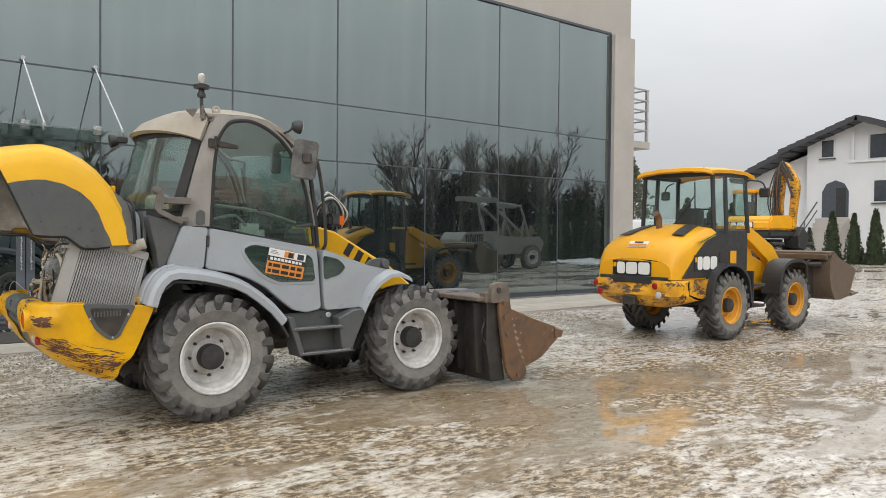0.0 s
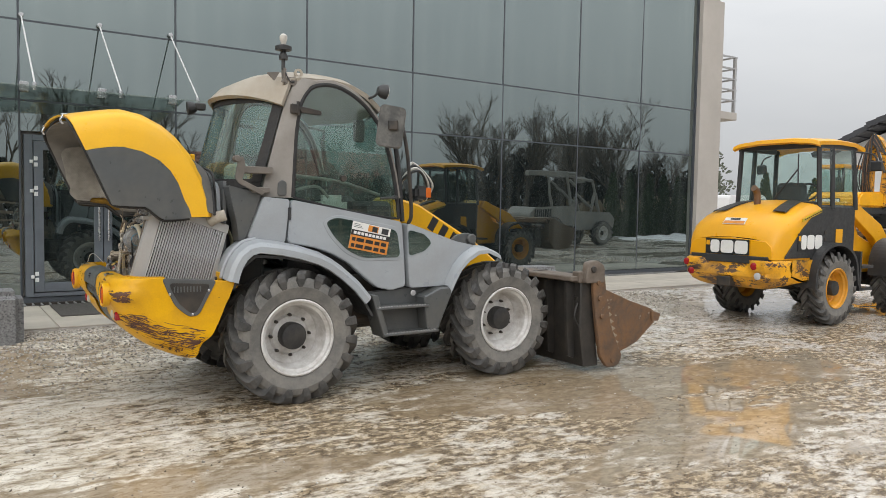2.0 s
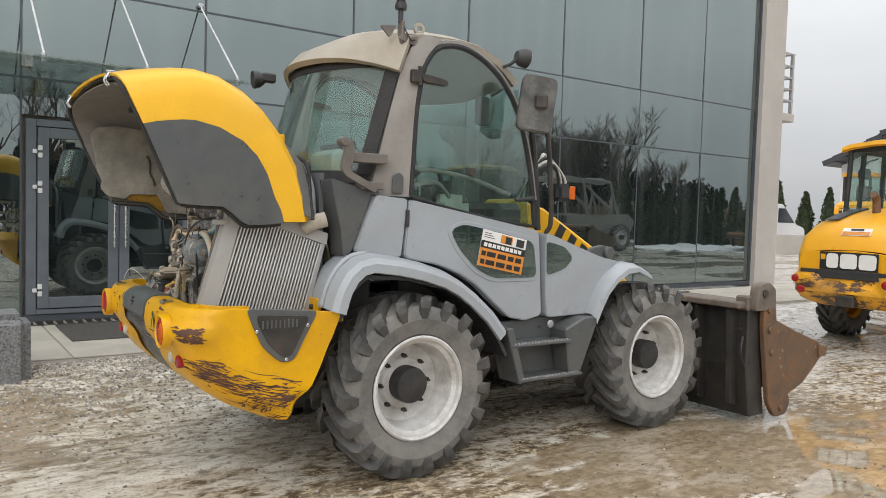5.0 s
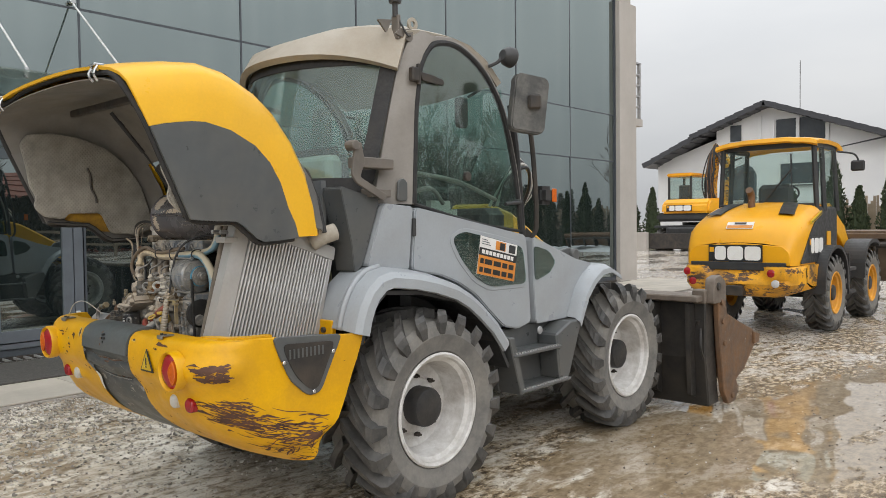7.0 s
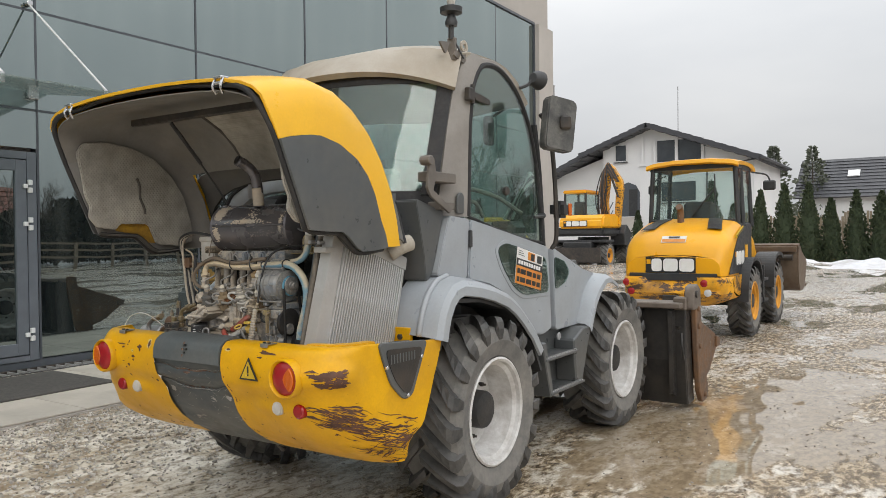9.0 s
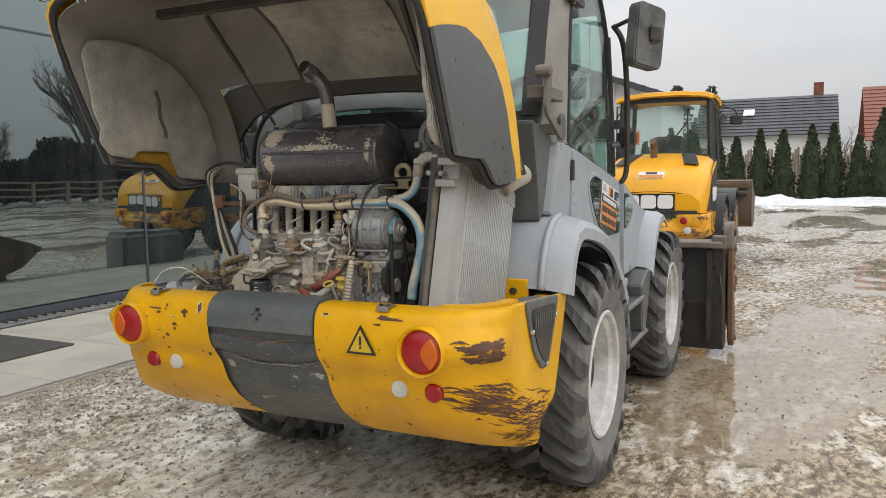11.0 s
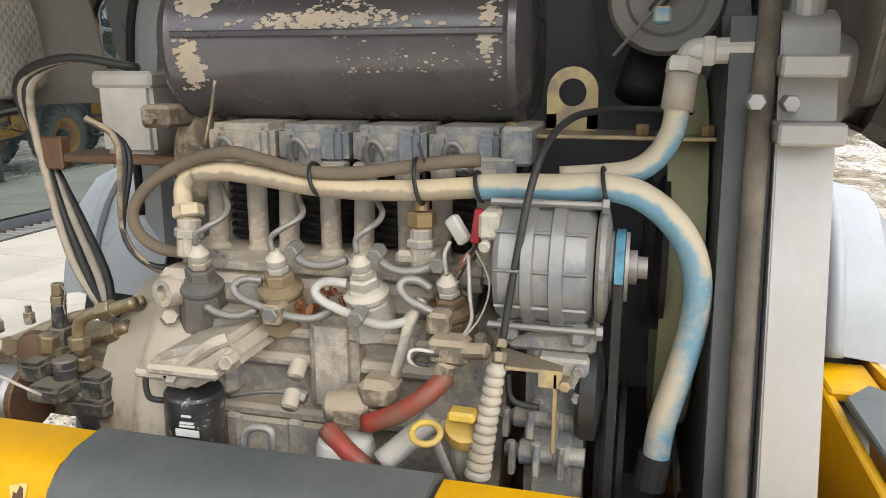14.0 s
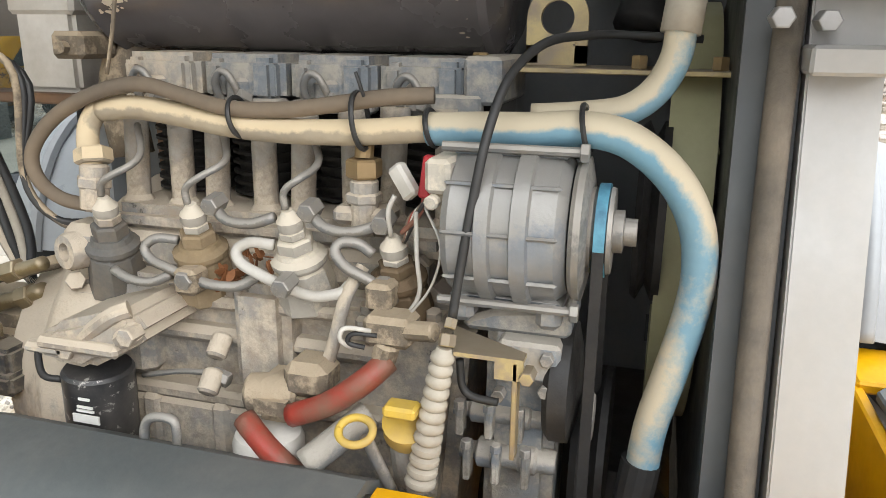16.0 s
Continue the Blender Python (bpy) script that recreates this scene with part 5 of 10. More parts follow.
    part("roof_post", sd(tube([(3.235, 5.875, 2.08), (3.29, 5.87, 1.75), (3.335, 5.87, 1.32)], 0.02, 8)), BLACK, loader)
    # body side: quarter panel, lower door, front quarter, each a shell with a soft edge
    part("rear_quarter_panel", sd(slab(rounded([(2.155, 1.492), (2.352, 1.478), (2.318, 1.165), (2.20, 1.168), (2.04, 1.195), (2.075, 1.29)], 0.02), 5.818, 5.90, "y", 0.012, 2)), GREY_PAINT, loader, "light grey body panel")
    low_door = part("lower_door", sd(slab(rounded([(2.362, 1.477), (3.30, 1.318), (3.315, 1.18), (3.345, 0.80), (3.21, 0.772), (3.08, 0.80), (2.95, 0.90), (2.832, 1.0), (2.69, 1.075), (2.546, 1.125), (2.335, 1.16)], 0.03), 5.815, 5.88, "y", 0.014, 2)), GREY_PAINT, loader, "light grey lower door panel")
    wout = [(2.63, 1.315), (2.72, 1.35), (2.98, 1.305), (3.25, 1.25), (3.285, 1.035), (2.95, 1.038), (2.82, 1.095), (2.70, 1.205)]
    part("window_rim", sd(slab(rounded([(2.60, 1.318), (2.715, 1.372), (3.0, 1.326), (3.268, 1.275), (3.305, 1.012), (2.94, 1.014), (2.80, 1.075), (2.67, 1.20)], 0.05, 4), 5.811, 5.8155, "y", 0.002)), GREY_PAINT, low_door)
    part("lower_window", sd(slab(rounded(wout, 0.05, 4), 5.8035, 5.8075, "y")), GLASS_CAB, low_door, "small green-tinted window")
    part("window_back", sd(slab(rounded(wout, 0.05, 4), 5.8080, 5.8108, "y")), SHADED_INSIDE, low_door)
    part("door_gap_hinge", sd(box(2.337, 2.357, 5.802, 5.82, 1.33, 1.42, 0.004)), BLACK, low_door)
    part("front_quarter_panel", sd(slab(rounded([(3.345, 1.312), (3.58, 1.235), (3.83, 1.155), (4.02, 1.12), (3.90, 1.03), (3.81, 0.90), (3.755, 0.79), (3.37, 0.785), (3.352, 1.0)], 0.03), 5.80, 5.92, "y", 0.02, 2)), GREY_PAINT, loader, "light grey front body panel")
    fq = [(3.35, 1.255), (3.50, 1.22), (3.575, 1.15), (3.51, 1.085), (3.36, 1.045)]
    part("front_window", sd(slab(rounded(fq, 0.03), 5.790, 5.7955, "y")), GLASS_CAB, loader, "small dark side window")
    part("front_window_back", sd(slab(rounded(fq, 0.03), 5.7960, 5.7998, "y")), SHADED_INSIDE, loader)
    # rear fender: a band over the wheel, with its face turned down
    FEN = [(1.845, 0.915), (1.862, 0.98), (1.885, 1.04), (1.93, 1.11), (2.0, 1.165), (2.09, 1.185), (2.256, 1.165), (2.40, 1.135), (2.554, 1.088), (2.66, 1.035), (2.754, 0.97), (2.88, 0.866), (2.98, 0.752)]
    rows = []
    for i, (x, z) in enumerate(FEN):
        a, b = Vector(FEN[max(i - 1, 0)]), Vector(FEN[min(i + 1, 12)])
        n = Vector(((b - a).y, -(b - a).x)).normalized() * (-1 if (b - a).x < 0 else 1)
        rows.append([(x, 5.97, z + 0.005), (x, 5.86, z + 0.012), (x, 5.77, z + 0.008), (x + n.x * 0.012, 5.705, z + n.y * 0.012), (x + n.x * 0.04, 5.685, z + n.y * 0.04), (x + n.x * 0.085, 5.685, z + n.y * 0.085), (x + n.x * 0.09, 5.70, z + n.y * 0.09)])
    part("rear_fender", sd(sheet(rows, 0.006)), GREY_PAINT, loader, "light grey rear fender", smooth=True)
    part("fender_bead", sd(tube([(x - 0.006, 5.79, z + 0.008) for x, z in FEN[:6]], 0.015, 8, 4)), GREY_PAINT, loader, "rolled bead of the fender", smooth=True)
    part("wheel_arch", sd(strip([(1.90, 0.86), (1.95, 1.0), (2.06, 1.085), (2.30, 1.07), (2.56, 1.01), (2.74, 0.9), (2.9, 0.76), (3.0, 0.6)], 0.02, 5.72, 6.1)), BLACK, loader)
    # dark step unit between the wheels
    part("step_side", sd(slab([(2.985, 0.76), (3.40, 0.785), (3.76, 0.79), (3.60, 0.44), (3.09, 0.415)], 5.86, 5.90, "y", 0.006)), DARK_GREY, loader)
    part("step_post", sd(slab([(2.975, 0.755), (3.03, 0.755), (3.135, 0.43), (3.09, 0.415)], 5.705, 5.86, "y", 0.006)), DARK_GREY, loader)
    part("step_front", sd(slab([(3.46, 0.72), (3.62, 0.785), (3.755, 0.785), (3.60, 0.44), (3.50, 0.44)], 5.715, 5.86, "y", 0.01)), DARK_GREY, loader)
    for x0, x1, z in ((3.02, 3.50, 0.655), (3.09, 3.60, 0.445)):
        tread = part("step", sd(box(x0, x1, 5.70, 5.86, z - 0.018, z, 0.004)), DARK_GREY, loader, "dark steel step with a toothed edge")
        part("toothed_edge", sd(join(*[box(x0 + 0.02 + i * 0.026, x0 + 0.033 + i * 0.026, 5.702, 5.716, z, z + 0.008) for i in range(int((x1 - x0 - 0.03) / 0.026))])), ALUMINIUM, tread)
    part("step_badge", sd(cyl((3.40, 5.80, 0.745), (3.40, 5.788, 0.745), 0.024, 16, 0.003)), ALUMINIUM, loader)
    # front fender over the wheel
    FF = [(3.70, 0.79), (3.745, 0.88), (3.80, 0.97), (3.88, 1.045), (3.98, 1.10), (4.08, 1.108), (4.17, 1.075), (4.215, 1.055)]
    rows = [[(x, 5.98, z), (x, 5.84, z + 0.012), (x, 5.74, z + 0.004), (x + 0.004, 5.70, z - 0.02), (x + 0.012, 5.695, z - 0.05)] for x, z in FF]
    part("front_fender", sd(sheet(rows, 0.008)), GREY_PAINT, loader, "light grey front fender", smooth=True)
    part("arm_bracket", sd(join(slab(rounded([(3.90, 1.12), (4.20, 1.10), (4.17, 1.19), (4.10, 1.22), (3.98, 1.2)], 0.03), 6.02, 6.06, "y", 0.006), cyl((4.13, 5.99, 1.165), (4.13, 6.10, 1.165), 0.045, 18, 0.006))), DARK_GREY, loader)

# rear window bowed between the pillars, with its dark border
def rear_pane(s0, s1, z0, z1, push, n=14):
    return [[(rear_x(s, z) - push, YC + 0.64 * s, z) for s in np.linspace(s0, s1, n)] for z in np.linspace(z0, z1, 6)]


rw = part("rear_window", sheet(rear_pane(-0.93, 0.93, 1.60, 2.225, 0.0), 0.005), GLASS_CAB_REAR, loader, "bowed dusty rear window", smooth=True)
rw.visible_shadow = False
for name, a in (("border_top", (-0.99, 0.99, 2.19, 2.245)), ("border_bottom", (-0.99, 0.99, 1.555, 1.62)), ("border_side", (-0.995, -0.90, 1.60, 2.20)), ("border_side", (0.90, 0.995, 1.60, 2.20))):
    part(name, sheet(rear_pane(*a, 0.004), 0.006), RUBBER_SEAL, rw, smooth=True)
part("windscreen", sheet([[(3.245 - 0.09 * s * s + (2.15 - z) * 0.14, YC + 0.66 * s, z) for s in np.linspace(-1, 1, 9)] for z in np.linspace(1.25, 2.16, 5)], 0.005), GLASS_CAB, loader, "green-tinted windscreen").visible_shadow = False
part("cab_floor", box(2.15, 3.35, 5.92, 7.16, 0.86, 0.90), BLACK, loader)
part("cab_rear_wall", sheet([[(rear_x(s, 1.55) + 0.015, YC + 0.62 * s, z) for s in np.linspace(-1, 1, 11)] for z in (0.85, 1.1, 1.3, 1.45, 1.575)], 0.03), DARK_GREY, loader, smooth=True)
part("dashboard", join(box(3.08, 3.30, 5.95, 7.13, 0.9, 1.48, 0.04), box(2.98, 3.12, 6.25, 6.85, 1.25, 1.52, 0.04)), BLACK, loader)
part("side_console", box(2.40, 3.0, 5.93, 6.1, 0.9, 1.38, 0.04), BLACK, loader)
seat = part("driver_seat", join(box(2.35, 2.85, 6.28, 6.80, 1.12, 1.27, 0.05, 2), moved(box(-0.07, 0.07, 6.29, 6.79, 0.0, 0.62, 0.05, 2), pose(2.40, 0, 1.2, 0, -10, 0))), SEAT_GREY, loader, "grey cloth driver's seat", smooth=True)
sw = [(2.93 + 0.10 * math.sin(a) * 0.35, 6.54 + 0.185 * math.cos(a), 1.585 + 0.185 * math.sin(a) * 0.6) for a in np.linspace(0, 2 * math.pi, 25)]
part("steering_wheel", join(tube(sw, 0.014, 8, 2), tube([(2.93, 6.36, 1.585), (2.93, 6.72, 1.585)], 0.012, 6), tube([(2.93, 6.54, 1.585), (3.08, 6.54, 1.38)], 0.03, 10)), BLACK, loader)
part("grab_rail", join(tube([(2.40, 5.93, 1.66), (2.8, 5.92, 1.62), (3.15, 5.93, 1.53)], 0.014, 8), tube([(2.44, 5.93, 1.55), (2.62, 5.95, 1.58), (2.72, 5.95, 1.50)], 0.012, 8)), CAB_GREY, loader)
part("console_cover", join(box(2.66, 2.92, 5.98, 6.12, 1.35, 1.52, 0.05, 2)), PALE_PLASTIC, loader)
part("interior_mirror", join(slab(rounded([(3.0, 1.95), (3.10, 1.95), (3.10, 2.13), (3.0, 2.13)], 0.03), 6.08, 6.11, "y", 0.008), tube([(3.12, 6.1, 2.14), (3.2, 6.05, 2.2)], 0.010, 6)), BLACK, loader)
part("wiper_motor", join(cyl((2.06, 6.2, 1.66), (2.10, 6.2, 1.66), 0.05, 18, 0.008), box(2.05, 2.16, 6.10, 6.42, 1.56, 1.74, 0.03)), PALE_PLASTIC, loader, smooth=True)

# things on the cab
BRACKET_STEEL = paint("brown_bracket_steel", (0.13, 0.115, 0.10), (0.17, 0.155, 0.14), 0.55, 0.2, scale=8, dirt=(0.25, 0.21, 0.17), dirt_amount=0.4, bump=0.15)
part("hood_prop_bracket", join(slab(rounded([(1.965, 1.76), (2.0, 1.77), (2.02, 1.68), (1.99, 1.61), (2.16, 1.53), (2.14, 1.50), (1.97, 1.58), (1.94, 1.62)], 0.01), 5.80, 5.815, "y", 0.002), box(2.0, 2.22, 5.815, 5.90, 1.655, 1.705, 0.004), cyl((1.955, 5.785, 1.752), (1.955, 5.845, 1.752), 0.024, 12, 0.004), box(2.07, 2.2, 5.815, 5.89, 1.52, 1.56, 0.004)), BRACKET_STEEL, loader, "bent brown steel hood bracket")
part("pillar_cover", slab(rounded([(1.905, 1.57), (2.15, 1.51), (2.07, 1.28), (2.03, 1.19), (1.985, 1.165), (1.97, 1.3)], 0.02), 5.845, 5.98, "y", 0.012, 2), DARK_GREY, loader, "dark grey lower pillar cover")
part("pillar_cover", mirrored(slab(rounded([(1.905, 1.57), (2.15, 1.51), (2.07, 1.28), (2.03, 1.19), (1.985, 1.165), (1.97, 1.3)], 0.02), 5.845, 5.98, "y", 0.012, 2), YC), DARK_GREY, loader)
part("roof_bracket", join(slab(rounded([(2.20, 2.385), (2.30, 2.40), (2.26, 2.33)], 0.01), 5.895, 5.905, "y"), box(2.325, 2.345, 5.88, 5.93, 2.31, 2.43, 0.003), slab(rounded([(2.30, 2.33), (2.42, 2.30), (2.42, 2.37), (2.33, 2.36)], 0.01), 5.872, 5.884, "y")), BRACKET_STEEL, loader)
part("lift_lug", lathe([(0.017, -0.006), (0.034, -0.006), (0.034, 0.006), (0.017, 0.006)], (2.445, 5.90, 2.405), (2.445, 6.9, 2.405), 16, closed=True), ROOF_GREY, loader)
beacon = part("beacon", join(cyl((2.33, 5.905, 2.42), (2.33, 5.905, 2.53), 0.014, 10), lathe([(0, 0), (0.03, 0), (0.034, 0.02), (0.022, 0.05), (0.02, 0.06), (0.058, 0.068), (0.06, 0.095), (0.02, 0.11), (0, 0.11)], (2.33, 5.905, 2.49), (2.33, 5.905, 3), 18)), BLACK, loader, "black beacon holder with a white bulb", smooth=True)
part("bulb", lathe([(0.018, 0), (0.022, 0.02), (0.028, 0.04), (0.027, 0.06), (0.015, 0.075), (0, 0.078)], (2.33, 5.905, 2.60), (2.33, 5.905, 3), 14), PALE_PLASTIC, beacon, smooth=True)
part("cable", tube([(2.335, 5.90, 2.43), (2.345, 5.87, 2.37), (2.37, 5.86, 2.33), (2.40, 5.87, 2.335)], 0.005, 6), BLACK, beacon)
for s_ in (0, 1):
    bm = join(lathe([(0, 0), (0.03, 0.0), (0.052, 0.03), (0.058, 0.07), (0.055, 0.075), (0, 0.07)], (3.05, 5.79, 2.33), (3.2, 5.76, 2.31), 18), tube([(3.01, 5.86, 2.27), (3.04, 5.82, 2.29), (3.06, 5.80, 2.32)], 0.010, 6))
    lamp = part("work_lamp", mirrored(bm, YC) if s_ else bm, BLACK, loader, "black round work lamp", smooth=True)
    bm = lathe([(0, -0.012), (0.03, -0.009), (0.052, 0.0), (0.052, 0.01), (0, 0.01)], Vector((3.05, 5.79, 2.33)) + Vector((0.15, -0.03, -0.02)).normalized() * 0.078, (2, 6.0, 2.47), 18)
    part("lens", mirrored(bm, YC) if s_ else bm, PALE_PLASTIC, lamp, "pale lamp lens", smooth=True)
part("work_lamp", moved(join(lathe([(0, 0), (0.03, 0.0), (0.052, 0.03), (0.058, 0.07), (0.055, 0.075), (0, 0.07)], (2.05, 7.12, 2.24), (1.9, 7.14, 2.22), 18), box(2.03, 2.12, 7.08, 7.14, 2.22, 2.28, 0.01)), Matrix.Identity(4)), BLACK, loader, "black round rear work lamp", smooth=True)


MIRROR_SHELL = paint("dusty_black_mirror_shell", (0.055, 0.055, 0.053), (0.10, 0.098, 0.092), 0.6, scale=14, dirt=(0.22, 0.21, 0.19), dirt_amount=0.5, bump=0.15, chips=(0.3, 0.29, 0.27), chip_level=0.68, chip_scale=24)


def mirror_arm(sd):
    rod = tube([(3.27, 5.84, 2.14), (3.22, 5.72, 2.17), (3.18, 5.66, 2.17), (3.17, 5.645, 2.1), (3.175, 5.645, 1.98)], 0.012, 8)
    rail = tube([(3.275, 5.85, 2.15), (3.29, 5.80, 2.05), (3.33, 5.785, 1.80), (3.37, 5.79, 1.40), (3.36, 5.82, 1.30)], 0.015, 8)
    head = moved(slab(rounded([(-0.10, -0.155), (0.10, -0.165), (0.11, 0.145), (-0.09, 0.16)], 0.035, 3), -0.045, 0.03, "y", 0.015, 2), pose(3.09, 5.655, 2.045, 0, 5, -32))
    arm = part("mirror_arm", sd(join(rod, rail)), STEEL_DARK, loader)
    m_ = part("mirror", sd(head), MIRROR_SHELL, arm, "dusty black wing mirror", smooth=True)
    part("mirror_clamp", sd(join(moved(box(-0.015, 0.06, -0.075, -0.044, -0.035, 0.045, 0.01), pose(3.09, 5.655, 2.045, 0, 0, -32)), tube([(3.175, 5.645, 2.12), (3.165, 5.60, 2.11), (3.155, 5.585, 2.04), (3.165, 5.60, 1.97)], 0.010, 8))), STEEL_DARK, arm, "dark steel mirror clamp")
    bl = part("indicator", sd(box(3.40, 3.53, 5.76, 5.86, 1.50, 1.61, 0.025, 2)), BLACK, arm, "black indicator lamp with an orange lens")
    part("lens", sd(box(3.485, 3.533, 5.753, 5.760, 1.515, 1.595, 0.004)), AMBER_LENS, bl)


mirror_arm(lambda bm: bm)
mirror_arm(lambda bm: mirrored(bm, YC))

# sticker on the lower door window: white field with print, orange field; plain bars for the writing
sm = Matrix.Translation((3.005, 5.8020, 1.19)) @ pose(0, 0, 0, 0, 11, 0)


def stick(name, u0, u1, v0, v1, off, mat, parent):
    bm = slab([(u0, v0), (u1, v0), (u1, v1), (u0, v1)], -off, -off + 0.001, "y")
    return part(name, moved(bm, sm), mat, parent)


sticker = part("door_sticker", moved(slab([(-0.17, -0.105), (0.17, -0.105), (0.17, 0.105), (-0.17, 0.105)], -0.001, 0.001, "y"), sm), STICKER_WHITE, loader, "white and orange hire sticker with plain printed bars")
stick("orange_field", -0.17, 0.17, -0.105, 0.0, 0.003, STICKER_ORANGE, sticker)
stick("black_band", -0.17, 0.17, 0.0, 0.042, 0.0032, STICKER_BLACK, sticker)
for k in range(9):
    stick("printed_bar", -0.15 + k * 0.033, -0.125 + k * 0.033, 0.010, 0.032, 0.005, STICKER_WHITE, sticker)
for row in (-0.03, -0.078):
    for a, b in ((-0.155, -0.125), (-0.115, -0.05), (-0.035, 0.03), (0.045, 0.09), (0.105, 0.15)):
        stick("printed_bar", a, b, row - 0.014, row + 0.014, 0.005, STICKER_BLACK, sticker)
stick("printed_block", -0.03, 0.06, 0.05, 0.098, 0.003, STICKER_ORANGE, sticker)
stick("printed_block", 0.005, 0.05, 0.052, 0.092, 0.005, STICKER_BLACK, sticker)
stick("printed_block", 0.09, 0.15, 0.05, 0.095, 0.005, BLACK, sticker)
for k in range(3):
    stick("printed_line", -0.155, -0.075 - 0.015 * k, 0.062 + 0.012 * k, 0.066 + 0.012 * k, 0.003, FRAME_GREY, sticker)

# boom, hoses, hitch and bucket
boom = part("boom", join(slab([(3.40, 1.30), (3.385, 1.46), (3.44, 1.52), (3.56, 1.50), (3.72, 1.46), (4.35, 1.12), (4.75, 0.82), (4.95, 0.55), (4.85, 0.42), (4.62, 0.52), (4.2, 0.92), (3.6, 1.28)], 6.22, 6.52, "y", 0.02)), YELLOW, loader, "yellow telescopic boom")
for k in range(4):
    part("printed_block", moved(box(-0.035, 0.035, -0.002, 0.001, -0.06, 0.06), pose(3.86 + k * 0.11, 6.2185, 1.29 - k * 0.068, 0, 32, 0)), STICKER_BLACK, boom)
for k in range(4):
    part("hydraulic_hose", tube([(3.45, 6.12 + 0.03 * k, 1.50), (3.44 + 0.02 * k, 6.06, 1.66 + 0.03 * k), (3.56, 6.0 + 0.02 * k, 1.74 + 0.02 * k), (3.68 + 0.02 * k, 6.06, 1.64), (3.74, 6.16, 1.5)], 0.011, 8), PALE_PLASTIC if k % 2 else BLACK, loader)
part("lift_cylinder", join(cyl((3.55, 6.62, 0.95), (4.15, 6.62, 0.95), 0.05, 14, 0.01), cyl((4.15, 6.62, 0.95), (4.6, 6.6, 0.80), 0.025, 12)), STEEL_DARK, loader)
hitch = [slab([(4.78, 0.40), (4.86, 0.86), (5.02, 0.87), (5.06, 0.15), (4.94, 0.12)], y, y + 0.05, "y", 0.006) for y in (5.98, 6.86)]
part("hitch_frame", join(*hitch, cyl((4.94, 5.85, 0.82), (4.94, 7.1, 0.82), 0.035, 14), cyl((4.98, 5.85, 0.2), (4.98, 7.1, 0.2), 0.03, 14), box(4.88, 5.02, 6.03, 6.86, 0.4, 0.52, 0.01)), STEEL_DARK, loader, "black quick-hitch frame")
for k in range(3):
    part("hitch_hose", tube([(4.95, 5.92 + 0.05 * k, 0.72), (4.85, 5.84 + 0.04 * k, 0.60), (4.92, 5.82, 0.42 + 0.04 * k), (5.02, 5.86, 0.33)], 0.010, 8), BLACK, loader)


def bucket(name, label, y0, y1, m, rust, back, teeth=0):
    """A four-in-one shovel: back shell, side plates, cutting edge."""
    b = thing(name, 0, 0, 0, label, "bucket")
    prof = [(0.10, 0.80), (0.0, 0.66), (-0.03, 0.45), (0.0, 0.24), (0.10, 0.08), (0.30, 0.02), (0.85, 0.035)]
    pts = spline([(x, 0, z) for x, z in prof], 4)
    part("shell", sheet([[(p.x, y, p.z) for y in np.linspace(y0, y1, 5)] for p in pts], 0.02), rust, b, smooth=True)
    out = [(0.12, 0.82), (-0.02, 0.66), (-0.05, 0.45), (-0.02, 0.22), (0.10, 0.04), (0.30, 0.0), (0.62, 0.02), (0.90, 0.40), (0.80, 0.48), (0.35, 0.66)]
    for y in (y0 - 0.02, y1):
        part("side_plate", slab(out, y, y + 0.02, "y", 0.004), rust, b)
    part("top_beam", join(box(-0.05, 0.12, y0 - 0.02, y1 + 0.02, 0.76, 0.82, 0.008), box(-0.10, -0.04, y0, y1, 0.70, 0.79, 0.008)), rust, b)
    part("cutting_edge", slab([(0.72, 0.0), (0.98, 0.015), (0.98, 0.03), (0.72, 0.05)], y0 - 0.02, y1 + 0.02, "y", 0.003), rust, b)
    part("back_frame", join(*[slab([(-0.05, 0.72), (-0.22, 0.66), (-0.24, 0.20), (-0.05, 0.10)], y, y + 0.04, "y", 0.004) for y in np.linspace(y0 + 0.25, y1 - 0.3, 4)], cyl((-0.16, y0 + 0.05, 0.62), (-0.16, y1 - 0.05, 0.62), 0.05, 12)), back, b)
    for k in range(teeth):
        y = y0 + (y1 - y0) * (k + 0.5) / teeth
        part("tooth", slab([(0.9, 0.0), (1.10, 0.012), (0.98, 0.06), (0.9, 0.05)], y - 0.035, y + 0.035, "y", 0.004), rust, b)
    b.matrix_basis = m
    return b


BUCKET_BLACK = paint("worn_black_bucket_steel", (0.017, 0.017, 0.017), (0.032, 0.029, 0.026), 0.42, scale=6, dirt=(0.085, 0.07, 0.055), dirt_amount=0.35, bump=0.25, chips=(0.14, 0.10, 0.07), chip_level=0.68, chip_scale=12)
TAN_STEEL = paint("weathered_tan_steel", (0.21, 0.175, 0.145), (0.14, 0.115, 0.095), 0.6, 0.2, scale=9, dirt=(0.10, 0.075, 0.055), dirt_amount=0.5, bump=0.3)
TOOTH_STEEL = paint("worn_tooth_steel", (0.40, 0.33, 0.25), (0.26, 0.20, 0.14), 0.6, 0.2, scale=12, bump=0.3)
front_bucket = thing("loader_bucket", 5.22, 6.55, 0, "rusty four-in-one bucket resting on the wet ground", "bucket")
BY0, BY1 = 5.375, 7.705
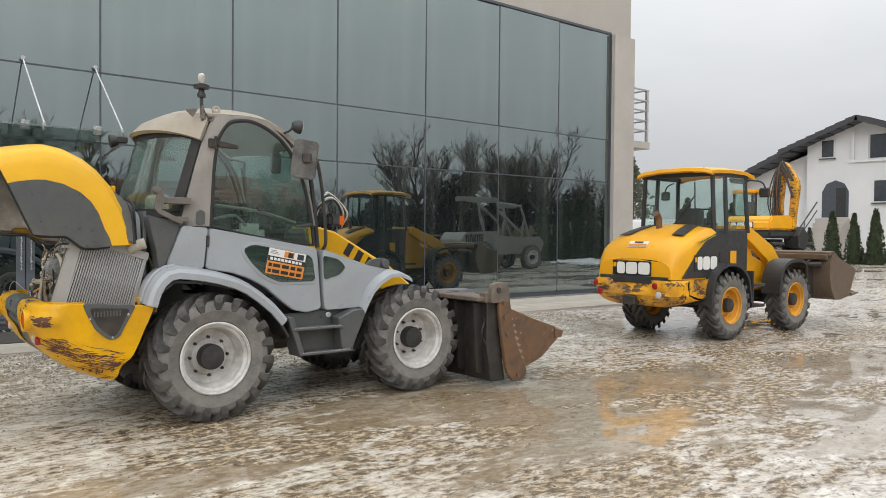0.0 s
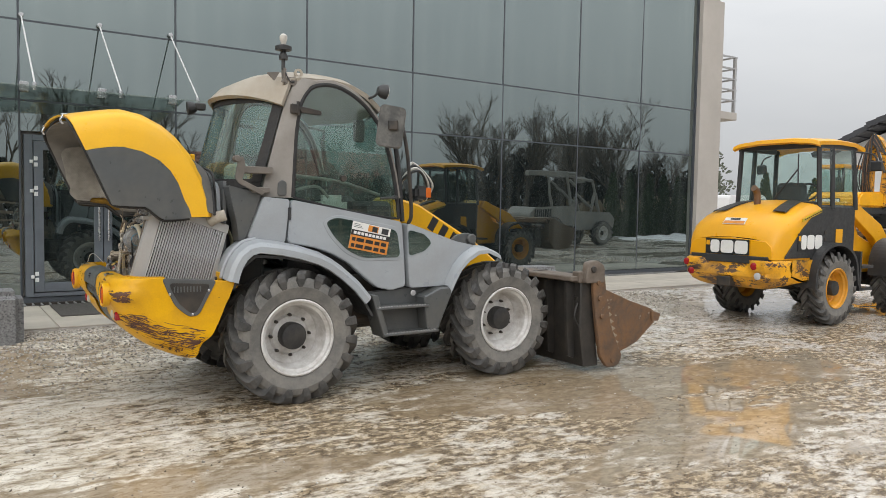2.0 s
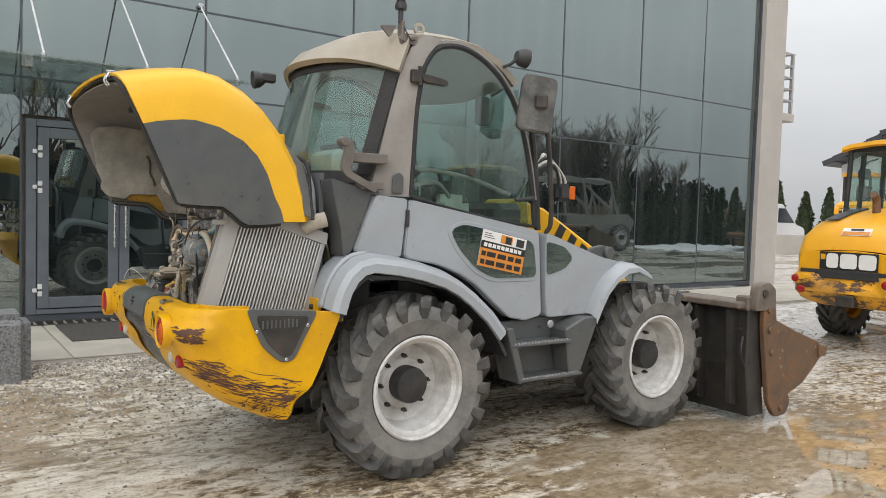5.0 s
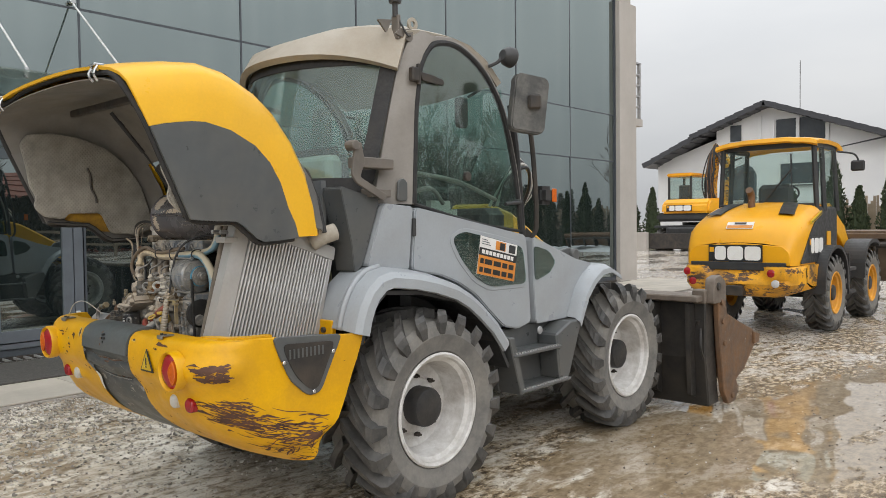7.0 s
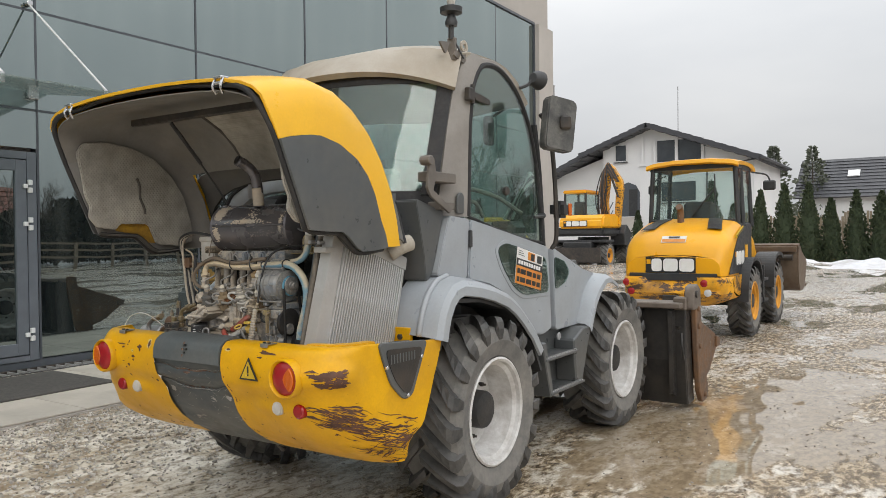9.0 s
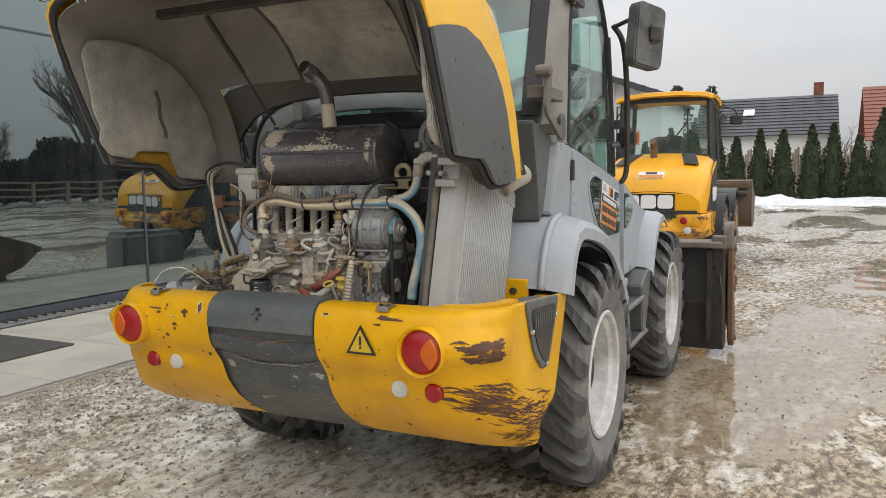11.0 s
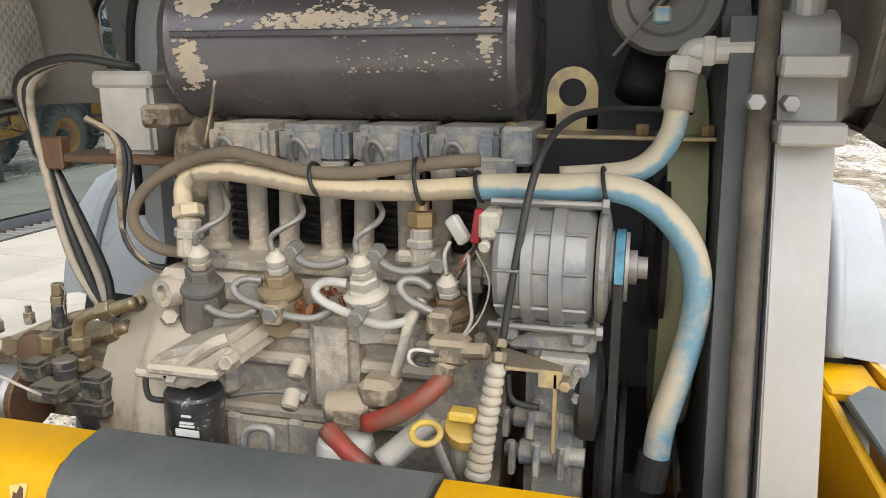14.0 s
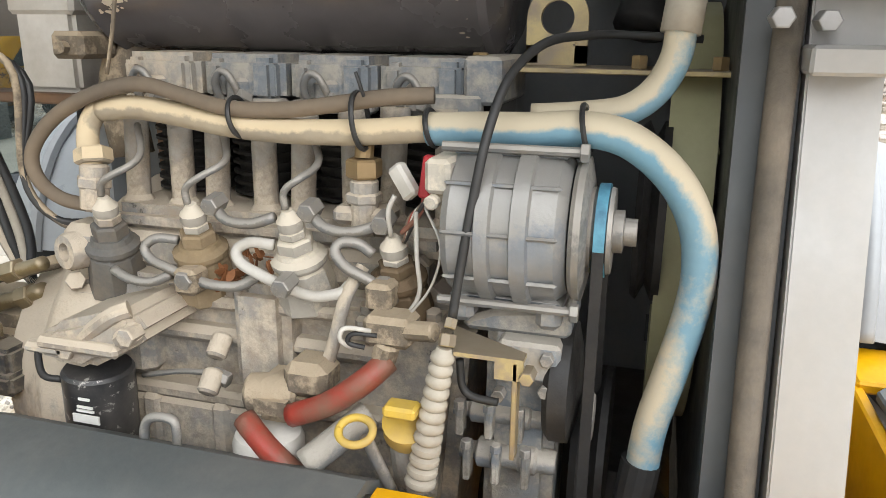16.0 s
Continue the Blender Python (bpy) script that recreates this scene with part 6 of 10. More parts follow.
part("arm_plate", slab(rounded([(4.98, 0.885), (5.12, 0.875), (5.15, 0.70), (5.22, 0.40), (5.37, 0.12), (5.32, 0.035), (5.18, 0.03), (5.09, 0.14), (5.02, 0.50), (4.99, 0.70)], 0.03), BY0 - 0.03, BY0 + 0.01, "y", 0.006), RUST, front_bucket, "thick rusty side arm")
part("arm_plate", slab(rounded([(4.98, 0.885), (5.12, 0.875), (5.15, 0.70), (5.22, 0.40), (5.37, 0.12), (5.32, 0.035), (5.18, 0.03), (5.09, 0.14), (5.02, 0.50), (4.99, 0.70)], 0.03), BY1 - 0.01, BY1 + 0.03, "y", 0.006), RUST, front_bucket)
for y in (BY0 + 0.02, BY1 - 0.04):
    part("jaw_plate", slab([(5.16, 0.74), (5.48, 0.62), (5.8, 0.52), (5.9, 0.46), (5.84, 0.38), (5.62, 0.22), (5.37, 0.14), (5.22, 0.30)], y, y + 0.02, "y", 0.004), RUST, front_bucket, "rusty bucket cheek")
jaw = spline([(5.16, 0, 0.75), (5.24, 0, 0.55), (5.28, 0, 0.34), (5.37, 0, 0.18), (5.57, 0, 0.20), (5.85, 0, 0.42)], 4)
part("jaw_shell", sheet([[(p.x, y, p.z) for y in np.linspace(BY0 + 0.03, BY1 - 0.03, 5)] for p in jaw], 0.018), RUST, front_bucket, smooth=True)
part("jaw_edge", slab([(5.79, 0.50), (5.92, 0.47), (5.89, 0.40), (5.8, 0.40)], BY0, BY1, "y", 0.006), RUST, front_bucket)
part("back_plate", join(slab([(4.88, 0.84), (5.02, 0.80), (5.06, 0.40), (5.12, 0.05), (4.94, 0.05), (4.88, 0.4)], BY0 + 0.02, BY1 - 0.02, "y", 0.01)), BUCKET_BLACK, front_bucket, "black bucket back")
part("top_beam", join(box(4.77, 5.04, BY0 + 0.03, BY1 - 0.03, 0.815, 0.86, 0.008), box(4.85, 4.95, BY0 + 0.01, BY0 + 0.11, 0.80, 0.90, 0.01)), TAN_STEEL, front_bucket)
for k in range(9):
    part("back_rib", slab([(4.78, 0.80), (4.88, 0.80), (4.9, 0.12), (4.82, 0.15)], BY0 + 0.1 + k * 0.26, BY0 + 0.13 + k * 0.26, "y"), BUCKET_BLACK, front_bucket)
part("cylinder", join(cyl((4.89, BY0 + 0.08, 0.68), (5.12, BY0 + 0.08, 0.16), 0.025, 10), tube([(4.87, BY0 + 0.05, 0.62), (4.82, BY0 + 0.03, 0.5), (4.92, BY0 + 0.04, 0.36), (4.96, BY0 + 0.04, 0.25)], 0.008, 6)), BUCKET_BLACK, front_bucket)
for x, z in ((5.04, 0.80), (5.06, 0.66), (5.09, 0.50), (5.24, 0.09)):
    part("pin", cyl((x, BY0 - 0.045, z), (x, BY0, z), 0.022, 12, 0.004), RUST, front_bucket)
part("hinge_lug", slab(rounded([(4.88, 0.80), (5.12, 0.80), (5.11, 0.95), (5.02, 1.0), (4.91, 0.98)], 0.025), BY0 - 0.035, BY0 + 0.035, "y", 0.006), TAN_STEEL, front_bucket, "weathered tan hinge lug")
part("hinge_pin", cyl((4.97, BY0 - 0.05, 0.92), (4.97, BY0 + 0.05, 0.92), 0.028, 14, 0.004), BUCKET_BLACK, front_bucket)
for k in range(7):
    z = 0.66 - 0.065 * k
    part("jaw_tooth", slab([(5.165 + 0.025 * k, z), (5.22 + 0.025 * k, z - 0.03), (5.175 + 0.025 * k, z - 0.055)], BY0 + 0.012, BY0 + 0.022, "y"), TOOTH_STEEL, front_bucket, "pale worn tooth")


# ---- engine bay ----
DUSTY = paint("dusty_cast_iron", (0.40, 0.375, 0.335), (0.22, 0.225, 0.23), 0.8, scale=13, dirt=(0.36, 0.26, 0.16), dirt_amount=0.6, bump=0.45, fine=200, settle=(0.55, 0.475, 0.375), chips=(0.12, 0.11, 0.10), chip_level=0.62, chip_scale=15, lump=0.6)
DUSTY_BLUE = paint("dusty_blue_grey_iron", (0.17, 0.195, 0.225), (0.25, 0.27, 0.29), 0.6, scale=12, dirt=(0.30, 0.255, 0.19), dirt_amount=0.5, bump=0.4, fine=180, settle=(0.42, 0.385, 0.33), chips=(0.075, 0.075, 0.075), chip_level=0.66, chip_scale=20, lump=0.5)
DUSTY_DARK = paint("oily_dust", (0.17, 0.14, 0.105), (0.08, 0.07, 0.06), 0.75, scale=18, dirt=(0.25, 0.19, 0.12), dirt_amount=0.5, bump=0.6, fine=150, settle=(0.42, 0.34, 0.24), lump=0.5)
DUSTY_PIPE = paint("dusty_steel_pipe", (0.22, 0.225, 0.23), (0.155, 0.16, 0.165), 0.5, 0.3, scale=30, dirt=(0.30, 0.25, 0.18), dirt_amount=0.5, bump=0.25, settle=(0.36, 0.34, 0.31))
ALT = paint("alternator_aluminium", (0.20, 0.225, 0.26), (0.285, 0.31, 0.34), 0.40, 0.35, scale=14, dirt=(0.25, 0.22, 0.18), dirt_amount=0.4, bump=0.2, settle=(0.33, 0.32, 0.30), lump=0.3)
BLUE_HOSE = paint("dusty_blue_hose", (0.14, 0.30, 0.41), (0.22, 0.35, 0.42), 0.55, scale=5, bump=0.12, settle=(0.58, 0.49, 0.34))
CREAM_HOSE = paint("dust_coated_hose", (0.40, 0.34, 0.25), (0.34, 0.28, 0.20), 0.85, scale=12, dirt=(0.22, 0.21, 0.19), dirt_amount=0.4, bump=0.2, settle=(0.66, 0.54, 0.36))
BROWN_HOSE = paint("dusty_brown_loom", (0.20, 0.155, 0.11), (0.14, 0.115, 0.09), 0.85, scale=12, bump=0.25)
RED_HOSE = paint("dusty_red_hose", (0.34, 0.040, 0.024), (0.22, 0.055, 0.038), 0.5, scale=16, dirt=(0.20, 0.12, 0.08), dirt_amount=1.0, bump=0.25)
MUFFLER = paint("burnt_muffler_paint", (0.115, 0.110, 0.118), (0.18, 0.170, 0.178), 0.24, 0.4, scale=3, dirt=(0.14, 0.11, 0.10), dirt_amount=0.2, bump=0.05, fine=60, chips=(0.60, 0.54, 0.46), chip_level=0.69, chip_scale=9, chip_stretch=(1, 0.8, 1.6))
BRASS = paint("zinc_passivated_steel", (0.52, 0.42, 0.21), (0.42, 0.33, 0.17), 0.42, 0.45, scale=12, dirt=(0.26, 0.20, 0.13), dirt_amount=0.6, settle=(0.30, 0.25, 0.19))
NUT_BRASS = paint("dusty_brass_nut", (0.36, 0.25, 0.12), (0.28, 0.2, 0.11), 0.5, 0.5, scale=18, bump=0.1)
CAP_YELLOW = paint("dusty_yellow_plastic", (0.62, 0.42, 0.06), (0.5, 0.34, 0.08), 0.55, scale=14, dirt=(0.35, 0.27, 0.16), dirt_amount=0.4)
FILTER_BLACK = paint("black_filter_can", (0.022, 0.023, 0.026), (0.04, 0.04, 0.042), 0.4, scale=10, dirt=(0.2, 0.18, 0.16), dirt_amount=0.35, chips=(0.36, 0.35, 0.32), chip_level=0.58, chip_scale=46)
FILTER_WHITE = paint("white_filter_can", (0.60, 0.58, 0.54), (0.5, 0.48, 0.44), 0.5, scale=12, dirt=(0.3, 0.26, 0.2), dirt_amount=0.4)
BOOT = paint("pale_rubber_boot", (0.46, 0.42, 0.35), (0.38, 0.34, 0.28), 0.75, scale=20, dirt=(0.2, 0.17, 0.13), dirt_amount=0.3)
FAN_GREEN = paint("pale_green_fan", (0.42, 0.41, 0.24), (0.36, 0.35, 0.2), 0.6, scale=6, dirt=(0.25, 0.21, 0.14), dirt_amount=0.35)
SHROUD = paint("grey_shroud", (0.075, 0.083, 0.088), (0.055, 0.061, 0.066), 0.5, scale=8, dirt=(0.13, 0.115, 0.10), dirt_amount=0.25)
DUST_SEAL = paint("dust_caked_foam_seal", (0.22, 0.185, 0.145), (0.10, 0.09, 0.078), 0.95, scale=16, dirt=(0.05, 0.047, 0.043), dirt_amount=0.4, bump=0.5, fine=150)
END_TANK = paint("pale_radiator_tank", (0.47, 0.465, 0.455), (0.40, 0.395, 0.385), 0.45, 0.2, scale=5, dirt=(0.42, 0.37, 0.31), dirt_amount=0.3, bump=0.04)
LEAF = paint("dry_brown_leaf", (0.26, 0.10, 0.035), (0.18, 0.075, 0.03), 0.8, scale=30, bump=0.3)
# near-black iron that paints in the shade between the push-rod tubes
GAP_SHADE = paint("gap_shade_iron", (0.016, 0.015, 0.014), (0.035, 0.030, 0.025), 0.8, scale=20, bump=0.4)
PUMP_DARK = paint("dark_dusty_pump", (0.13, 0.128, 0.122), (0.08, 0.079, 0.076), 0.75, scale=20, bump=0.3, dirt=(0.24, 0.20, 0.15), dirt_amount=0.5, lump=0.4)
PUMP_TAN = paint("tan_dusty_pump", (0.27, 0.20, 0.115), (0.19, 0.14, 0.085), 0.85, scale=20, bump=0.35, dirt=(0.36, 0.28, 0.18), dirt_amount=0.5, lump=0.4)
PUMP_PALE = paint("pale_dusty_pump", (0.45, 0.42, 0.365), (0.34, 0.32, 0.285), 0.75, scale=20, bump=0.3, settle=(0.62, 0.56, 0.46), lump=0.4)
PUMP_BROWN = paint("brown_oily_pump", (0.15, 0.10, 0.055), (0.09, 0.065, 0.04), 0.7, scale=20, bump=0.4, dirt=(0.26, 0.19, 0.11), dirt_amount=0.5)
BELT_BLUE = paint("worn_blue_belt_edge", (0.055, 0.17, 0.26), (0.16, 0.45, 0.60), 0.5, scale=30)
DULL_BRASS = paint("oily_brass_pipe", (0.30, 0.235, 0.12), (0.20, 0.155, 0.085), 0.45, 0.4, scale=20, dirt=(0.13, 0.10, 0.07), dirt_amount=0.6, bump=0.2, settle=(0.34, 0.28, 0.19))
BLACK_VALVE = paint("black_valve_plastic", (0.022, 0.025, 0.031), (0.045, 0.047, 0.052), 0.55, scale=16, dirt=(0.17, 0.145, 0.11), dirt_amount=0.4, bump=0.2, settle=(0.22, 0.19, 0.15))
BAY_WALL = paint("dusty_bay_wall", (0.15, 0.165, 0.175), (0.11, 0.122, 0.13), 0.6, scale=6, dirt=(0.22, 0.195, 0.165), dirt_amount=0.4)
RED_PLUG = paint("red_plug", (0.45, 0.03, 0.04), None, 0.45, scale=20)

# hoop paint set paler to make up for weak light in the bay
HOOP_GREY = paint("blue_grey_bay_paint", (0.42, 0.455, 0.48), (0.34, 0.37, 0.395), 0.5, scale=5, dirt=(0.30, 0.27, 0.235), dirt_amount=0.35)
engine = thing("diesel_engine", 1.6, 6.5, 0.74, "dust-covered four-cylinder diesel engine in the open bay", "engine")


def rod(name, pts, r, mat, parent=None, label="", seg=8):
    return part(name, tube(pts, r, seg, 5), mat, parent or engine, label, smooth=True)


# crankcase with its ribs, flanges and bell housing
part("crankcase", join(slab([(6.80, 0.72), (6.30, 0.72), (6.28, 1.05), (6.34, 1.10), (6.45, 1.085), (6.60, 1.085), (6.74, 1.10), (6.80, 1.05)], 1.40, 1.86, "x", 0.02, 2),
                       box(1.385, 1.44, 6.33, 6.74, 1.035, 1.075, 0.012, 2), box(1.38, 1.45, 6.36, 6.72, 1.0, 1.022, 0.008), box(1.375, 1.45, 6.36, 6.73, 0.925, 0.945, 0.006),
                       box(1.365, 1.42, 6.475, 6.545, 0.95, 1.085, 0.012, 2), box(1.37, 1.42, 6.66, 6.72, 0.95, 1.05, 0.012)), DUSTY, engine, "dusty cast crankcase", smooth=True)
part("bell_housing", lathe([(0.20, -0.02), (0.29, -0.02), (0.30, 0.0), (0.30, 0.05), (0.285, 0.075), (0.24, 0.10), (0.20, 0.20), (0, 0.22)], (1.615, 6.73, 0.86), (1.615, 7.5, 0.86), 40), DUSTY, engine, smooth=True)
for a in (100, 118, 136, 154, 172):
    p = (1.615 + 0.275 * math.cos(math.radians(a)), 6.715, 0.86 + 0.275 * math.sin(math.radians(a)))
    part("housing_bolt", hexnut(p, (p[0], p[1] - 0.015, p[2]), 0.010), DUSTY_PIPE, engine)
part("oil_sump", box(1.42, 1.84, 6.32, 6.78, 0.55, 0.72, 0.03), STEEL_DARK, engine)

# cylinders, push-rod tubes and the shelf below them
CY = [6.69, 6.578, 6.465, 6.355]
for y in CY:
    prof = []
    for k in range(9):
        z = k * 0.0125
        prof += [(0.052, z), (0.052, z + 0.004), (0.044, z + 0.0045), (0.044, z + 0.012)]
    part("cylinder", lathe([(0, 0)] + prof + [(0, 0.115)], (1.545, y, 1.155), (1.545, y, 2), 24), GAP_SHADE, engine)
    for dy in (-0.036, 0.03):
        part("push_rod_tube", lathe([(0, 0), (0.019, 0), (0.019, 0.016), (0.0145, 0.022), (0.0145, 0.118), (0.017, 0.122), (0.017, 0.14), (0, 0.14)], (1.455, y + dy, 1.135), (1.462, y + dy * 0.9, 1.275), 14), DUSTY, engine, smooth=True)
part("cylinder_shelf", join(box(1.42, 1.60, 6.31, 6.74, 1.115, 1.150, 0.012, 2), box(1.41, 1.46, 6.33, 6.73, 1.075, 1.12, 0.01)), DUSTY, engine, smooth=True)
# dark sheet added behind the tubes as shade for the gaps
part("bay_shadow_plate", box(1.60, 1.62, 6.30, 6.76, 1.16, 1.34), GAP_SHADE, engine)

# four heads, each with its rocker cover, bosses and return pipe
for i, y in enumerate(CY):
    m = DUSTY if i == 0 else DUSTY_BLUE
    y0, y1 = y - 0.053, y + 0.053
    body = join(box(1.475, 1.66, y0, y1, 1.270, 1.327, 0.010, 2), box(1.468, 1.50, y - 0.045, y - 0.012, 1.273, 1.323, 0.008, 2), box(1.468, 1.50, y + 0.02, y + 0.047, 1.277, 1.321, 0.008, 2),
                cyl((1.48, y + 0.005, 1.267), (1.48, y + 0.005, 1.300), 0.016, 12, 0.004), box(1.47, 1.50, y - 0.05, y + 0.05, 1.263, 1.277, 0.004))
    part("cylinder_head", body, m, engine, "dusty cylinder head", smooth=True)
    part("return_pipe", tube([(1.470, y + 0.025, 1.273), (1.458, y + 0.025, 1.295), (1.455, y + 0.016, 1.307), (1.455, y + 0.006, 1.305), (1.458, y - 0.002, 1.290), (1.462, y - 0.003, 1.280)], 0.0045, 8), DUSTY_PIPE, engine, smooth=True)
    part("pipe_nut", hexnut((1.455, y - 0.004, 1.281), (1.468, y - 0.012, 1.273), 0.010), DUSTY_PIPE, engine)
part("head_bracket", join(box(1.455, 1.60, 6.265, 6.305, 1.280, 1.330, 0.004), box(1.452, 1.47, 6.285, 6.34, 1.265, 1.290, 0.003)), DUSTY_BLUE, engine)

# four injection pumps in a row, with their lines
PUMPS = [((1.405, 6.72, 1.058), (1.375, 6.704, 1.168), PUMP_DARK), ((1.4, 6.592, 1.068), (1.37, 6.586, 1.168), PUMP_TAN), ((1.395, 6.462, 1.073), (1.365, 6.467, 1.171), PUMP_PALE), ((1.395, 6.351, 1.068), (1.37, 6.353, 1.149), PUMP_BROWN)]
for b, t, mat in PUMPS:
    b, t = Vector(b), Vector(t)
    L, u = (t - b).length, (t - b).normalized()
    pump = part("injection_pump", join(cyl(b - u * 0.012, b + u * L * 0.40, 0.036, 8, 0.004, 0.030), lathe([(0, 0), (0.029, 0), (0.031, 0.004), (0.031, 0.009), (0.024, 0.014), (0.022, L * 0.18), (0, L * 0.18)], b + u * L * 0.40, t, 18)), mat, engine, "dusty injection pump")
    part("hexagon", hexnut(b + u * L * 0.56, b + u * L * 0.72, 0.0205), mat, pump)
    part("collar", hexnut(b + u * L * 0.72, b + u * L * 0.82, 0.0150), PUMP_PALE if mat is not PUMP_DARK else DUSTY, pump)
    part("line_nut", lathe([(0, 0), (0.0135, 0), (0.0145, 0.004), (0.0145, 0.011), (0.009, 0.017), (0.006, 0.022), (0, 0.022)], b + u * L * 0.82, t + u, 12), PUMP_PALE, pump, smooth=True)
    part("flange", join(box(b[0] - 0.024, b[0] + 0.03, b[1] - 0.048, b[1] + 0.048, b[2] - 0.022, b[2] - 0.006, 0.005), *[hexnut((b[0] - 0.008, b[1] + q, b[2] - 0.006), (b[0] - 0.010, b[1] + q, b[2] + 0.006), 0.009) for q in (-0.037, 0.037)]), DUSTY, pump)
rod("fuel_line", [(1.375, 6.707, 1.171), (1.372, 6.702, 1.186), (1.375, 6.688, 1.196), (1.39, 6.672, 1.207), (1.41, 6.675, 1.219), (1.45, 6.708, 1.242)], 0.0042, DUSTY_PIPE)
rod("fuel_line", [(1.37, 6.59, 1.168), (1.37, 6.591, 1.188), (1.375, 6.575, 1.201), (1.39, 6.56, 1.211), (1.41, 6.563, 1.219), (1.45, 6.591, 1.238)], 0.0042, DUSTY_PIPE)
rod("fuel_line", [(1.365, 6.47, 1.175), (1.365, 6.47, 1.194), (1.37, 6.455, 1.207), (1.39, 6.448, 1.214), (1.41, 6.451, 1.223), (1.45, 6.476, 1.236)], 0.0042, DUSTY_PIPE)
rod("leak_line", [(1.36, 6.688, 1.089), (1.355, 6.664, 1.082), (1.355, 6.635, 1.081), (1.36, 6.612, 1.091)], 0.0055, DUSTY_PIPE)
rod("leak_line", [(1.375, 6.61, 1.127), (1.37, 6.634, 1.128), (1.365, 6.647, 1.118), (1.36, 6.636, 1.106), (1.355, 6.609, 1.099), (1.355, 6.586, 1.091)], 0.0055, DUSTY_PIPE)
rod("leak_line", [(1.355, 6.586, 1.091), (1.35, 6.552, 1.088), (1.355, 6.525, 1.088), (1.36, 6.505, 1.099)], 0.006, DUSTY_PIPE)
rod("leak_line", [(1.365, 6.485, 1.135), (1.36, 6.51, 1.137), (1.355, 6.524, 1.128), (1.35, 6.516, 1.116), (1.345, 6.488, 1.106), (1.345, 6.463, 1.097), (1.345, 6.432, 1.09), (1.35, 6.404, 1.095), (1.36, 6.398, 1.101)], 0.0062, FILTER_WHITE)
rod("leak_line", [(1.37, 6.375, 1.134), (1.365, 6.389, 1.145), (1.36, 6.405, 1.146), (1.355, 6.41, 1.137), (1.35, 6.397, 1.124), (1.35, 6.373, 1.113), (1.355, 6.359, 1.102)], 0.006, DUSTY_PIPE)
rod("leak_line", [(1.385, 6.566, 1.166), (1.375, 6.547, 1.155), (1.372, 6.516, 1.154), (1.375, 6.488, 1.163)], 0.006, DUSTY_PIPE)
rod("leak_line", [(1.38, 6.448, 1.169), (1.37, 6.429, 1.158), (1.368, 6.4, 1.155), (1.375, 6.368, 1.164)], 0.006, DUSTY_PIPE)
for px in ((1.385, 6.566, 1.168), (1.38, 6.448, 1.171), (1.375, 6.364, 1.166), (1.35, 6.582, 1.092), (1.34, 6.46, 1.1), (1.35, 6.358, 1.102)):
    part("banjo_bolt", hexnut((px[0] - 0.014, px[1], px[2]), (px[0] + 0.012, px[1], px[2] + 0.004), 0.011), DUSTY_PIPE, engine)
for pos in ((1.35, 6.582, 1.091), (1.345, 6.357, 1.1)):
    part("fitting_block", box(pos[0] - 0.012, pos[0] + 0.02, pos[1] - 0.014, pos[1] + 0.014, pos[2] - 0.016, pos[2] + 0.014, 0.005), DUSTY_DARK, engine)
rod("vertical_pipe", [(1.37, 6.386, 1.119), (1.35, 6.397, 1.092), (1.345, 6.406, 1.054), (1.345, 6.419, 1.011), (1.35, 6.431, 0.965)], 0.0075, DUSTY)

# fittings at the left end: elbow, nut, tapped boss
rod("elbow", [(1.41, 6.691, 1.273), (1.405, 6.722, 1.264), (1.4, 6.735, 1.244), (1.39, 6.73, 1.219), (1.385, 6.723, 1.199)], 0.0125, CREAM_HOSE, seg=12)
part("union_nut", hexnut((1.39, 6.724, 1.222), (1.385, 6.72, 1.205), 0.021), CREAM_HOSE, engine)
part("union_body", join(cyl((1.385, 6.72, 1.205), (1.38, 6.722, 1.151), 0.016, 12, 0.003), hexnut((1.384, 6.721, 1.191), (1.383, 6.722, 1.177), 0.020)), DUSTY, engine)
bung = (1.362, 6.757, 1.102)
part("tapped_boss", join(lathe([(0.011, 0.02), (0.011, 0), (0.020, 0), (0.023, 0.006), (0.023, 0.05), (0, 0.05)], bung, (bung[0] + 0.2, bung[1] - 0.06, bung[2] - 0.01), 18), box(1.375, 1.43, bung[1] - 0.05, bung[1] + 0.02, bung[2] - 0.02, bung[2] + 0.03, 0.012)), DUSTY, engine, smooth=True)
part("sensor_plug", hexnut((1.385, 6.767, 1.059), (1.37, 6.753, 1.066), 0.012), DUSTY, engine)
nut = (1.395, 6.393, 1.217)
part("valve_nut", join(hexnut((nut[0], nut[1], nut[2] - 0.009), (nut[0], nut[1], nut[2] + 0.011), 0.019), cyl((nut[0], nut[1], nut[2] + 0.011), (nut[0] + 0.005, nut[1], nut[2] + 0.035), 0.010, 12)), NUT_BRASS, engine, "brass union nut")
part("valve_body", join(cyl((nut[0], nut[1], nut[2] - 0.010), (nut[0], nut[1], nut[2] - 0.07), 0.015, 14, 0.003), hexnut((nut[0], nut[1], nut[2] - 0.024), (nut[0], nut[1], nut[2] - 0.036), 0.019), box(nut[0] - 0.01, nut[0] + 0.03, nut[1] - 0.03, nut[1] + 0.035, nut[2] - 0.06, nut[2] - 0.04, 0.006)), DUSTY, engine)

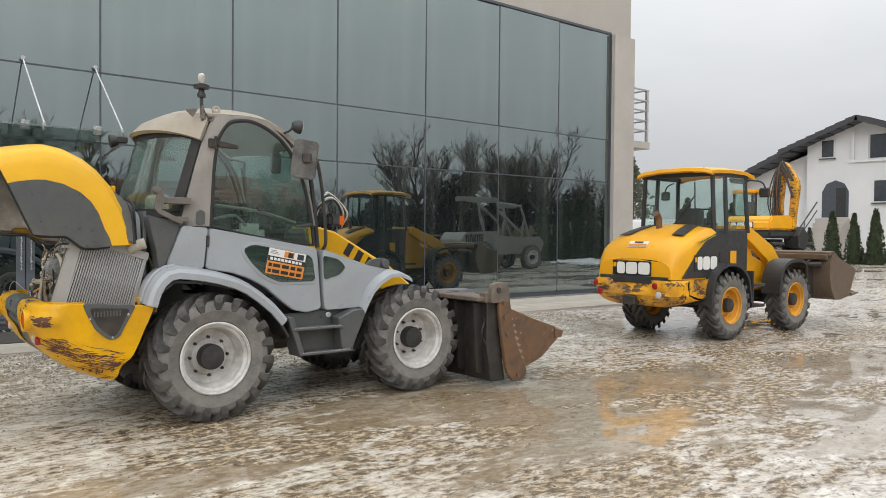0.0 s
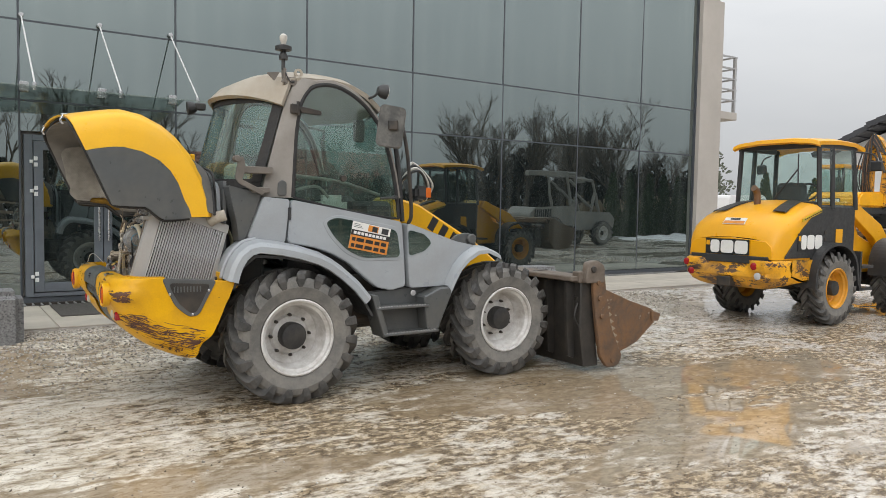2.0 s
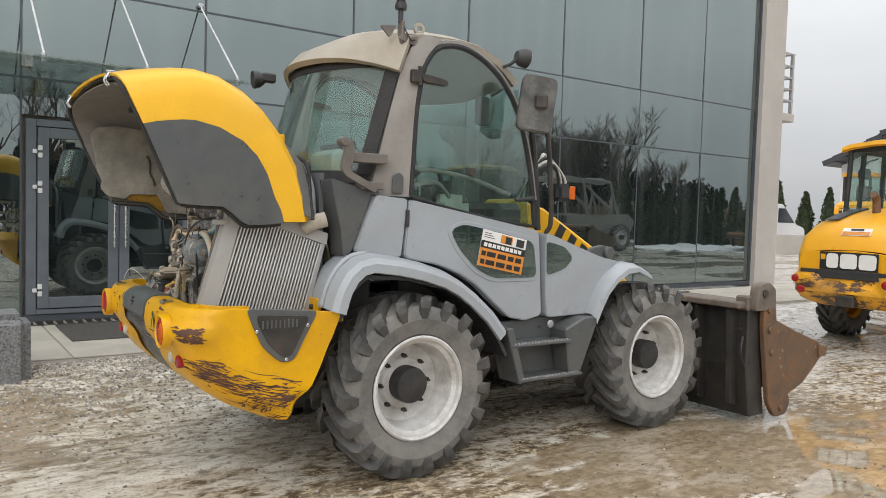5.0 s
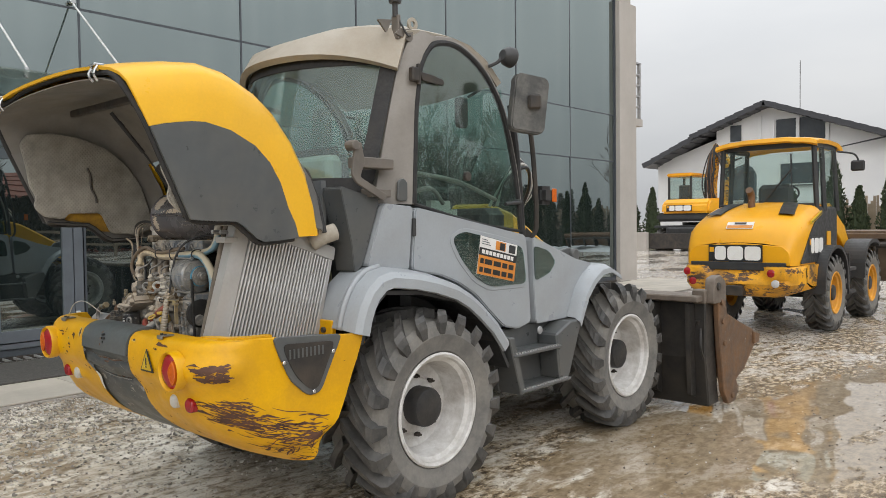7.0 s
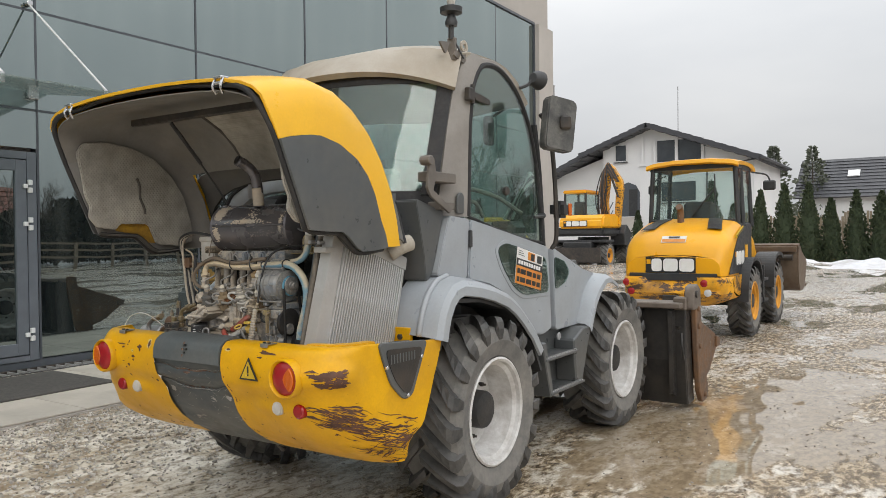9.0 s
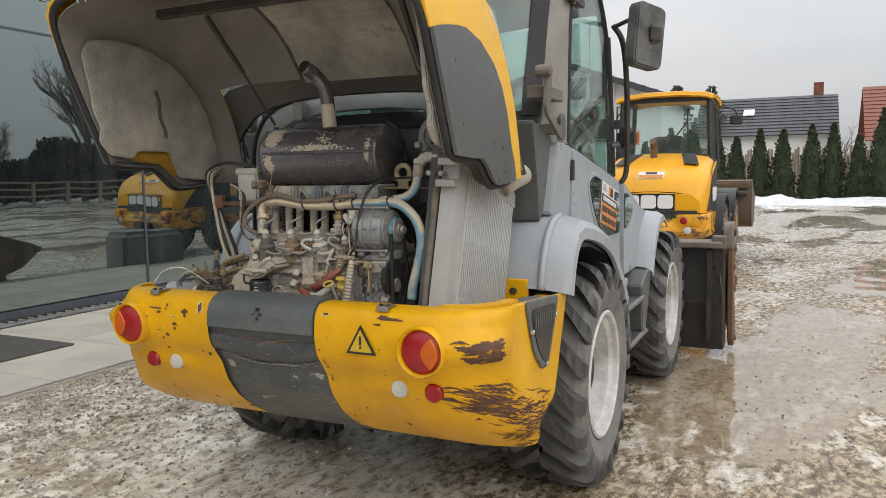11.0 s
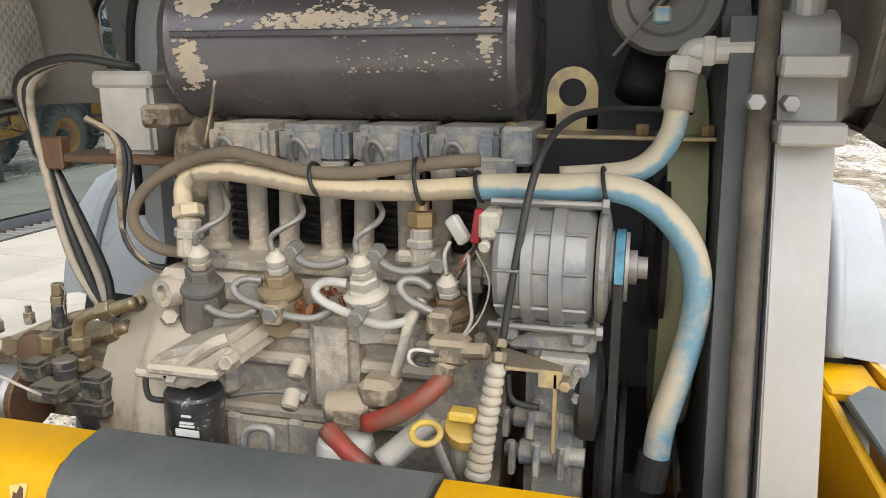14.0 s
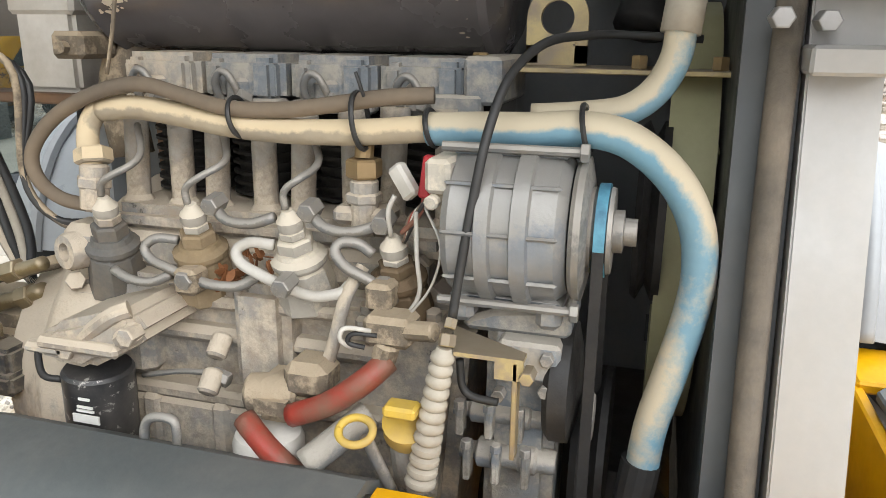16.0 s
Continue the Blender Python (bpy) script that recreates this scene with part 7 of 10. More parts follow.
# hoses over the heads
MAIN = [(1.405, 6.717, 1.264), (1.4, 6.67, 1.269), (1.395, 6.607, 1.264), (1.39, 6.542, 1.256), (1.388, 6.469, 1.253), (1.385, 6.391, 1.256), (1.38, 6.312, 1.264)]
BLUE = [(1.38, 6.318, 1.263), (1.375, 6.262, 1.266), (1.37, 6.214, 1.268), (1.368, 6.167, 1.271), (1.37, 6.127, 1.262), (1.375, 6.089, 1.232), (1.378, 6.065, 1.192), (1.38, 6.057, 1.147), (1.38, 6.061, 1.1), (1.375, 6.074, 1.04), (1.37, 6.087, 0.984), (1.37, 6.092, 0.924)]
hose = part("coolant_hose", tube(MAIN, 0.0135, 14, 6), CREAM_HOSE, engine, "dust-coated cream hose", smooth=True)
part("blue_hose", tube(BLUE, 0.0165, 16, 6), BLUE_HOSE, engine, "blue hose under pale dust", smooth=True)
BR = [(1.4, 6.222, 1.275), (1.405, 6.172, 1.279), (1.41, 6.134, 1.286), (1.42, 6.109, 1.305), (1.425, 6.095, 1.334), (1.43, 6.092, 1.366)]
part("blue_hose", tube(BR, 0.0145, 14, 6), BLUE_HOSE, engine, smooth=True)
part("hose_cuff", tube([(1.429, 6.093, 1.355), (1.435, 6.089, 1.396)], 0.0185, 14, smooth=False), BOOT, engine, smooth=True)
part("hose_fitting", join(hexnut((1.435, 6.089, 1.396), (1.44, 6.087, 1.413), 0.021), tube([(1.44, 6.087, 1.41), (1.445, 6.077, 1.422), (1.445, 6.057, 1.423)], 0.014, 12), hexnut((1.445, 6.069, 1.422), (1.445, 6.054, 1.422), 0.019), tube([(1.445, 6.057, 1.422), (1.445, 6.012, 1.423)], 0.015, 12)), PALE_PLASTIC, engine)
part("blue_hose_end", tube([(1.372, 6.092, 0.946), (1.37, 6.097, 0.903)], 0.020, 14, smooth=False), RUBBER_SEAL, engine)
LOOM = [(1.4, 6.742, 1.151), (1.395, 6.781, 1.158), (1.39, 6.807, 1.181), (1.39, 6.81, 1.214), (1.39, 6.773, 1.254), (1.388, 6.711, 1.284), (1.385, 6.65, 1.296), (1.382, 6.594, 1.286), (1.38, 6.541, 1.275), (1.382, 6.478, 1.275), (1.385, 6.417, 1.283), (1.388, 6.365, 1.291), (1.395, 6.318, 1.294)]
part("wiring_loom", tube(LOOM, 0.0085, 12, 6), BROWN_HOSE, engine, "dusty brown wiring loom", smooth=True)


def tie(a, b, r, x):
    c = (Vector(a) + Vector(b)) / 2
    half = (Vector(a) - Vector(b)).length / 2 + 0.002
    ring = [(c.x + r * math.cos(t), c.y + 0.004 * math.sin(t), c.z + half * math.sin(t)) for t in np.linspace(0, 2 * math.pi, 17)]
    part("cable_tie", tube(ring, 0.0028, 6, 2), BLACK, engine)


tie((1.388, 6.535, 1.283), (1.388, 6.528, 1.247), 0.02, 0)
tie((1.386, 6.392, 1.293), (1.386, 6.393, 1.241), 0.022, 0)
tie((1.385, 6.314, 1.279), (1.38, 6.318, 1.249), 0.02, 0)
tie((1.38, 6.168, 1.289), (1.37, 6.166, 1.253), 0.03, 0)
rod("tie_tail", [(1.37, 6.382, 1.293), (1.365, 6.384, 1.305), (1.365, 6.388, 1.316)], 0.0018, BLACK)
rod("tie_tail", [(1.375, 6.681, 1.306), (1.375, 6.669, 1.348), (1.375, 6.66, 1.388)], 0.0022, DUSTY_DARK)
for k in range(3):
    rod("cable", [(1.4, 6.882, 1.336), (1.41 + 0.006 * k, 6.842 - 0.004 * k, 1.30 - 0.006 * k), (1.405, 6.843, 1.179), (1.41, 6.81, 1.128), (1.44, 6.77, 1.10 + 0.01 * k)], 0.0048, BLACK if k else DUSTY_DARK)

# alternator and its pulley
ac = Vector((1.372, 0, 1.178))
y_l, y_r = 6.290, 6.172
alt = part("alternator", lathe([(0.0, 0.0), (0.045, 0.0), (0.066, 0.005), (0.071, 0.012), (0.071, 0.036), (0.076, 0.038), (0.076, 0.050), (0.071, 0.052), (0.071, 0.068), (0.077, 0.070), (0.077, 0.084), (0.072, 0.086), (0.070, 0.108), (0.060, 0.117), (0.03, 0.118), (0, 0.118)], (ac.x, y_l, ac.z), (ac.x, y_l - 1, ac.z), 40), ALT, engine, "grey finned alternator", smooth=True)
for a in (104, 140, 176, 212, 248):
    p = Vector((ac.x + 0.0745 * math.cos(math.radians(a)), 0, ac.z + 0.0745 * math.sin(math.radians(a))))
    w = 0.007 if a in (104, 248) else 0.0020
    part("lug", moved(box(-0.001, 0.0035, y_r + 0.006, y_l - 0.006, -w, w, 0.002), Matrix.Translation((p.x, 0, p.z)) @ pose(0, 0, 0, 0, 180 - a, 0)), ALT, alt)
for a in (110, 242):
    p = (ac.x + 0.080 * math.cos(math.radians(a)), ac.z + 0.080 * math.sin(math.radians(a)))
    part("through_bolt", join(cyl((p[0], y_l + 0.004, p[1]), (p[0], y_r - 0.004, p[1]), 0.0045, 8), hexnut((p[0], y_r - 0.004, p[1]), (p[0], y_r - 0.012, p[1]), 0.009)), DUSTY_PIPE, alt)
part("terminal_block", join(box(1.318, 1.372, y_l - 0.010, y_l + 0.014, 1.212, 1.244, 0.004), cyl((1.325, y_l + 0.006, 1.205), (1.312, y_l + 0.006, 1.205), 0.007, 10, 0.002)), PUMP_PALE, alt, "pale terminal block")
for y in (y_r + 0.004, y_l - 0.03):
    part("mounting_ear", box(1.335, 1.40, y, y + 0.024, 1.085, 1.115, 0.006), ALT, alt)
part("fan_disc", lathe([(0, 0), (0.064, 0), (0.068, 0.004), (0.068, 0.010), (0.05, 0.014), (0, 0.014)], (ac.x, y_r - 0.001, ac.z), (ac.x, y_r - 1, ac.z), 32), DUSTY_PIPE, alt, smooth=True)
part("pulley", lathe([(0, 0), (0.040, 0), (0.041, 0.003), (0.033, 0.008), (0.033, 0.013), (0.041, 0.017), (0.040, 0.021), (0.02, 0.021), (0.02, 0.030), (0.013, 0.031), (0.013, 0.042), (0, 0.042)], (ac.x, y_r - 0.015, ac.z), (ac.x, y_r - 1, ac.z), 28), DUSTY_PIPE, alt, smooth=True)
part("belt_edge", lathe([(0.034, 0), (0.044, 0), (0.044, 0.010), (0.034, 0.010)], (ac.x, y_r - 0.021, ac.z), (ac.x, y_r - 1, ac.z), 32, closed=True), BELT_BLUE, alt, "worn blue edge of the belt", smooth=True)
for x, mat in ((1.329, RUBBER_SEAL), (1.409, RUBBER_SEAL)):
    part("belt", slab([(x, ac.z), (x + 0.008, ac.z), (x + 0.018 if x < 1.35 else x + 0.09, 0.80), (x + 0.010 if x < 1.35 else x + 0.082, 0.80)], y_r - 0.031, y_r - 0.021, "y"), mat, engine)
part("crank_pulley", lathe([(0, 0), (0.085, 0), (0.09, 0.008), (0.07, 0.018), (0.09, 0.028), (0.09, 0.036), (0.03, 0.036), (0, 0.036)], (1.47, 6.165, 0.90), (1.47, 5, 0.90), 30), RUBBER_SEAL, engine, smooth=True)
part("fan_drive_pulley", lathe([(0, 0), (0.095, 0), (0.10, 0.006), (0.082, 0.014), (0.10, 0.022), (0.10, 0.03), (0.04, 0.03), (0.03, 0.06), (0, 0.06)], (1.53, 6.12, 1.165), (1.53, 5, 1.165), 32), RUBBER_SEAL, engine, smooth=True)
part("fan_hub", cyl((1.52, 6.09, 1.165), (1.52, 6.04, 1.165), 0.035, 18, 0.004), STEEL_DARK, engine)
for k in range(7):
    a = 2 * math.pi * k / 7 + 0.25
    part("fan_blade", moved(slab(rounded([(0.03, -0.03), (0.225, -0.055), (0.235, 0.05), (0.03, 0.03)], 0.02), -0.003, 0.003, "y"), pose(1.73, 6.06, 1.12, 0, math.degrees(a), 0) @ pose(0, 0, 0, 22, 0, 0)), FAN_GREEN, engine, "pale green fan blade")

# lower right: pump housings, filler, bracket, boot
part("pump_housing", join(box(1.36, 1.47, 6.179, 6.252, 0.80, 1.115, 0.012, 2), box(1.335, 1.40, 6.174, 6.235, 1.031, 1.071, 0.004), slab([(6.275, 1.081), (6.245, 1.093), (6.168, 1.104), (6.168, 1.069), (6.275, 1.069)], 1.355, 1.45, "x", 0.006)), DUSTY_BLUE, engine, "grey-blue gear pump housing")
for z0, z1, w in ((0.967, 0.992, 0.0), (0.917, 0.949, 0.008)):
    zc, r = (z0 + z1) / 2, (z1 - z0) / 2
    part("pump_barrel", lathe([(0, 0), (r * 0.7, 0), (r * 0.8, 0.003), (r * 0.8, 0.018), (r, 0.021), (r, 0.036), (r * 0.82, 0.039), (r * 0.82, 0.062), (r, 0.065), (r, 0.080), (r * 0.6, 0.084), (r * 0.6, 0.10), (0, 0.10)], (1.362, 6.183 - w, zc), (1.362, 9, zc), 22), DUSTY_BLUE, engine, "finned grey-blue pump barrel", smooth=True)
    for k in range(3):
        yy = 6.183 - w + 0.024 + 0.03 * k
        part("barrel_clip", join(box(1.333, 1.352, yy, yy + 0.008, z0 - 0.004, z1 + 0.004, 0.002), hexnut((1.336, yy + 0.004, z1 + 0.001), (1.336, yy + 0.004, z1 + 0.010), 0.006)), DUSTY_BLUE if k % 2 else DUSTY_PIPE, engine)
for dy, dz in ((0.0, -0.012), (0.0, -0.045), (0.045, -0.055)):
    part("pump_bolt", hexnut((1.340, 6.186 + dy, 1.071 + dz), (1.326, 6.186 + dy, 1.071 + dz), 0.007), DUSTY_PIPE, engine)
part("drive_cover", lathe([(0, 0), (0.055, 0), (0.062, 0.006), (0.062, 0.024), (0.04, 0.030), (0.02, 0.032), (0, 0.032)], (1.385, 6.189, 1.015), (1.385, 5, 1.015), 26), HUB, engine, smooth=True)
part("idler_disc", cyl((1.365, 6.151, 0.989), (1.365, 6.141, 0.989), 0.024, 18, 0.002), DUSTY_PIPE, engine)
part("gold_bracket", join(slab([(1.345, 6.280), (1.30, 6.200), (1.283, 6.200), (1.283, 6.264)], 1.073, 1.077, "z"), box(1.283, 1.300, 6.205, 6.210, 0.976, 1.073, 0.001), box(1.283, 1.287, 6.200, 6.226, 1.056, 1.073)), BRASS, engine, "grimy gold zinc-plated throttle bracket")
part("bracket_bolt", hexnut((1.276, 6.196, 1.062), (1.296, 6.196, 1.062), 0.007), BRASS, engine)
bt, bb = Vector((1.285, 6.273, 1.079)), Vector((1.275, 6.293, 0.938))
L = (bb - bt).length
prof = [(0, 0), (0.007, 0)]
for k in range(12):
    z = 0.004 + k * (L - 0.004) / 12
    w = (L - 0.004) / 12
    r = 0.0115 + 0.0045 * k / 12
    prof += [(r * 0.72, z), (r * 0.95, z + w * 0.25), (r, z + w * 0.5), (r * 0.95, z + w * 0.75), (r * 0.72, z + w)]
part("rubber_boot", lathe(prof + [(0, L + 0.001)], bt, bb, 18), BOOT, engine, "pale ribbed rubber boot", smooth=True)
part("boot_top", join(hexnut((1.285, 6.271, 1.08), (1.29, 6.271, 1.091), 0.008), hexnut((1.29, 6.27, 1.096), (1.295, 6.269, 1.104), 0.006)), BRASS, engine)
rod("throttle_cable", [(1.295, 6.269, 1.103), (1.3, 6.264, 1.147), (1.305, 6.255, 1.21), (1.32, 6.246, 1.271), (1.35, 6.234, 1.317), (1.4, 6.212, 1.345), (1.46, 6.18, 1.352), (1.49, 6.138, 1.353), (1.5, 6.07, 1.35)], 0.0045, BLACK)
rod("loom_branch", [(1.31, 6.265, 1.058), (1.31, 6.262, 1.031), (1.31, 6.251, 1.021), (1.31, 6.227, 1.019)], 0.004, BLACK)
part("cable_clip", box(1.47, 1.50, 6.105, 6.125, 1.455, 1.475, 0.003), BLUE_HOSE, engine)

# lifting eye and its plate
rc = Vector((1.575, 6.226, 1.371))
part("lifting_eye", join(lathe([(0.019, -0.005), (0.035, -0.005), (0.035, 0.005), (0.019, 0.005)], (rc.x, rc.y, rc.z), (rc.x + 1, rc.y, rc.z), 24, closed=True), box(rc.x - 0.004, rc.x + 0.004, rc.y - 0.035, rc.y - 0.021, rc.z - 0.05, rc.z - 0.002), box(rc.x - 0.004, rc.x + 0.004, rc.y + 0.021, rc.y + 0.035, rc.z - 0.05, rc.z - 0.002), box(rc.x - 0.004, rc.x + 0.004, rc.y - 0.035, rc.y + 0.035, rc.z - 0.052, rc.z - 0.03)), BRASS, engine, "zinc-plated lifting eye")
part("top_plate", box(1.50, 1.60, 6.03, 6.33, rc.z - 0.058, rc.z - 0.052, 0.001), BRASS, engine)
for y in (6.30, 6.13, 6.05):
    part("plate_bolt", hexnut((1.51, y, rc.z - 0.052), (1.51, y, rc.z - 0.038), 0.009), NUT_BRASS, engine)

# filters, dipstick, hoses at the lower left
f0, f1 = Vector((1.32, 6.69, 0.987)), Vector((1.325, 6.697, 0.872))
L = (f1 - f0).length
filt = part("fuel_filter", lathe([(0, 0), (0.036, 0), (0.039, 0.004), (0.039, L * 0.8), (0.034, L * 0.88), (0.026, L), (0, L)], f0, f1, 26), FILTER_BLACK, engine, "scuffed black fuel filter", smooth=True)
for k, (w, h, dz) in enumerate(((0.034, 0.0095, 0.040), (0.022, 0.0026, 0.034), (0.020, 0.0026, 0.0295), (0.014, 0.0026, 0.020))):
    part("printed_bar", box(f0.x - 0.0405, f0.x - 0.0385, f0.y - 0.012 - w / 2, f0.y - 0.012 + w / 2, f0.z - dz - h, f0.z - dz), STICKER_WHITE, filt)
part("filter_head", join(slab([(1.31, 6.755, 1.011)[1:], (1.31, 6.723, 1.043)[1:], (1.31, 6.618, 1.073)[1:], (1.31, 6.596, 1.044)[1:], (1.31, 6.615, 1.03)[1:], (1.31, 6.681, 0.993)[1:], (1.31, 6.735, 0.997)[1:]], 1.29, 1.40, "x", 0.010, 2), box(1.28, 1.38, f0.y - 0.06, f0.y + 0.045, f0.z + 0.03, f0.z + 0.045, 0.005)), DUSTY, engine, "dusty cast filter head", smooth=True)
part("head_rib", join(tube([(1.300, 6.690, 1.026), (1.292, 6.640, 1.062), (1.300, 6.622, 1.070)], 0.010, 10, 4), tube([(1.296, 6.632, 1.036), (1.290, 6.612, 1.050)], 0.011, 10), box(1.283, 1.30, 6.70, 6.755, 1.010, 1.022, 0.004)), DUSTY, engine, smooth=True)
part("housing_rim", lathe([(0.286, -0.024), (0.302, -0.024), (0.302, -0.012), (0.286, -0.012)], (1.615, 6.73, 0.86), (1.615, 7.5, 0.86), 48, closed=True), PUMP_BROWN, engine, "brown edge of the bell housing", smooth=True)
rod("filter_bail", [(1.29, 6.732, 1.022), (1.288, 6.739, 1.008), (1.288, 6.736, 0.983), (1.3, 6.723, 0.974)], 0.004, BLACK)
for p in ((1.295, 6.7, 1.018), (1.29, 6.615, 1.046)):
    part("head_bolt", hexnut((p[0] - 0.012, p[1], p[2]), (p[0] + 0.01, p[1], p[2]), 0.011), DUSTY, engine)
wf = Vector((1.3, 6.466, 0.957))
part("oil_filter", lathe([(0, 0), (0.028, 0.0), (0.034, 0.004), (0.037, 0.012), (0.037, 0.10), (0.03, 0.11), (0, 0.11)], wf, wf - Vector((0, 0, 1)), 26), FILTER_WHITE, engine, "dusty white oil filter", smooth=True)
rod("red_hose", [(1.32, 6.34, 1.042), (1.3, 6.36, 1.024), (1.295, 6.395, 0.998), (1.3, 6.438, 0.976)], 0.0125, RED_HOSE, seg=12)
rod("red_hose", [(1.29, 6.487, 0.969), (1.275, 6.457, 0.953), (1.27, 6.431, 0.936), (1.27, 6.405, 0.916)], 0.0125, RED_HOSE, seg=12)
part("hose_junction", join(box(1.30, 1.37, wf.y - 0.035, wf.y + 0.03, wf.z + 0.0, wf.z + 0.045, 0.014, 2), cyl((1.32, 6.499, 0.982), (1.33, 6.443, 0.987), 0.022, 14, 0.004), box(1.31, 1.36, wf.y - 0.06, wf.y - 0.01, wf.z + 0.03, wf.z + 0.07, 0.01)), DUSTY_DARK, engine, smooth=True)
part("sensor_block", join(box(1.31, 1.35, (1.33, 6.34, 1.069)[1] - 0.025, (1.33, 6.34, 1.069)[1] + 0.025, (1.33, 6.34, 1.069)[2] - 0.012, (1.33, 6.34, 1.069)[2] + 0.02, 0.006), cyl((1.32, 6.321, 1.076), (1.31, 6.289, 1.082), 0.010, 12, 0.002), cyl((1.32, 6.34, 1.061), (1.32, 6.346, 1.041), 0.013, 12, 0.003)), DUSTY_DARK, engine)
rod("wire", [(1.31, 6.354, 1.075), (1.3, 6.377, 1.079), (1.3, 6.382, 1.066), (1.31, 6.374, 1.055)], 0.0025, FILTER_WHITE)
rod("wire", [(1.31, 6.348, 1.071), (1.305, 6.371, 1.072), (1.305, 6.376, 1.062), (1.31, 6.361, 1.057)], 0.0025, BLACK)
rod("blue_pipe", [(1.265, 6.407, 0.946), (1.29, 6.377, 0.97), (1.31, 6.357, 0.986)], 0.015, DUSTY_BLUE, seg=12)
dc = Vector((1.253, 6.348, 0.999))
ringp = [(dc.x + 0.012 * math.sin(t), dc.y + 0.0165 * math.cos(t), dc.z + 0.0075 * math.sin(t)) for t in np.linspace(0, 2 * math.pi, 21)]
part("dipstick_ring", tube(ringp, 0.004, 8, 2), CAP_YELLOW, engine, "yellow dipstick ring", smooth=True)
rod("dipstick_tube", [(dc.x + 0.005, dc.y - 0.008, dc.z - 0.008), (1.265, 6.335, 0.97), (1.28, 6.322, 0.922)], 0.006, DUSTY_PIPE)
part("oil_cap", join(lathe([(0, 0), (0.022, 0.0), (0.024, 0.005), (0.024, 0.022), (0, 0.026)], (1.3, 6.313, 0.977), (1.27, 6.306, 1.029), 20), box(1.262, 1.285, (1.28, 6.31, 1.015)[1] - 0.016, (1.28, 6.31, 1.015)[1] + 0.016, (1.28, 6.31, 1.015)[2] - 0.004, (1.28, 6.31, 1.015)[2] + 0.008, 0.003)), CAP_YELLOW, engine, "yellow oil filler cap", smooth=True)
part("filler_neck", cyl((1.305, 6.313, 0.972), (1.32, 6.312, 0.908), 0.021, 16, 0.003), DUSTY, engine)
rod("u_handle", [(1.25, 6.58, 0.932), (1.25, 6.577, 0.967), (1.25, 6.565, 0.979), (1.25, 6.546, 0.98), (1.25, 6.54, 0.971), (1.25, 6.542, 0.933)], 0.005, DUSTY_PIPE)
part("handle_plate", box(1.235, 1.28, (1.25, 6.55, 0.935)[1] - 0.03, (1.25, 6.577, 0.93)[1] + 0.02, (1.25, 6.562, 0.924)[2] - 0.004, (1.25, 6.562, 0.924)[2] + 0.004, 0.002), DUSTY_PIPE, engine)
for k, (px) in enumerate(((1.37, 6.557, 1.022), (1.37, 6.448, 1.002), (1.35, 6.558, 0.987))):
    part("casting_boss", cyl(px, (px[0] - 0.02, px[1], px[2] - 0.02), 0.012, 12, 0.003), DUSTY, engine, smooth=True)
rod("thin_line", [(1.36, 6.663, 0.961), (1.355, 6.607, 0.976), (1.35, 6.558, 0.983)], 0.0035, DUSTY_PIPE)
part("line_nut", hexnut((1.35, 6.562, 0.982), (1.35, 6.541, 0.976), 0.009), DUSTY_PIPE, engine)
part("lower_web", join(box(1.375, 1.40, 6.50, 6.70, 0.84, 0.93, 0.01), box(1.37, 1.41, 6.56, 6.585, 0.72, 0.93, 0.006), box(1.37, 1.41, 6.655, 6.68, 0.72, 0.93, 0.006)), DUSTY, engine)
wrng = random.Random(5)
part("white_plug", moved(box(-0.018, 0.018, -0.007, 0.007, -0.009, 0.009, 0.003), Matrix.Translation((1.36, 6.337, 1.214)) @ pose(0, 0, 0, 0, 0, 70) @ pose(0, 0, 0, 0, -52, 0)), PALE_PLASTIC, engine, "white wire plug")
part("red_plug", moved(box(-0.006, 0.006, -0.006, 0.006, -0.022, 0.020, 0.002), Matrix.Translation((1.36, 6.313, 1.221)) @ pose(0, 0, 0, 8, 0, 0)), RED_PLUG, engine, "red wire plug")
rod("wire", [(1.36, 6.347, 1.199), (1.36, 6.354, 1.182), (1.365, 6.353, 1.156)], 0.0026, FILTER_WHITE)
rod("wire", [(1.36, 6.316, 1.202), (1.355, 6.32, 1.183), (1.36, 6.34, 1.162)], 0.0026, RED_HOSE)
rod("wire", [(1.35, 6.322, 1.187), (1.345, 6.319, 1.141), (1.345, 6.317, 1.104), (1.34, 6.336, 1.072)], 0.0024, FILTER_WHITE)
rod("wire", [(1.355, 6.315, 1.192), (1.34, 6.294, 1.157), (1.34, 6.304, 1.114), (1.335, 6.331, 1.078)], 0.0014, FILTER_WHITE)
for k in range(5):
    o = k * 5
    rod("wire", [(1.36, 6.311, 1.191), (1.352 + 0.002 * k, 6.315 + 0.004 * k, 1.195 - 0.004 * k), (1.365, 6.339, 1.151)], 0.0022, (BLACK, BROWN_HOSE, FILTER_WHITE, RED_HOSE, BROWN_HOSE)[k])
leaves = []
for k in range(26):
    c = Vector((1.372, 6.504, 1.117)) if k < 12 else Vector((1.368, 6.54, 1.094))
    leaves.append(moved(slab(rounded([(-0.010, 0), (0, 0.006), (0.011, 0.001), (0, -0.006)], 0.003, 1), -0.0004, 0.0004, "z"), Matrix.Translation(c + Vector((wrng.uniform(-0.012, 0.012), wrng.uniform(-0.016, 0.016), wrng.uniform(-0.010, 0.012)))) @ pose(0, 0, 0, wrng.uniform(0, 360), wrng.uniform(0, 360), wrng.uniform(0, 360))))
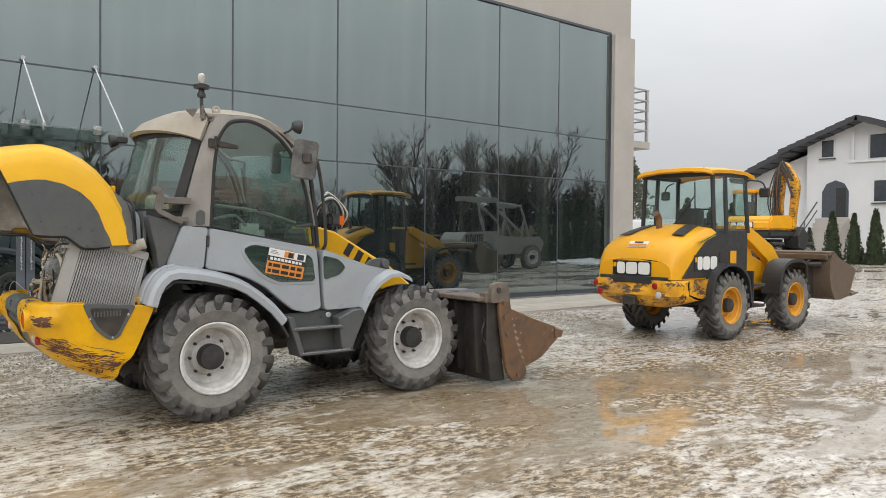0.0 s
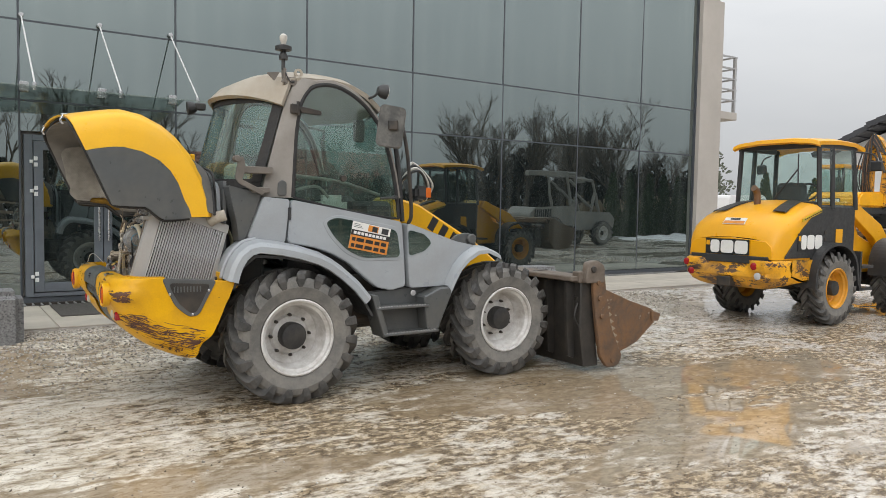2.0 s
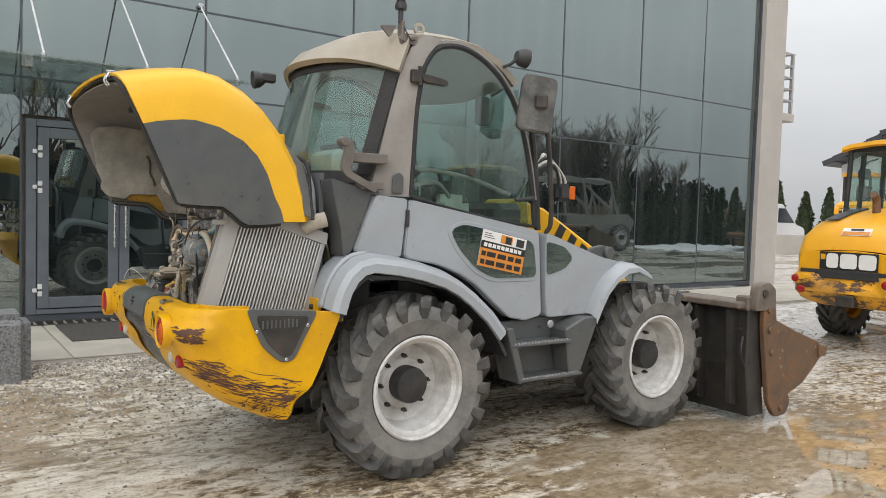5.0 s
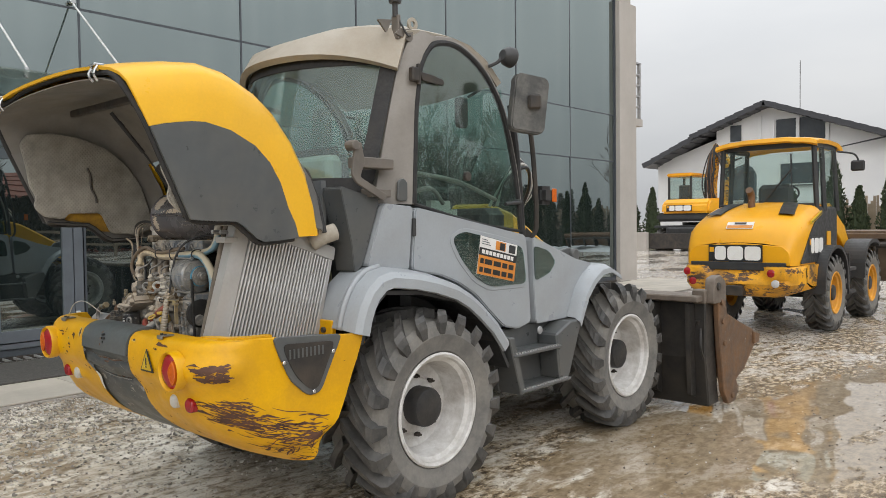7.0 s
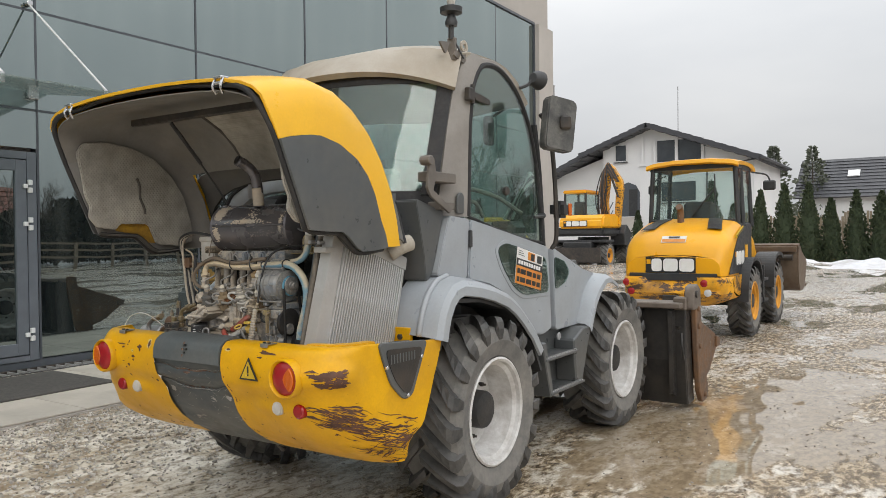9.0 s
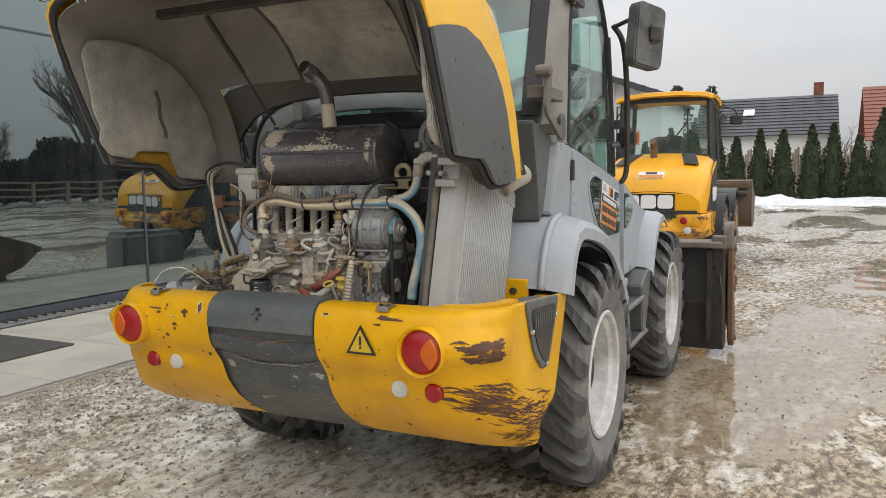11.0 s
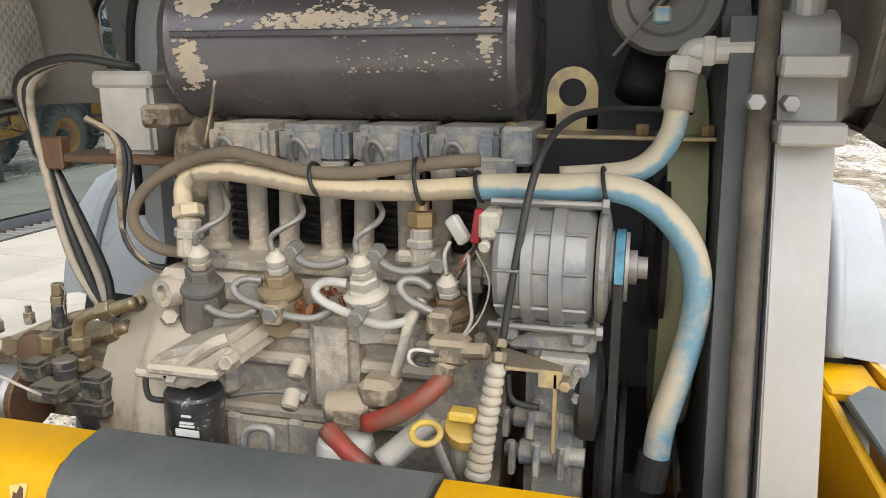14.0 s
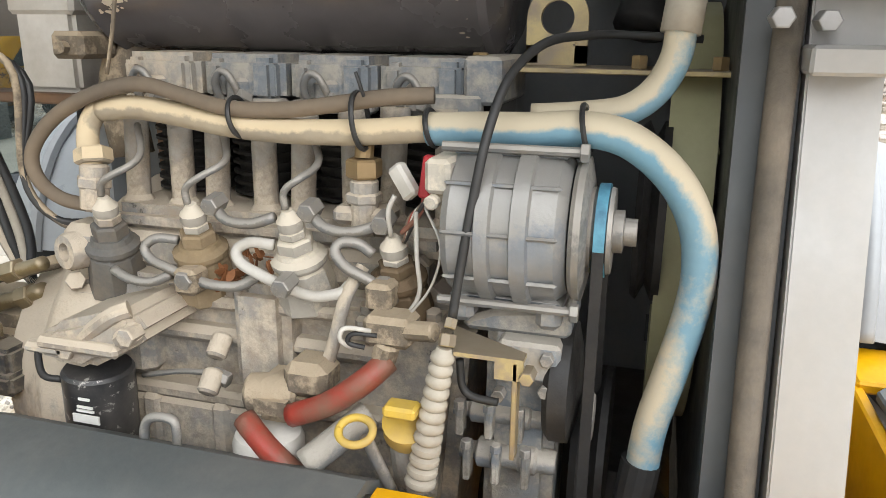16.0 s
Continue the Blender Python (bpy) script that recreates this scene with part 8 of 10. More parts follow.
tagged(part("dry_leaves", join(*leaves), LEAF), "dry brown leaves caught between the fuel pipes", "leaf litter", kind="stuff")

# hydraulic pump, valves and brass unions beside the bell housing
part("hydraulic_pump", join(lathe([(0, 0), (0.040, 0.0), (0.047, 0.006), (0.049, 0.012), (0.045, 0.02), (0.045, 0.16), (0, 0.17)], (1.390, 7.035, 0.904), (1.390, 8.035, 0.904), 26)), ALUMINIUM, engine, "dull grey hydraulic pump", smooth=True)
part("pump_flange", cyl((1.390, 7.023, 0.904), (1.390, 7.035, 0.904), 0.050, 24, 0.002), RUST, engine, "rusty pump flange")
part("pump_pipe", tube([(1.35, 7.021, 1.0), (1.35, 7.059, 0.994), (1.35, 7.09, 0.981), (1.35, 7.116, 0.956), (1.35, 7.116, 0.924), (1.35, 7.105, 0.887)], 0.0105, 12, 5), DUSTY_PIPE, engine, "bent grey pump pipe", smooth=True)
part("pipe_union", hexnut((1.352, 7.04, 0.996), (1.352, 7.018, 1.003), 0.0165), DULL_BRASS, engine)
part("pipe_union", hexnut((1.35, 7.077, 0.988), (1.35, 7.064, 0.992), 0.0145), DULL_BRASS, engine)
part("valve_can", join(cyl((1.39, 6.966, 0.905), (1.39, 6.958, 0.963), 0.0165, 16, 0.002), lathe([(0, 0), (0.0185, 0), (0.0185, 0.010), (0.016, 0.013), (0, 0.013)], (1.39, 6.958, 0.963), (1.39, 6.958, 2), 12)), BLACK_VALVE, engine, "black valve solenoid")
part("valve_block", box(1.345, 1.395, 6.934, 6.997, 0.918, 0.944, 0.006, 2), BLACK_VALVE, engine)
part("valve_block", box(1.39, 1.440, 6.898, 6.944, 0.897, 0.945, 0.006, 2), BLACK_VALVE, engine)
part("valve_block", box(1.37, 1.410, 6.992, 7.032, 0.937, 0.968, 0.006, 2), BLACK_VALVE, engine)
part("valve_block", box(1.38, 1.460, 6.890, 6.982, 0.883, 0.913, 0.006, 2), BLACK_VALVE, engine)
part("valve_screw", cyl((1.39, 6.939, 0.917), (1.384, 6.939, 0.917), 0.009, 12, 0.002), BLACK_VALVE, engine)
part("test_point", join(hexnut((1.45, 7.018, 0.96), (1.45, 7.015, 1.001), 0.017), cyl((1.45, 7.015, 1.001), (1.45, 7.012, 1.04), 0.0115, 12, 0.002)), BLACK_VALVE, engine, "dark pressure test point with a brass cap")
part("test_cap", join(hexnut((1.45, 7.012, 1.04), (1.45, 7.011, 1.054), 0.012), cyl((1.45, 7.011, 1.054), (1.45, 7.01, 1.074), 0.0095, 12, 0.002)), DULL_BRASS, engine)
rod("cap_chain", [(1.445, 6.997, 1.072), (1.445, 6.991, 1.059), (1.445, 6.998, 1.04), (1.445, 6.996, 1.023)], 0.0014, DUSTY_PIPE)
rod("brass_elbow", [(1.42, 6.847, 1.064), (1.42, 6.876, 1.054), (1.42, 6.905, 1.046), (1.42, 6.932, 1.037), (1.42, 6.948, 1.025), (1.42, 6.954, 1.006), (1.42, 6.955, 0.971)], 0.0095, DULL_BRASS, seg=12)
part("union_nut", hexnut((1.42, 6.886, 1.052), (1.42, 6.91, 1.044), 0.0155), DULL_BRASS, engine)
part("union_nut", hexnut((1.42, 6.954, 1.001), (1.42, 6.954, 0.981), 0.0165), DULL_BRASS, engine)
part("union_nut", hexnut((1.42, 6.955, 0.968), (1.42, 6.956, 0.947), 0.017), DULL_BRASS, engine)
rod("hydraulic_pipe", [(1.47, 7.074, 0.976), (1.47, 7.021, 1.004), (1.47, 6.952, 1.025), (1.47, 6.873, 1.049)], 0.010, DUSTY_DARK, seg=10)
rod("hydraulic_pipe", [(1.46, 6.98, 0.979), (1.46, 6.937, 0.993), (1.46, 6.894, 1.009)], 0.0115, DULL_BRASS, seg=10)
part("union_nut", hexnut((1.46, 6.934, 0.993), (1.46, 6.912, 1.001), 0.017), DULL_BRASS, engine)
part("tee_fitting", join(hexnut((1.43, 7.024, 0.966), (1.43, 7.019, 0.994), 0.016), box(1.42, 1.46, 6.990, 7.029, 0.938, 0.971, 0.008, 2)), DULL_BRASS, engine)
part("rust_cap", lathe([(0, 0), (0.024, 0.002), (0.027, 0.008), (0.027, 0.02), (0, 0.02)], (1.42, 7.043, 0.971), (1.5, 7.098, 0.96), 18), RUST, engine, "rusty end cap", smooth=True)
for k, (dx, dz) in enumerate(((0.0, 0.0), (0.035, 0.006), (0.07, -0.004))):
    part("pump_stud", join(hexnut((1.44 + dx, 7.127 - 0.03 * k, 0.985 + dz), (1.44 + dx, 7.127 - 0.03 * k, 1.005 + dz), 0.009), cyl((1.44 + dx, 7.127 - 0.03 * k, 1.005 + dz), (1.44 + dx, 7.127 - 0.03 * k, 1.016 + dz), 0.005, 8)), DUSTY_DARK, engine)
part("gearbox_top", box(1.44, 1.60, 6.86, 7.16, 0.84, 0.965, 0.02, 2), DUSTY_DARK, engine)
rod("hood_cable", [(1.20, 7.10, 0.965), (1.21, 7.05, 1.02), (1.23, 6.97, 1.03), (1.28, 6.90, 0.97)], 0.0022, FILTER_WHITE)
for y in (6.079, 7.037):
    latch = part("latch_plate", join(box(1.150, 1.200, y - 0.024, y + 0.024, 0.951, 0.955, 0.001), box(1.146, 1.152, y - 0.020, y + 0.020, 0.940, 0.955, 0.001)), STEEL_PALE, loader, "small worn steel latch plate")
    part("bolt", join(*[hexnut((1.165, y + d, 0.955), (1.165, y + d, 0.961), 0.007) for d in (-0.014, 0.014)]), STEEL_DARK, latch)


# muffler with its stack, air cleaner, relay box
muffler = thing("muffler", 1.605, 6.55, 1.34, "scorched black muffler with flaking pale paint", "muffler")
part("can", lathe([(0, -0.01), (0.07, -0.008), (0.107, 0.0), (0.117, 0.012), (0.120, 0.02), (0.114, 0.03), (0.114, 0.515), (0.120, 0.525), (0.117, 0.535), (0.095, 0.55), (0, 0.555)], (1.610, 6.83, 1.440), (1.610, 5, 1.440), 44), MUFFLER, muffler, smooth=True)
FLAKE = paint("bare_tan_primer", (0.52, 0.42, 0.31), (0.62, 0.57, 0.48), 0.7, scale=10, dirt=(0.2, 0.15, 0.12), dirt_amount=0.35, bump=0.2)


def flaked(rng, y, ang, dy, da, count, size, label=""):
    """Ragged specks where the paint has come off the can, thick in the middle; ang is measured up from the rear."""
    bm = bmesh.new()
    for _ in range(count):
        cy, ca = rng.gauss(y, dy * 0.5), rng.gauss(ang, da * 0.5)
        r = size * rng.uniform(0.2, 1.0) ** 1.5
        ring = []
        for k in range(7):
            a = 2 * math.pi * k / 7
            w = r * rng.uniform(0.45, 1.1)
            q = ca + w * math.sin(a) * 0.8 / 0.115
            ring.append(bm.verts.new((1.610 - 0.1150 * math.cos(q), min(cy + w * math.cos(a) * 1.5, 6.80), 1.440 + 0.1150 * math.sin(q))))
        bm.faces.new(ring)
    return tagged(part("flaked_patch", bm, FLAKE, muffler, label), kind="stuff")


fr = random.Random(5)
flaked(fr, 6.765, 0.75, 0.030, 0.34, 420, 0.011, "bare tan patch")
flaked(fr, 6.775, -0.25, 0.018, 0.30, 190, 0.008, "bare tan patch")
flaked(fr, 6.56, 0.24, 0.11, 0.10, 420, 0.0055, "pale flaked specks")
flaked(fr, 6.335, 0.1, 0.010, 0.34, 150, 0.0055, "pale flaked specks")
flaked(fr, 6.53, 0.55, 0.05, 0.35, 110, 0.005, "pale flaked specks")
flaked(fr, 6.47, -0.25, 0.12, 0.25, 60, 0.003, "pale flaked specks")
flaked(fr, 6.32, 0.0, 0.012, 0.8, 70, 0.0035, "pale flaked specks")
part("pipe_flake", tube([(1.5449, 6.52, 1.545), (1.5415, 6.521, 1.59), (1.5385, 6.523, 1.63)], 0.0266, 16, 4, radii=[0.0266, 0.0268, 0.0262]), FLAKE, muffler, "pale flaked paint round the pipe foot", smooth=True)
part("seam", box(1.489, 1.50, 6.31, 6.80, 1.446, 1.456, 0.002), MUFFLER, muffler)
part("exhaust_pipe", tube([(1.545, 6.52, 1.54), (1.54, 6.522, 1.62), (1.53, 6.53, 1.69), (1.50, 6.55, 1.735), (1.455, 6.565, 1.76)], 0.026, 16, 5), MUFFLER, muffler, "bent exhaust stack", smooth=True)
# black plug that stands in for the shade inside the open pipe
part("pipe_mouth", tube([(1.462, 6.563, 1.757), (1.450, 6.567, 1.763)], 0.022, 14, smooth=False), RUBBER_SEAL, muffler)
part("down_pipe", tube([(1.62, 6.77, 1.38), (1.60, 6.82, 1.33), (1.59, 6.84, 1.27), (1.59, 6.83, 1.18)], 0.03, 14, 4), DUSTY_DARK, muffler, smooth=True)
part("clamp", join(box(1.50, 1.57, 6.82, 6.87, 1.315, 1.35, 0.006), cyl((1.49, 6.845, 1.33), (1.58, 6.845, 1.33), 0.008, 8)), DUSTY_DARK, muffler)
# dusty grey, brightened in its colour because little light reaches it
CLEANER_GREY = paint("brightened_dusty_plastic", (0.20, 0.195, 0.192), (0.27, 0.26, 0.25), 0.55, scale=6, dirt=(0.30, 0.27, 0.23), dirt_amount=0.4, bump=0.1)
cleaner = thing("air_cleaner", 1.70, 6.11, 1.41, "dusty dark plastic air cleaner with a clipped lid", "air cleaner")
part("housing", lathe([(0, 0.02), (0.03, 0.012), (0.05, 0.016), (0.055, 0.006), (0.074, 0.006), (0.080, 0.016), (0.080, 0.03), (0.074, 0.034), (0.074, 0.30), (0, 0.30)], (1.61, 6.108, 1.50), (2.6, 6.108, 1.50), 34), CLEANER_GREY, cleaner, smooth=True)
part("strap", moved(box(-0.004, 0.004, -0.008, 0.008, -0.030, 0.030, 0.002), Matrix.Translation((1.605, 6.108, 1.50)) @ pose(0, 0, 0, 38, 0, 0)), BLACK, cleaner)
part("clip_wire", tube([(1.60, 6.042, 1.585), (1.594, 6.10, 1.508), (1.60, 6.175, 1.42)], 0.0025, 6), DUSTY_PIPE, cleaner)
part("intake", tube([(1.74, 6.12, 1.43), (1.72, 6.13, 1.40), (1.70, 6.14, 1.36)], 0.035, 14, 4), RUBBER_SEAL, cleaner, smooth=True)
part("bracket", slab([(6.20, 1.40), (6.24, 1.60), (6.16, 1.62), (6.05, 1.60), (6.02, 1.42)], 1.80, 1.81, "x"), BLACK, cleaner)
relay = thing("relay_box", 1.66, 6.985, 1.25, "dusty pale relay box on a rusty bracket", "relay box")
part("case", box(1.60, 1.74, 6.918, 7.022, 1.262, 1.392, 0.008, 2), FILTER_WHITE, relay)
part("cover", box(1.594, 1.745, 6.912, 7.028, 1.372, 1.40, 0.006), FILTER_WHITE, relay)
part("bracket", join(box(1.58, 1.76, 6.86, 7.10, 1.247, 1.262, 0.003), box(1.575, 1.60, 7.085, 7.125, 1.235, 1.29, 0.003), box(1.74, 1.76, 6.86, 6.9, 1.0, 1.25)), RUST, relay)
for k in range(4):
    part("cable", tube([(1.62, 6.95, 1.405), (1.60 - 0.01 * k, 7.06, 1.42), (1.585, 7.14 + 0.01 * k, 1.37), (1.575 + 0.01 * k, 7.12, 1.22), (1.55, 7.06 - 0.02 * k, 1.07), (1.50, 6.95, 1.0), (1.45, 6.84, 1.005)], 0.007, 8), (DUSTY, BLACK, BOOT, BLACK)[k], relay, smooth=True)

# radiator: end tank, core, fins, shroud and seal
radiator = thing("radiator", 1.6, 5.96, 0.80, "tall aluminium radiator with upright fins beside the engine", "radiator")
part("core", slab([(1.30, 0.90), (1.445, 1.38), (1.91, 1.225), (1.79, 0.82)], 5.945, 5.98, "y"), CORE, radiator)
part("end_tank", slab(rounded([(1.262, 0.86), (1.432, 1.455), (1.47, 1.47), (1.50, 1.43), (1.345, 0.86)], 0.01), 5.928, 5.988, "y", 0.006, 2), END_TANK, radiator, "pale aluminium end tank", smooth=True)
part("top_tank", slab(rounded([(1.455, 1.45), (1.94, 1.285), (1.93, 1.225), (1.445, 1.385)], 0.01), 5.925, 5.995, "y", 0.005), END_TANK, radiator)
part("side_tank", slab([(1.905, 1.25), (1.935, 1.26), (1.82, 0.82), (1.79, 0.82)], 5.93, 5.99, "y", 0.004), END_TANK, radiator)
NF = 27
for k in range(NF):
    f = (k + 0.6) / NF
    xb, zb = 1.345 + (1.79 - 1.345) * f, 0.895 - 0.075 * f
    xt, zt = 1.487 + (1.905 - 1.487) * f, 1.378 - 0.15 * f
    part("fin", slab([(xb - 0.0036, zb), (xb + 0.0036, zb), (xt + 0.0036, zt), (xt - 0.0036, zt)], 5.922, 5.947, "y"), RADIATOR, radiator)
part("tank_cap", cyl((1.46, 5.958, 1.455), (1.462, 5.958, 1.485), 0.02, 16, 0.003), END_TANK, radiator)
for z in (1.405, 1.335):
    part("tank_clamp", box(1.355 + (z - 1.33) * 0.3, 1.42 + (z - 1.33) * 0.3, 5.926, 5.992, z - 0.012, z + 0.012, 0.003), END_TANK, radiator)
for pos in ((1.36, 6.016, 1.368), (1.375, 5.979, 1.366)):
    part("tank_bolt", hexnut((pos[0] + 0.03, pos[1], pos[2]), (pos[0] - 0.004, pos[1], pos[2]), 0.0095), ALUMINIUM, radiator)
part("coolant_outlet", tube([(1.55, 5.96, 1.40), (1.53, 5.92, 1.42), (1.56, 5.88, 1.38), (1.62, 5.87, 1.34)], 0.03, 14, 4), END_TANK, radiator, smooth=True)
part("filler_tube", tube([(1.80, 5.93, 1.31), (1.84, 5.90, 1.34), (1.90, 5.88, 1.36)], 0.04, 14, 4), BOOT, radiator, smooth=True)
part("shroud", join(slab([(1.30, 0.80), (1.455, 1.46), (1.90, 1.34), (1.84, 0.76)], 6.028, 6.04, "y", 0.003), slab([(1.285, 0.80), (1.44, 1.46), (1.455, 1.46), (1.30, 0.80)], 5.99, 6.04, "y")), SHROUD, radiator, "dark grey fan shroud")
part("foam_seal", tube([(1.275, 6.005, 0.82), (1.31, 6.008, 0.98), (1.355, 6.008, 1.15), (1.40, 6.006, 1.33), (1.44, 6.0, 1.46), (1.50, 5.995, 1.57), (1.60, 5.99, 1.63)], 0.0125, 10, 5), DUST_SEAL, radiator, "dust-caked foam seal", smooth=True)
part("shroud_ring", lathe([(0.265, 0), (0.275, 0), (0.275, 0.05), (0.265, 0.05)], (1.74, 6.045, 1.12), (1.74, 7, 1.12), 44, closed=True), FAN_GREEN, radiator, "pale green fan ring", smooth=True)
# hoop over the bay in front of the cab
HOOP = [(5.94, 1.20), (5.95, 1.40), (5.975, 1.55), (6.03, 1.645), (6.208, 1.687), (6.433, 1.708), (6.626, 1.708), (6.798, 1.70), (6.951, 1.675), (7.06, 1.62), (7.12, 1.52), (7.14, 1.36), (7.145, 1.10)]
hoop_rows = [[(1.855, y, z), (1.85, y + (6.54 - y) * 0.02, z - 0.012), (1.862, 6.54 + (y - 6.54) * 0.93, z - 0.068), (1.90, 6.54 + (y - 6.54) * 0.92, z - 0.072)] for y, z in HOOP]
part("bay_hoop", sheet(hoop_rows, 0.01), HOOP_GREY, loader, "blue-grey sheet hoop round the engine bay", smooth=True)
part("hoop_seal", tube([(1.85, y, z + 0.004) for y, z in HOOP], 0.009, 8, 4), RUBBER_SEAL, loader, smooth=True)
part("bay_wall", join(box(1.915, 1.94, 5.99, 7.10, 0.8, 1.60)), BAY_WALL, loader)
for y in (6.20, 6.83):
    part("hood_hinge", box(1.80, 1.86, y, y + 0.05, 1.60, 1.68, 0.005), ALUMINIUM, loader)
part("bay_end_plate", box(1.845, 1.87, 5.845, 5.985, 0.70, 0.96, 0.004), YELLOW, loader)
part("end_plate_bolt", hexnut((1.846, 5.90, 0.915), (1.832, 5.90, 0.915), 0.014), STEEL_DARK, loader)
part("bay_floor", box(1.25, 1.62, 5.83, 6.0, 0.70, 0.74), YELLOW, loader)
part("bay_cross_plate", box(1.3, 1.36, 5.83, 6.34, 0.62, 0.80), YELLOW, loader)


# ---- the yellow loader ahead ----
JY = 6.60
Y2 = paint("clean_yellow_paint", (0.86, 0.41, 0.005), (0.80, 0.37, 0.005), 0.36, scale=2.5, dirt=(0.4, 0.22, 0.06), dirt_amount=0.15, bump=0.02)
Y2_WORN = paint("worn_yellow_ballast", (0.84, 0.40, 0.006), (0.74, 0.33, 0.006), 0.45, scale=3, dirt=(0.16, 0.085, 0.035), dirt_amount=0.75, chips=(0.09, 0.05, 0.03), chip_level=0.53, chip_scale=6, chip_stretch=(1, 0.6, 1.6))
LAMP_WHITE = paint("clear_lamp_lens", (0.6, 0.6, 0.6), None, 0.15, scale=20)


def brand_block(parent, m, w, h):
    """A dark plate with plain white blocks."""
    plate = part("brand_plate", moved(slab([(-w / 2, -h / 2), (w / 2, -h / 2), (w / 2, h / 2), (-w / 2, h / 2)], -0.002, 0.002, "y"), m), STICKER_BLACK, parent, "dark plate with plain white blocks")
    for k, (a, b) in enumerate(((-0.38, -0.17), (-0.14, 0.15), (0.18, 0.47))):
        part("white_block", moved(slab(rounded([(a * w, -h * 0.41), (b * w, -h * 0.41), (b * w, h * 0.41), (a * w, h * 0.41)], h * 0.2), -0.006, -0.003, "y"), m), STICKER_WHITE, plate)
    part("yellow_block", moved(slab([(-0.48 * w, 0.06 * h), (-0.40 * w, 0.06 * h), (-0.40 * w, 0.36 * h), (-0.48 * w, 0.36 * h)], -0.006, -0.003, "y"), m), Y2, plate)
    return plate


def yellow_loader():
    j = thing("yellow_wheel_loader", 10.5, JY, 0, "yellow and black compact wheel loader with a glazed cab", "wheel loader")
    for x in (9.90, 11.75):
        wheel(j, x, 5.96, 0.475, -1, 0.48, 0.29, 0.255, RIM_YELLOW, spin=x * 37)
        wheel(j, x, 2 * JY - 5.96, 0.475, 1, 0.48, 0.29, 0.255, RIM_YELLOW, spin=x * 31)
        part("axle", cyl((x, 6.08, 0.475), (x, 7.12, 0.475), 0.08, 14), STEEL_DARK, j)
    part("chassis", join(box(9.1, 10.5, 6.30, 6.9, 0.45, 0.9, 0.03), box(10.5, 12.0, 6.35, 6.85, 0.45, 0.95, 0.03)), STEEL_DARK, j)
    # engine hood: wider at the tail, sloping up to the cab
    rows = []
    for x, zt, hw in ((8.70, 1.10, 0.60), (8.74, 1.22, 0.63), (8.84, 1.33, 0.655), (9.0, 1.41, 0.665), (9.25, 1.50, 0.665), (9.5, 1.565, 0.66), (9.68, 1.59, 0.655)):
        r = [(x, JY - hw, 0.86), (x, JY - hw, zt - 0.16), (x, JY - hw + 0.02, zt - 0.08), (x, JY - hw + 0.09, zt - 0.015)]
        r += [(x, JY - hw * 0.45, zt + 0.02), (x, JY, zt + 0.03)]
        rows.append(r + [(a, 2 * JY - b, c) for a, b, c in r[-2::-1]])
    tail = [[(8.68, b, 0.86 + (c - 0.86) * f) for a, b, c in rows[0]] for f in (0.0, 0.55)]
    hd = part("hood", join(sheet(rows, 0.015), slab([(JY - 0.60, 0.86), (JY + 0.60, 0.86), (JY + 0.60, 0.95), (JY + 0.585, 1.02), (JY + 0.51, 1.085), (JY, 1.125), (JY - 0.51, 1.085), (JY - 0.585, 1.02), (JY - 0.60, 0.95)], 8.685, 8.705, "x", 0.006)), Y2, j, "yellow engine hood", smooth=True)
    for s in (-1, 1):
        xs = np.linspace(9.06, 9.56, 7)
        top = [float(np.interp(x, [9.0, 9.25, 9.5, 9.68], [1.41, 1.50, 1.565, 1.59])) for x in xs]
        grille = sheet([[(x, JY + s * (0.44 - 0.10 * i / 6 + d), z + h) for d, h in ((-0.09, 0.026), (-0.085, 0.040), (0.0, 0.036), (0.085, 0.028), (0.09, 0.012))] for i, (x, z) in enumerate(zip(xs, top))], 0.006)
        part("hood_grille", grille, BLACK, hd, "black louvred strip")
        part("side_panel", slab(rounded([(8.83, 0.88), (9.70, 0.88), (9.70, 1.52), (9.45, 1.42), (9.20, 1.24)], 0.03), JY + s * 0.672 - 0.008, JY + s * 0.672 + 0.008, "y", 0.003), BLACK, hd, "black side panel")
        web = part("web_sticker", slab([(9.20, 1.335), (9.62, 1.46), (9.62, 1.50), (9.20, 1.375)], JY + s * 0.676 - 0.008, JY + s * 0.676 + 0.008, "y"), WARN_YELLOW, hd, "pale yellow sticker with printed bars")
        for k in range(9):
            x = 9.23 + 0.043 * k
            z = 1.345 + (x - 9.20) * 0.2976 + 0.004
            part("printed_bar", box(x, x + 0.03, JY + s * 0.685 - 0.001, JY + s * 0.685 + 0.001, z, z + 0.016), STICKER_BLACK, web)
    brand_block(hd, Matrix.Translation((8.667, JY + 0.02, 1.0)) @ pose(0, 0, 0, 0, 0, -90), 0.64, 0.20)
    brand_block(hd, Matrix.Translation((9.38, JY - 0.684, 1.08)), 0.56, 0.22)
    lie = lambda f, y: (8.745 + 0.100 * f - 0.006, y, 1.252 + 0.110 * f + 0.010)
    hire = part("sticker", sheet([[lie(f, y) for y in (JY - 0.15, JY + 0.17)] for f in (0.25, 1.0)], 0.002), STICKER_WHITE, hd, "white hire sticker")
    part("orange_field", sheet([[(x - 0.003, y, z + 0.003) for x, y, z in (lie(f, q) for q in (JY - 0.14, JY + 0.16))] for f in (0.30, 0.62)], 0.001), STICKER_ORANGE, hire)
    part("printed_bar", sheet([[(x - 0.003, y, z + 0.003) for x, y, z in (lie(f, q) for q in (JY - 0.06, JY + 0.08))] for f in (0.72, 0.92)], 0.001), STICKER_BLACK, hire)
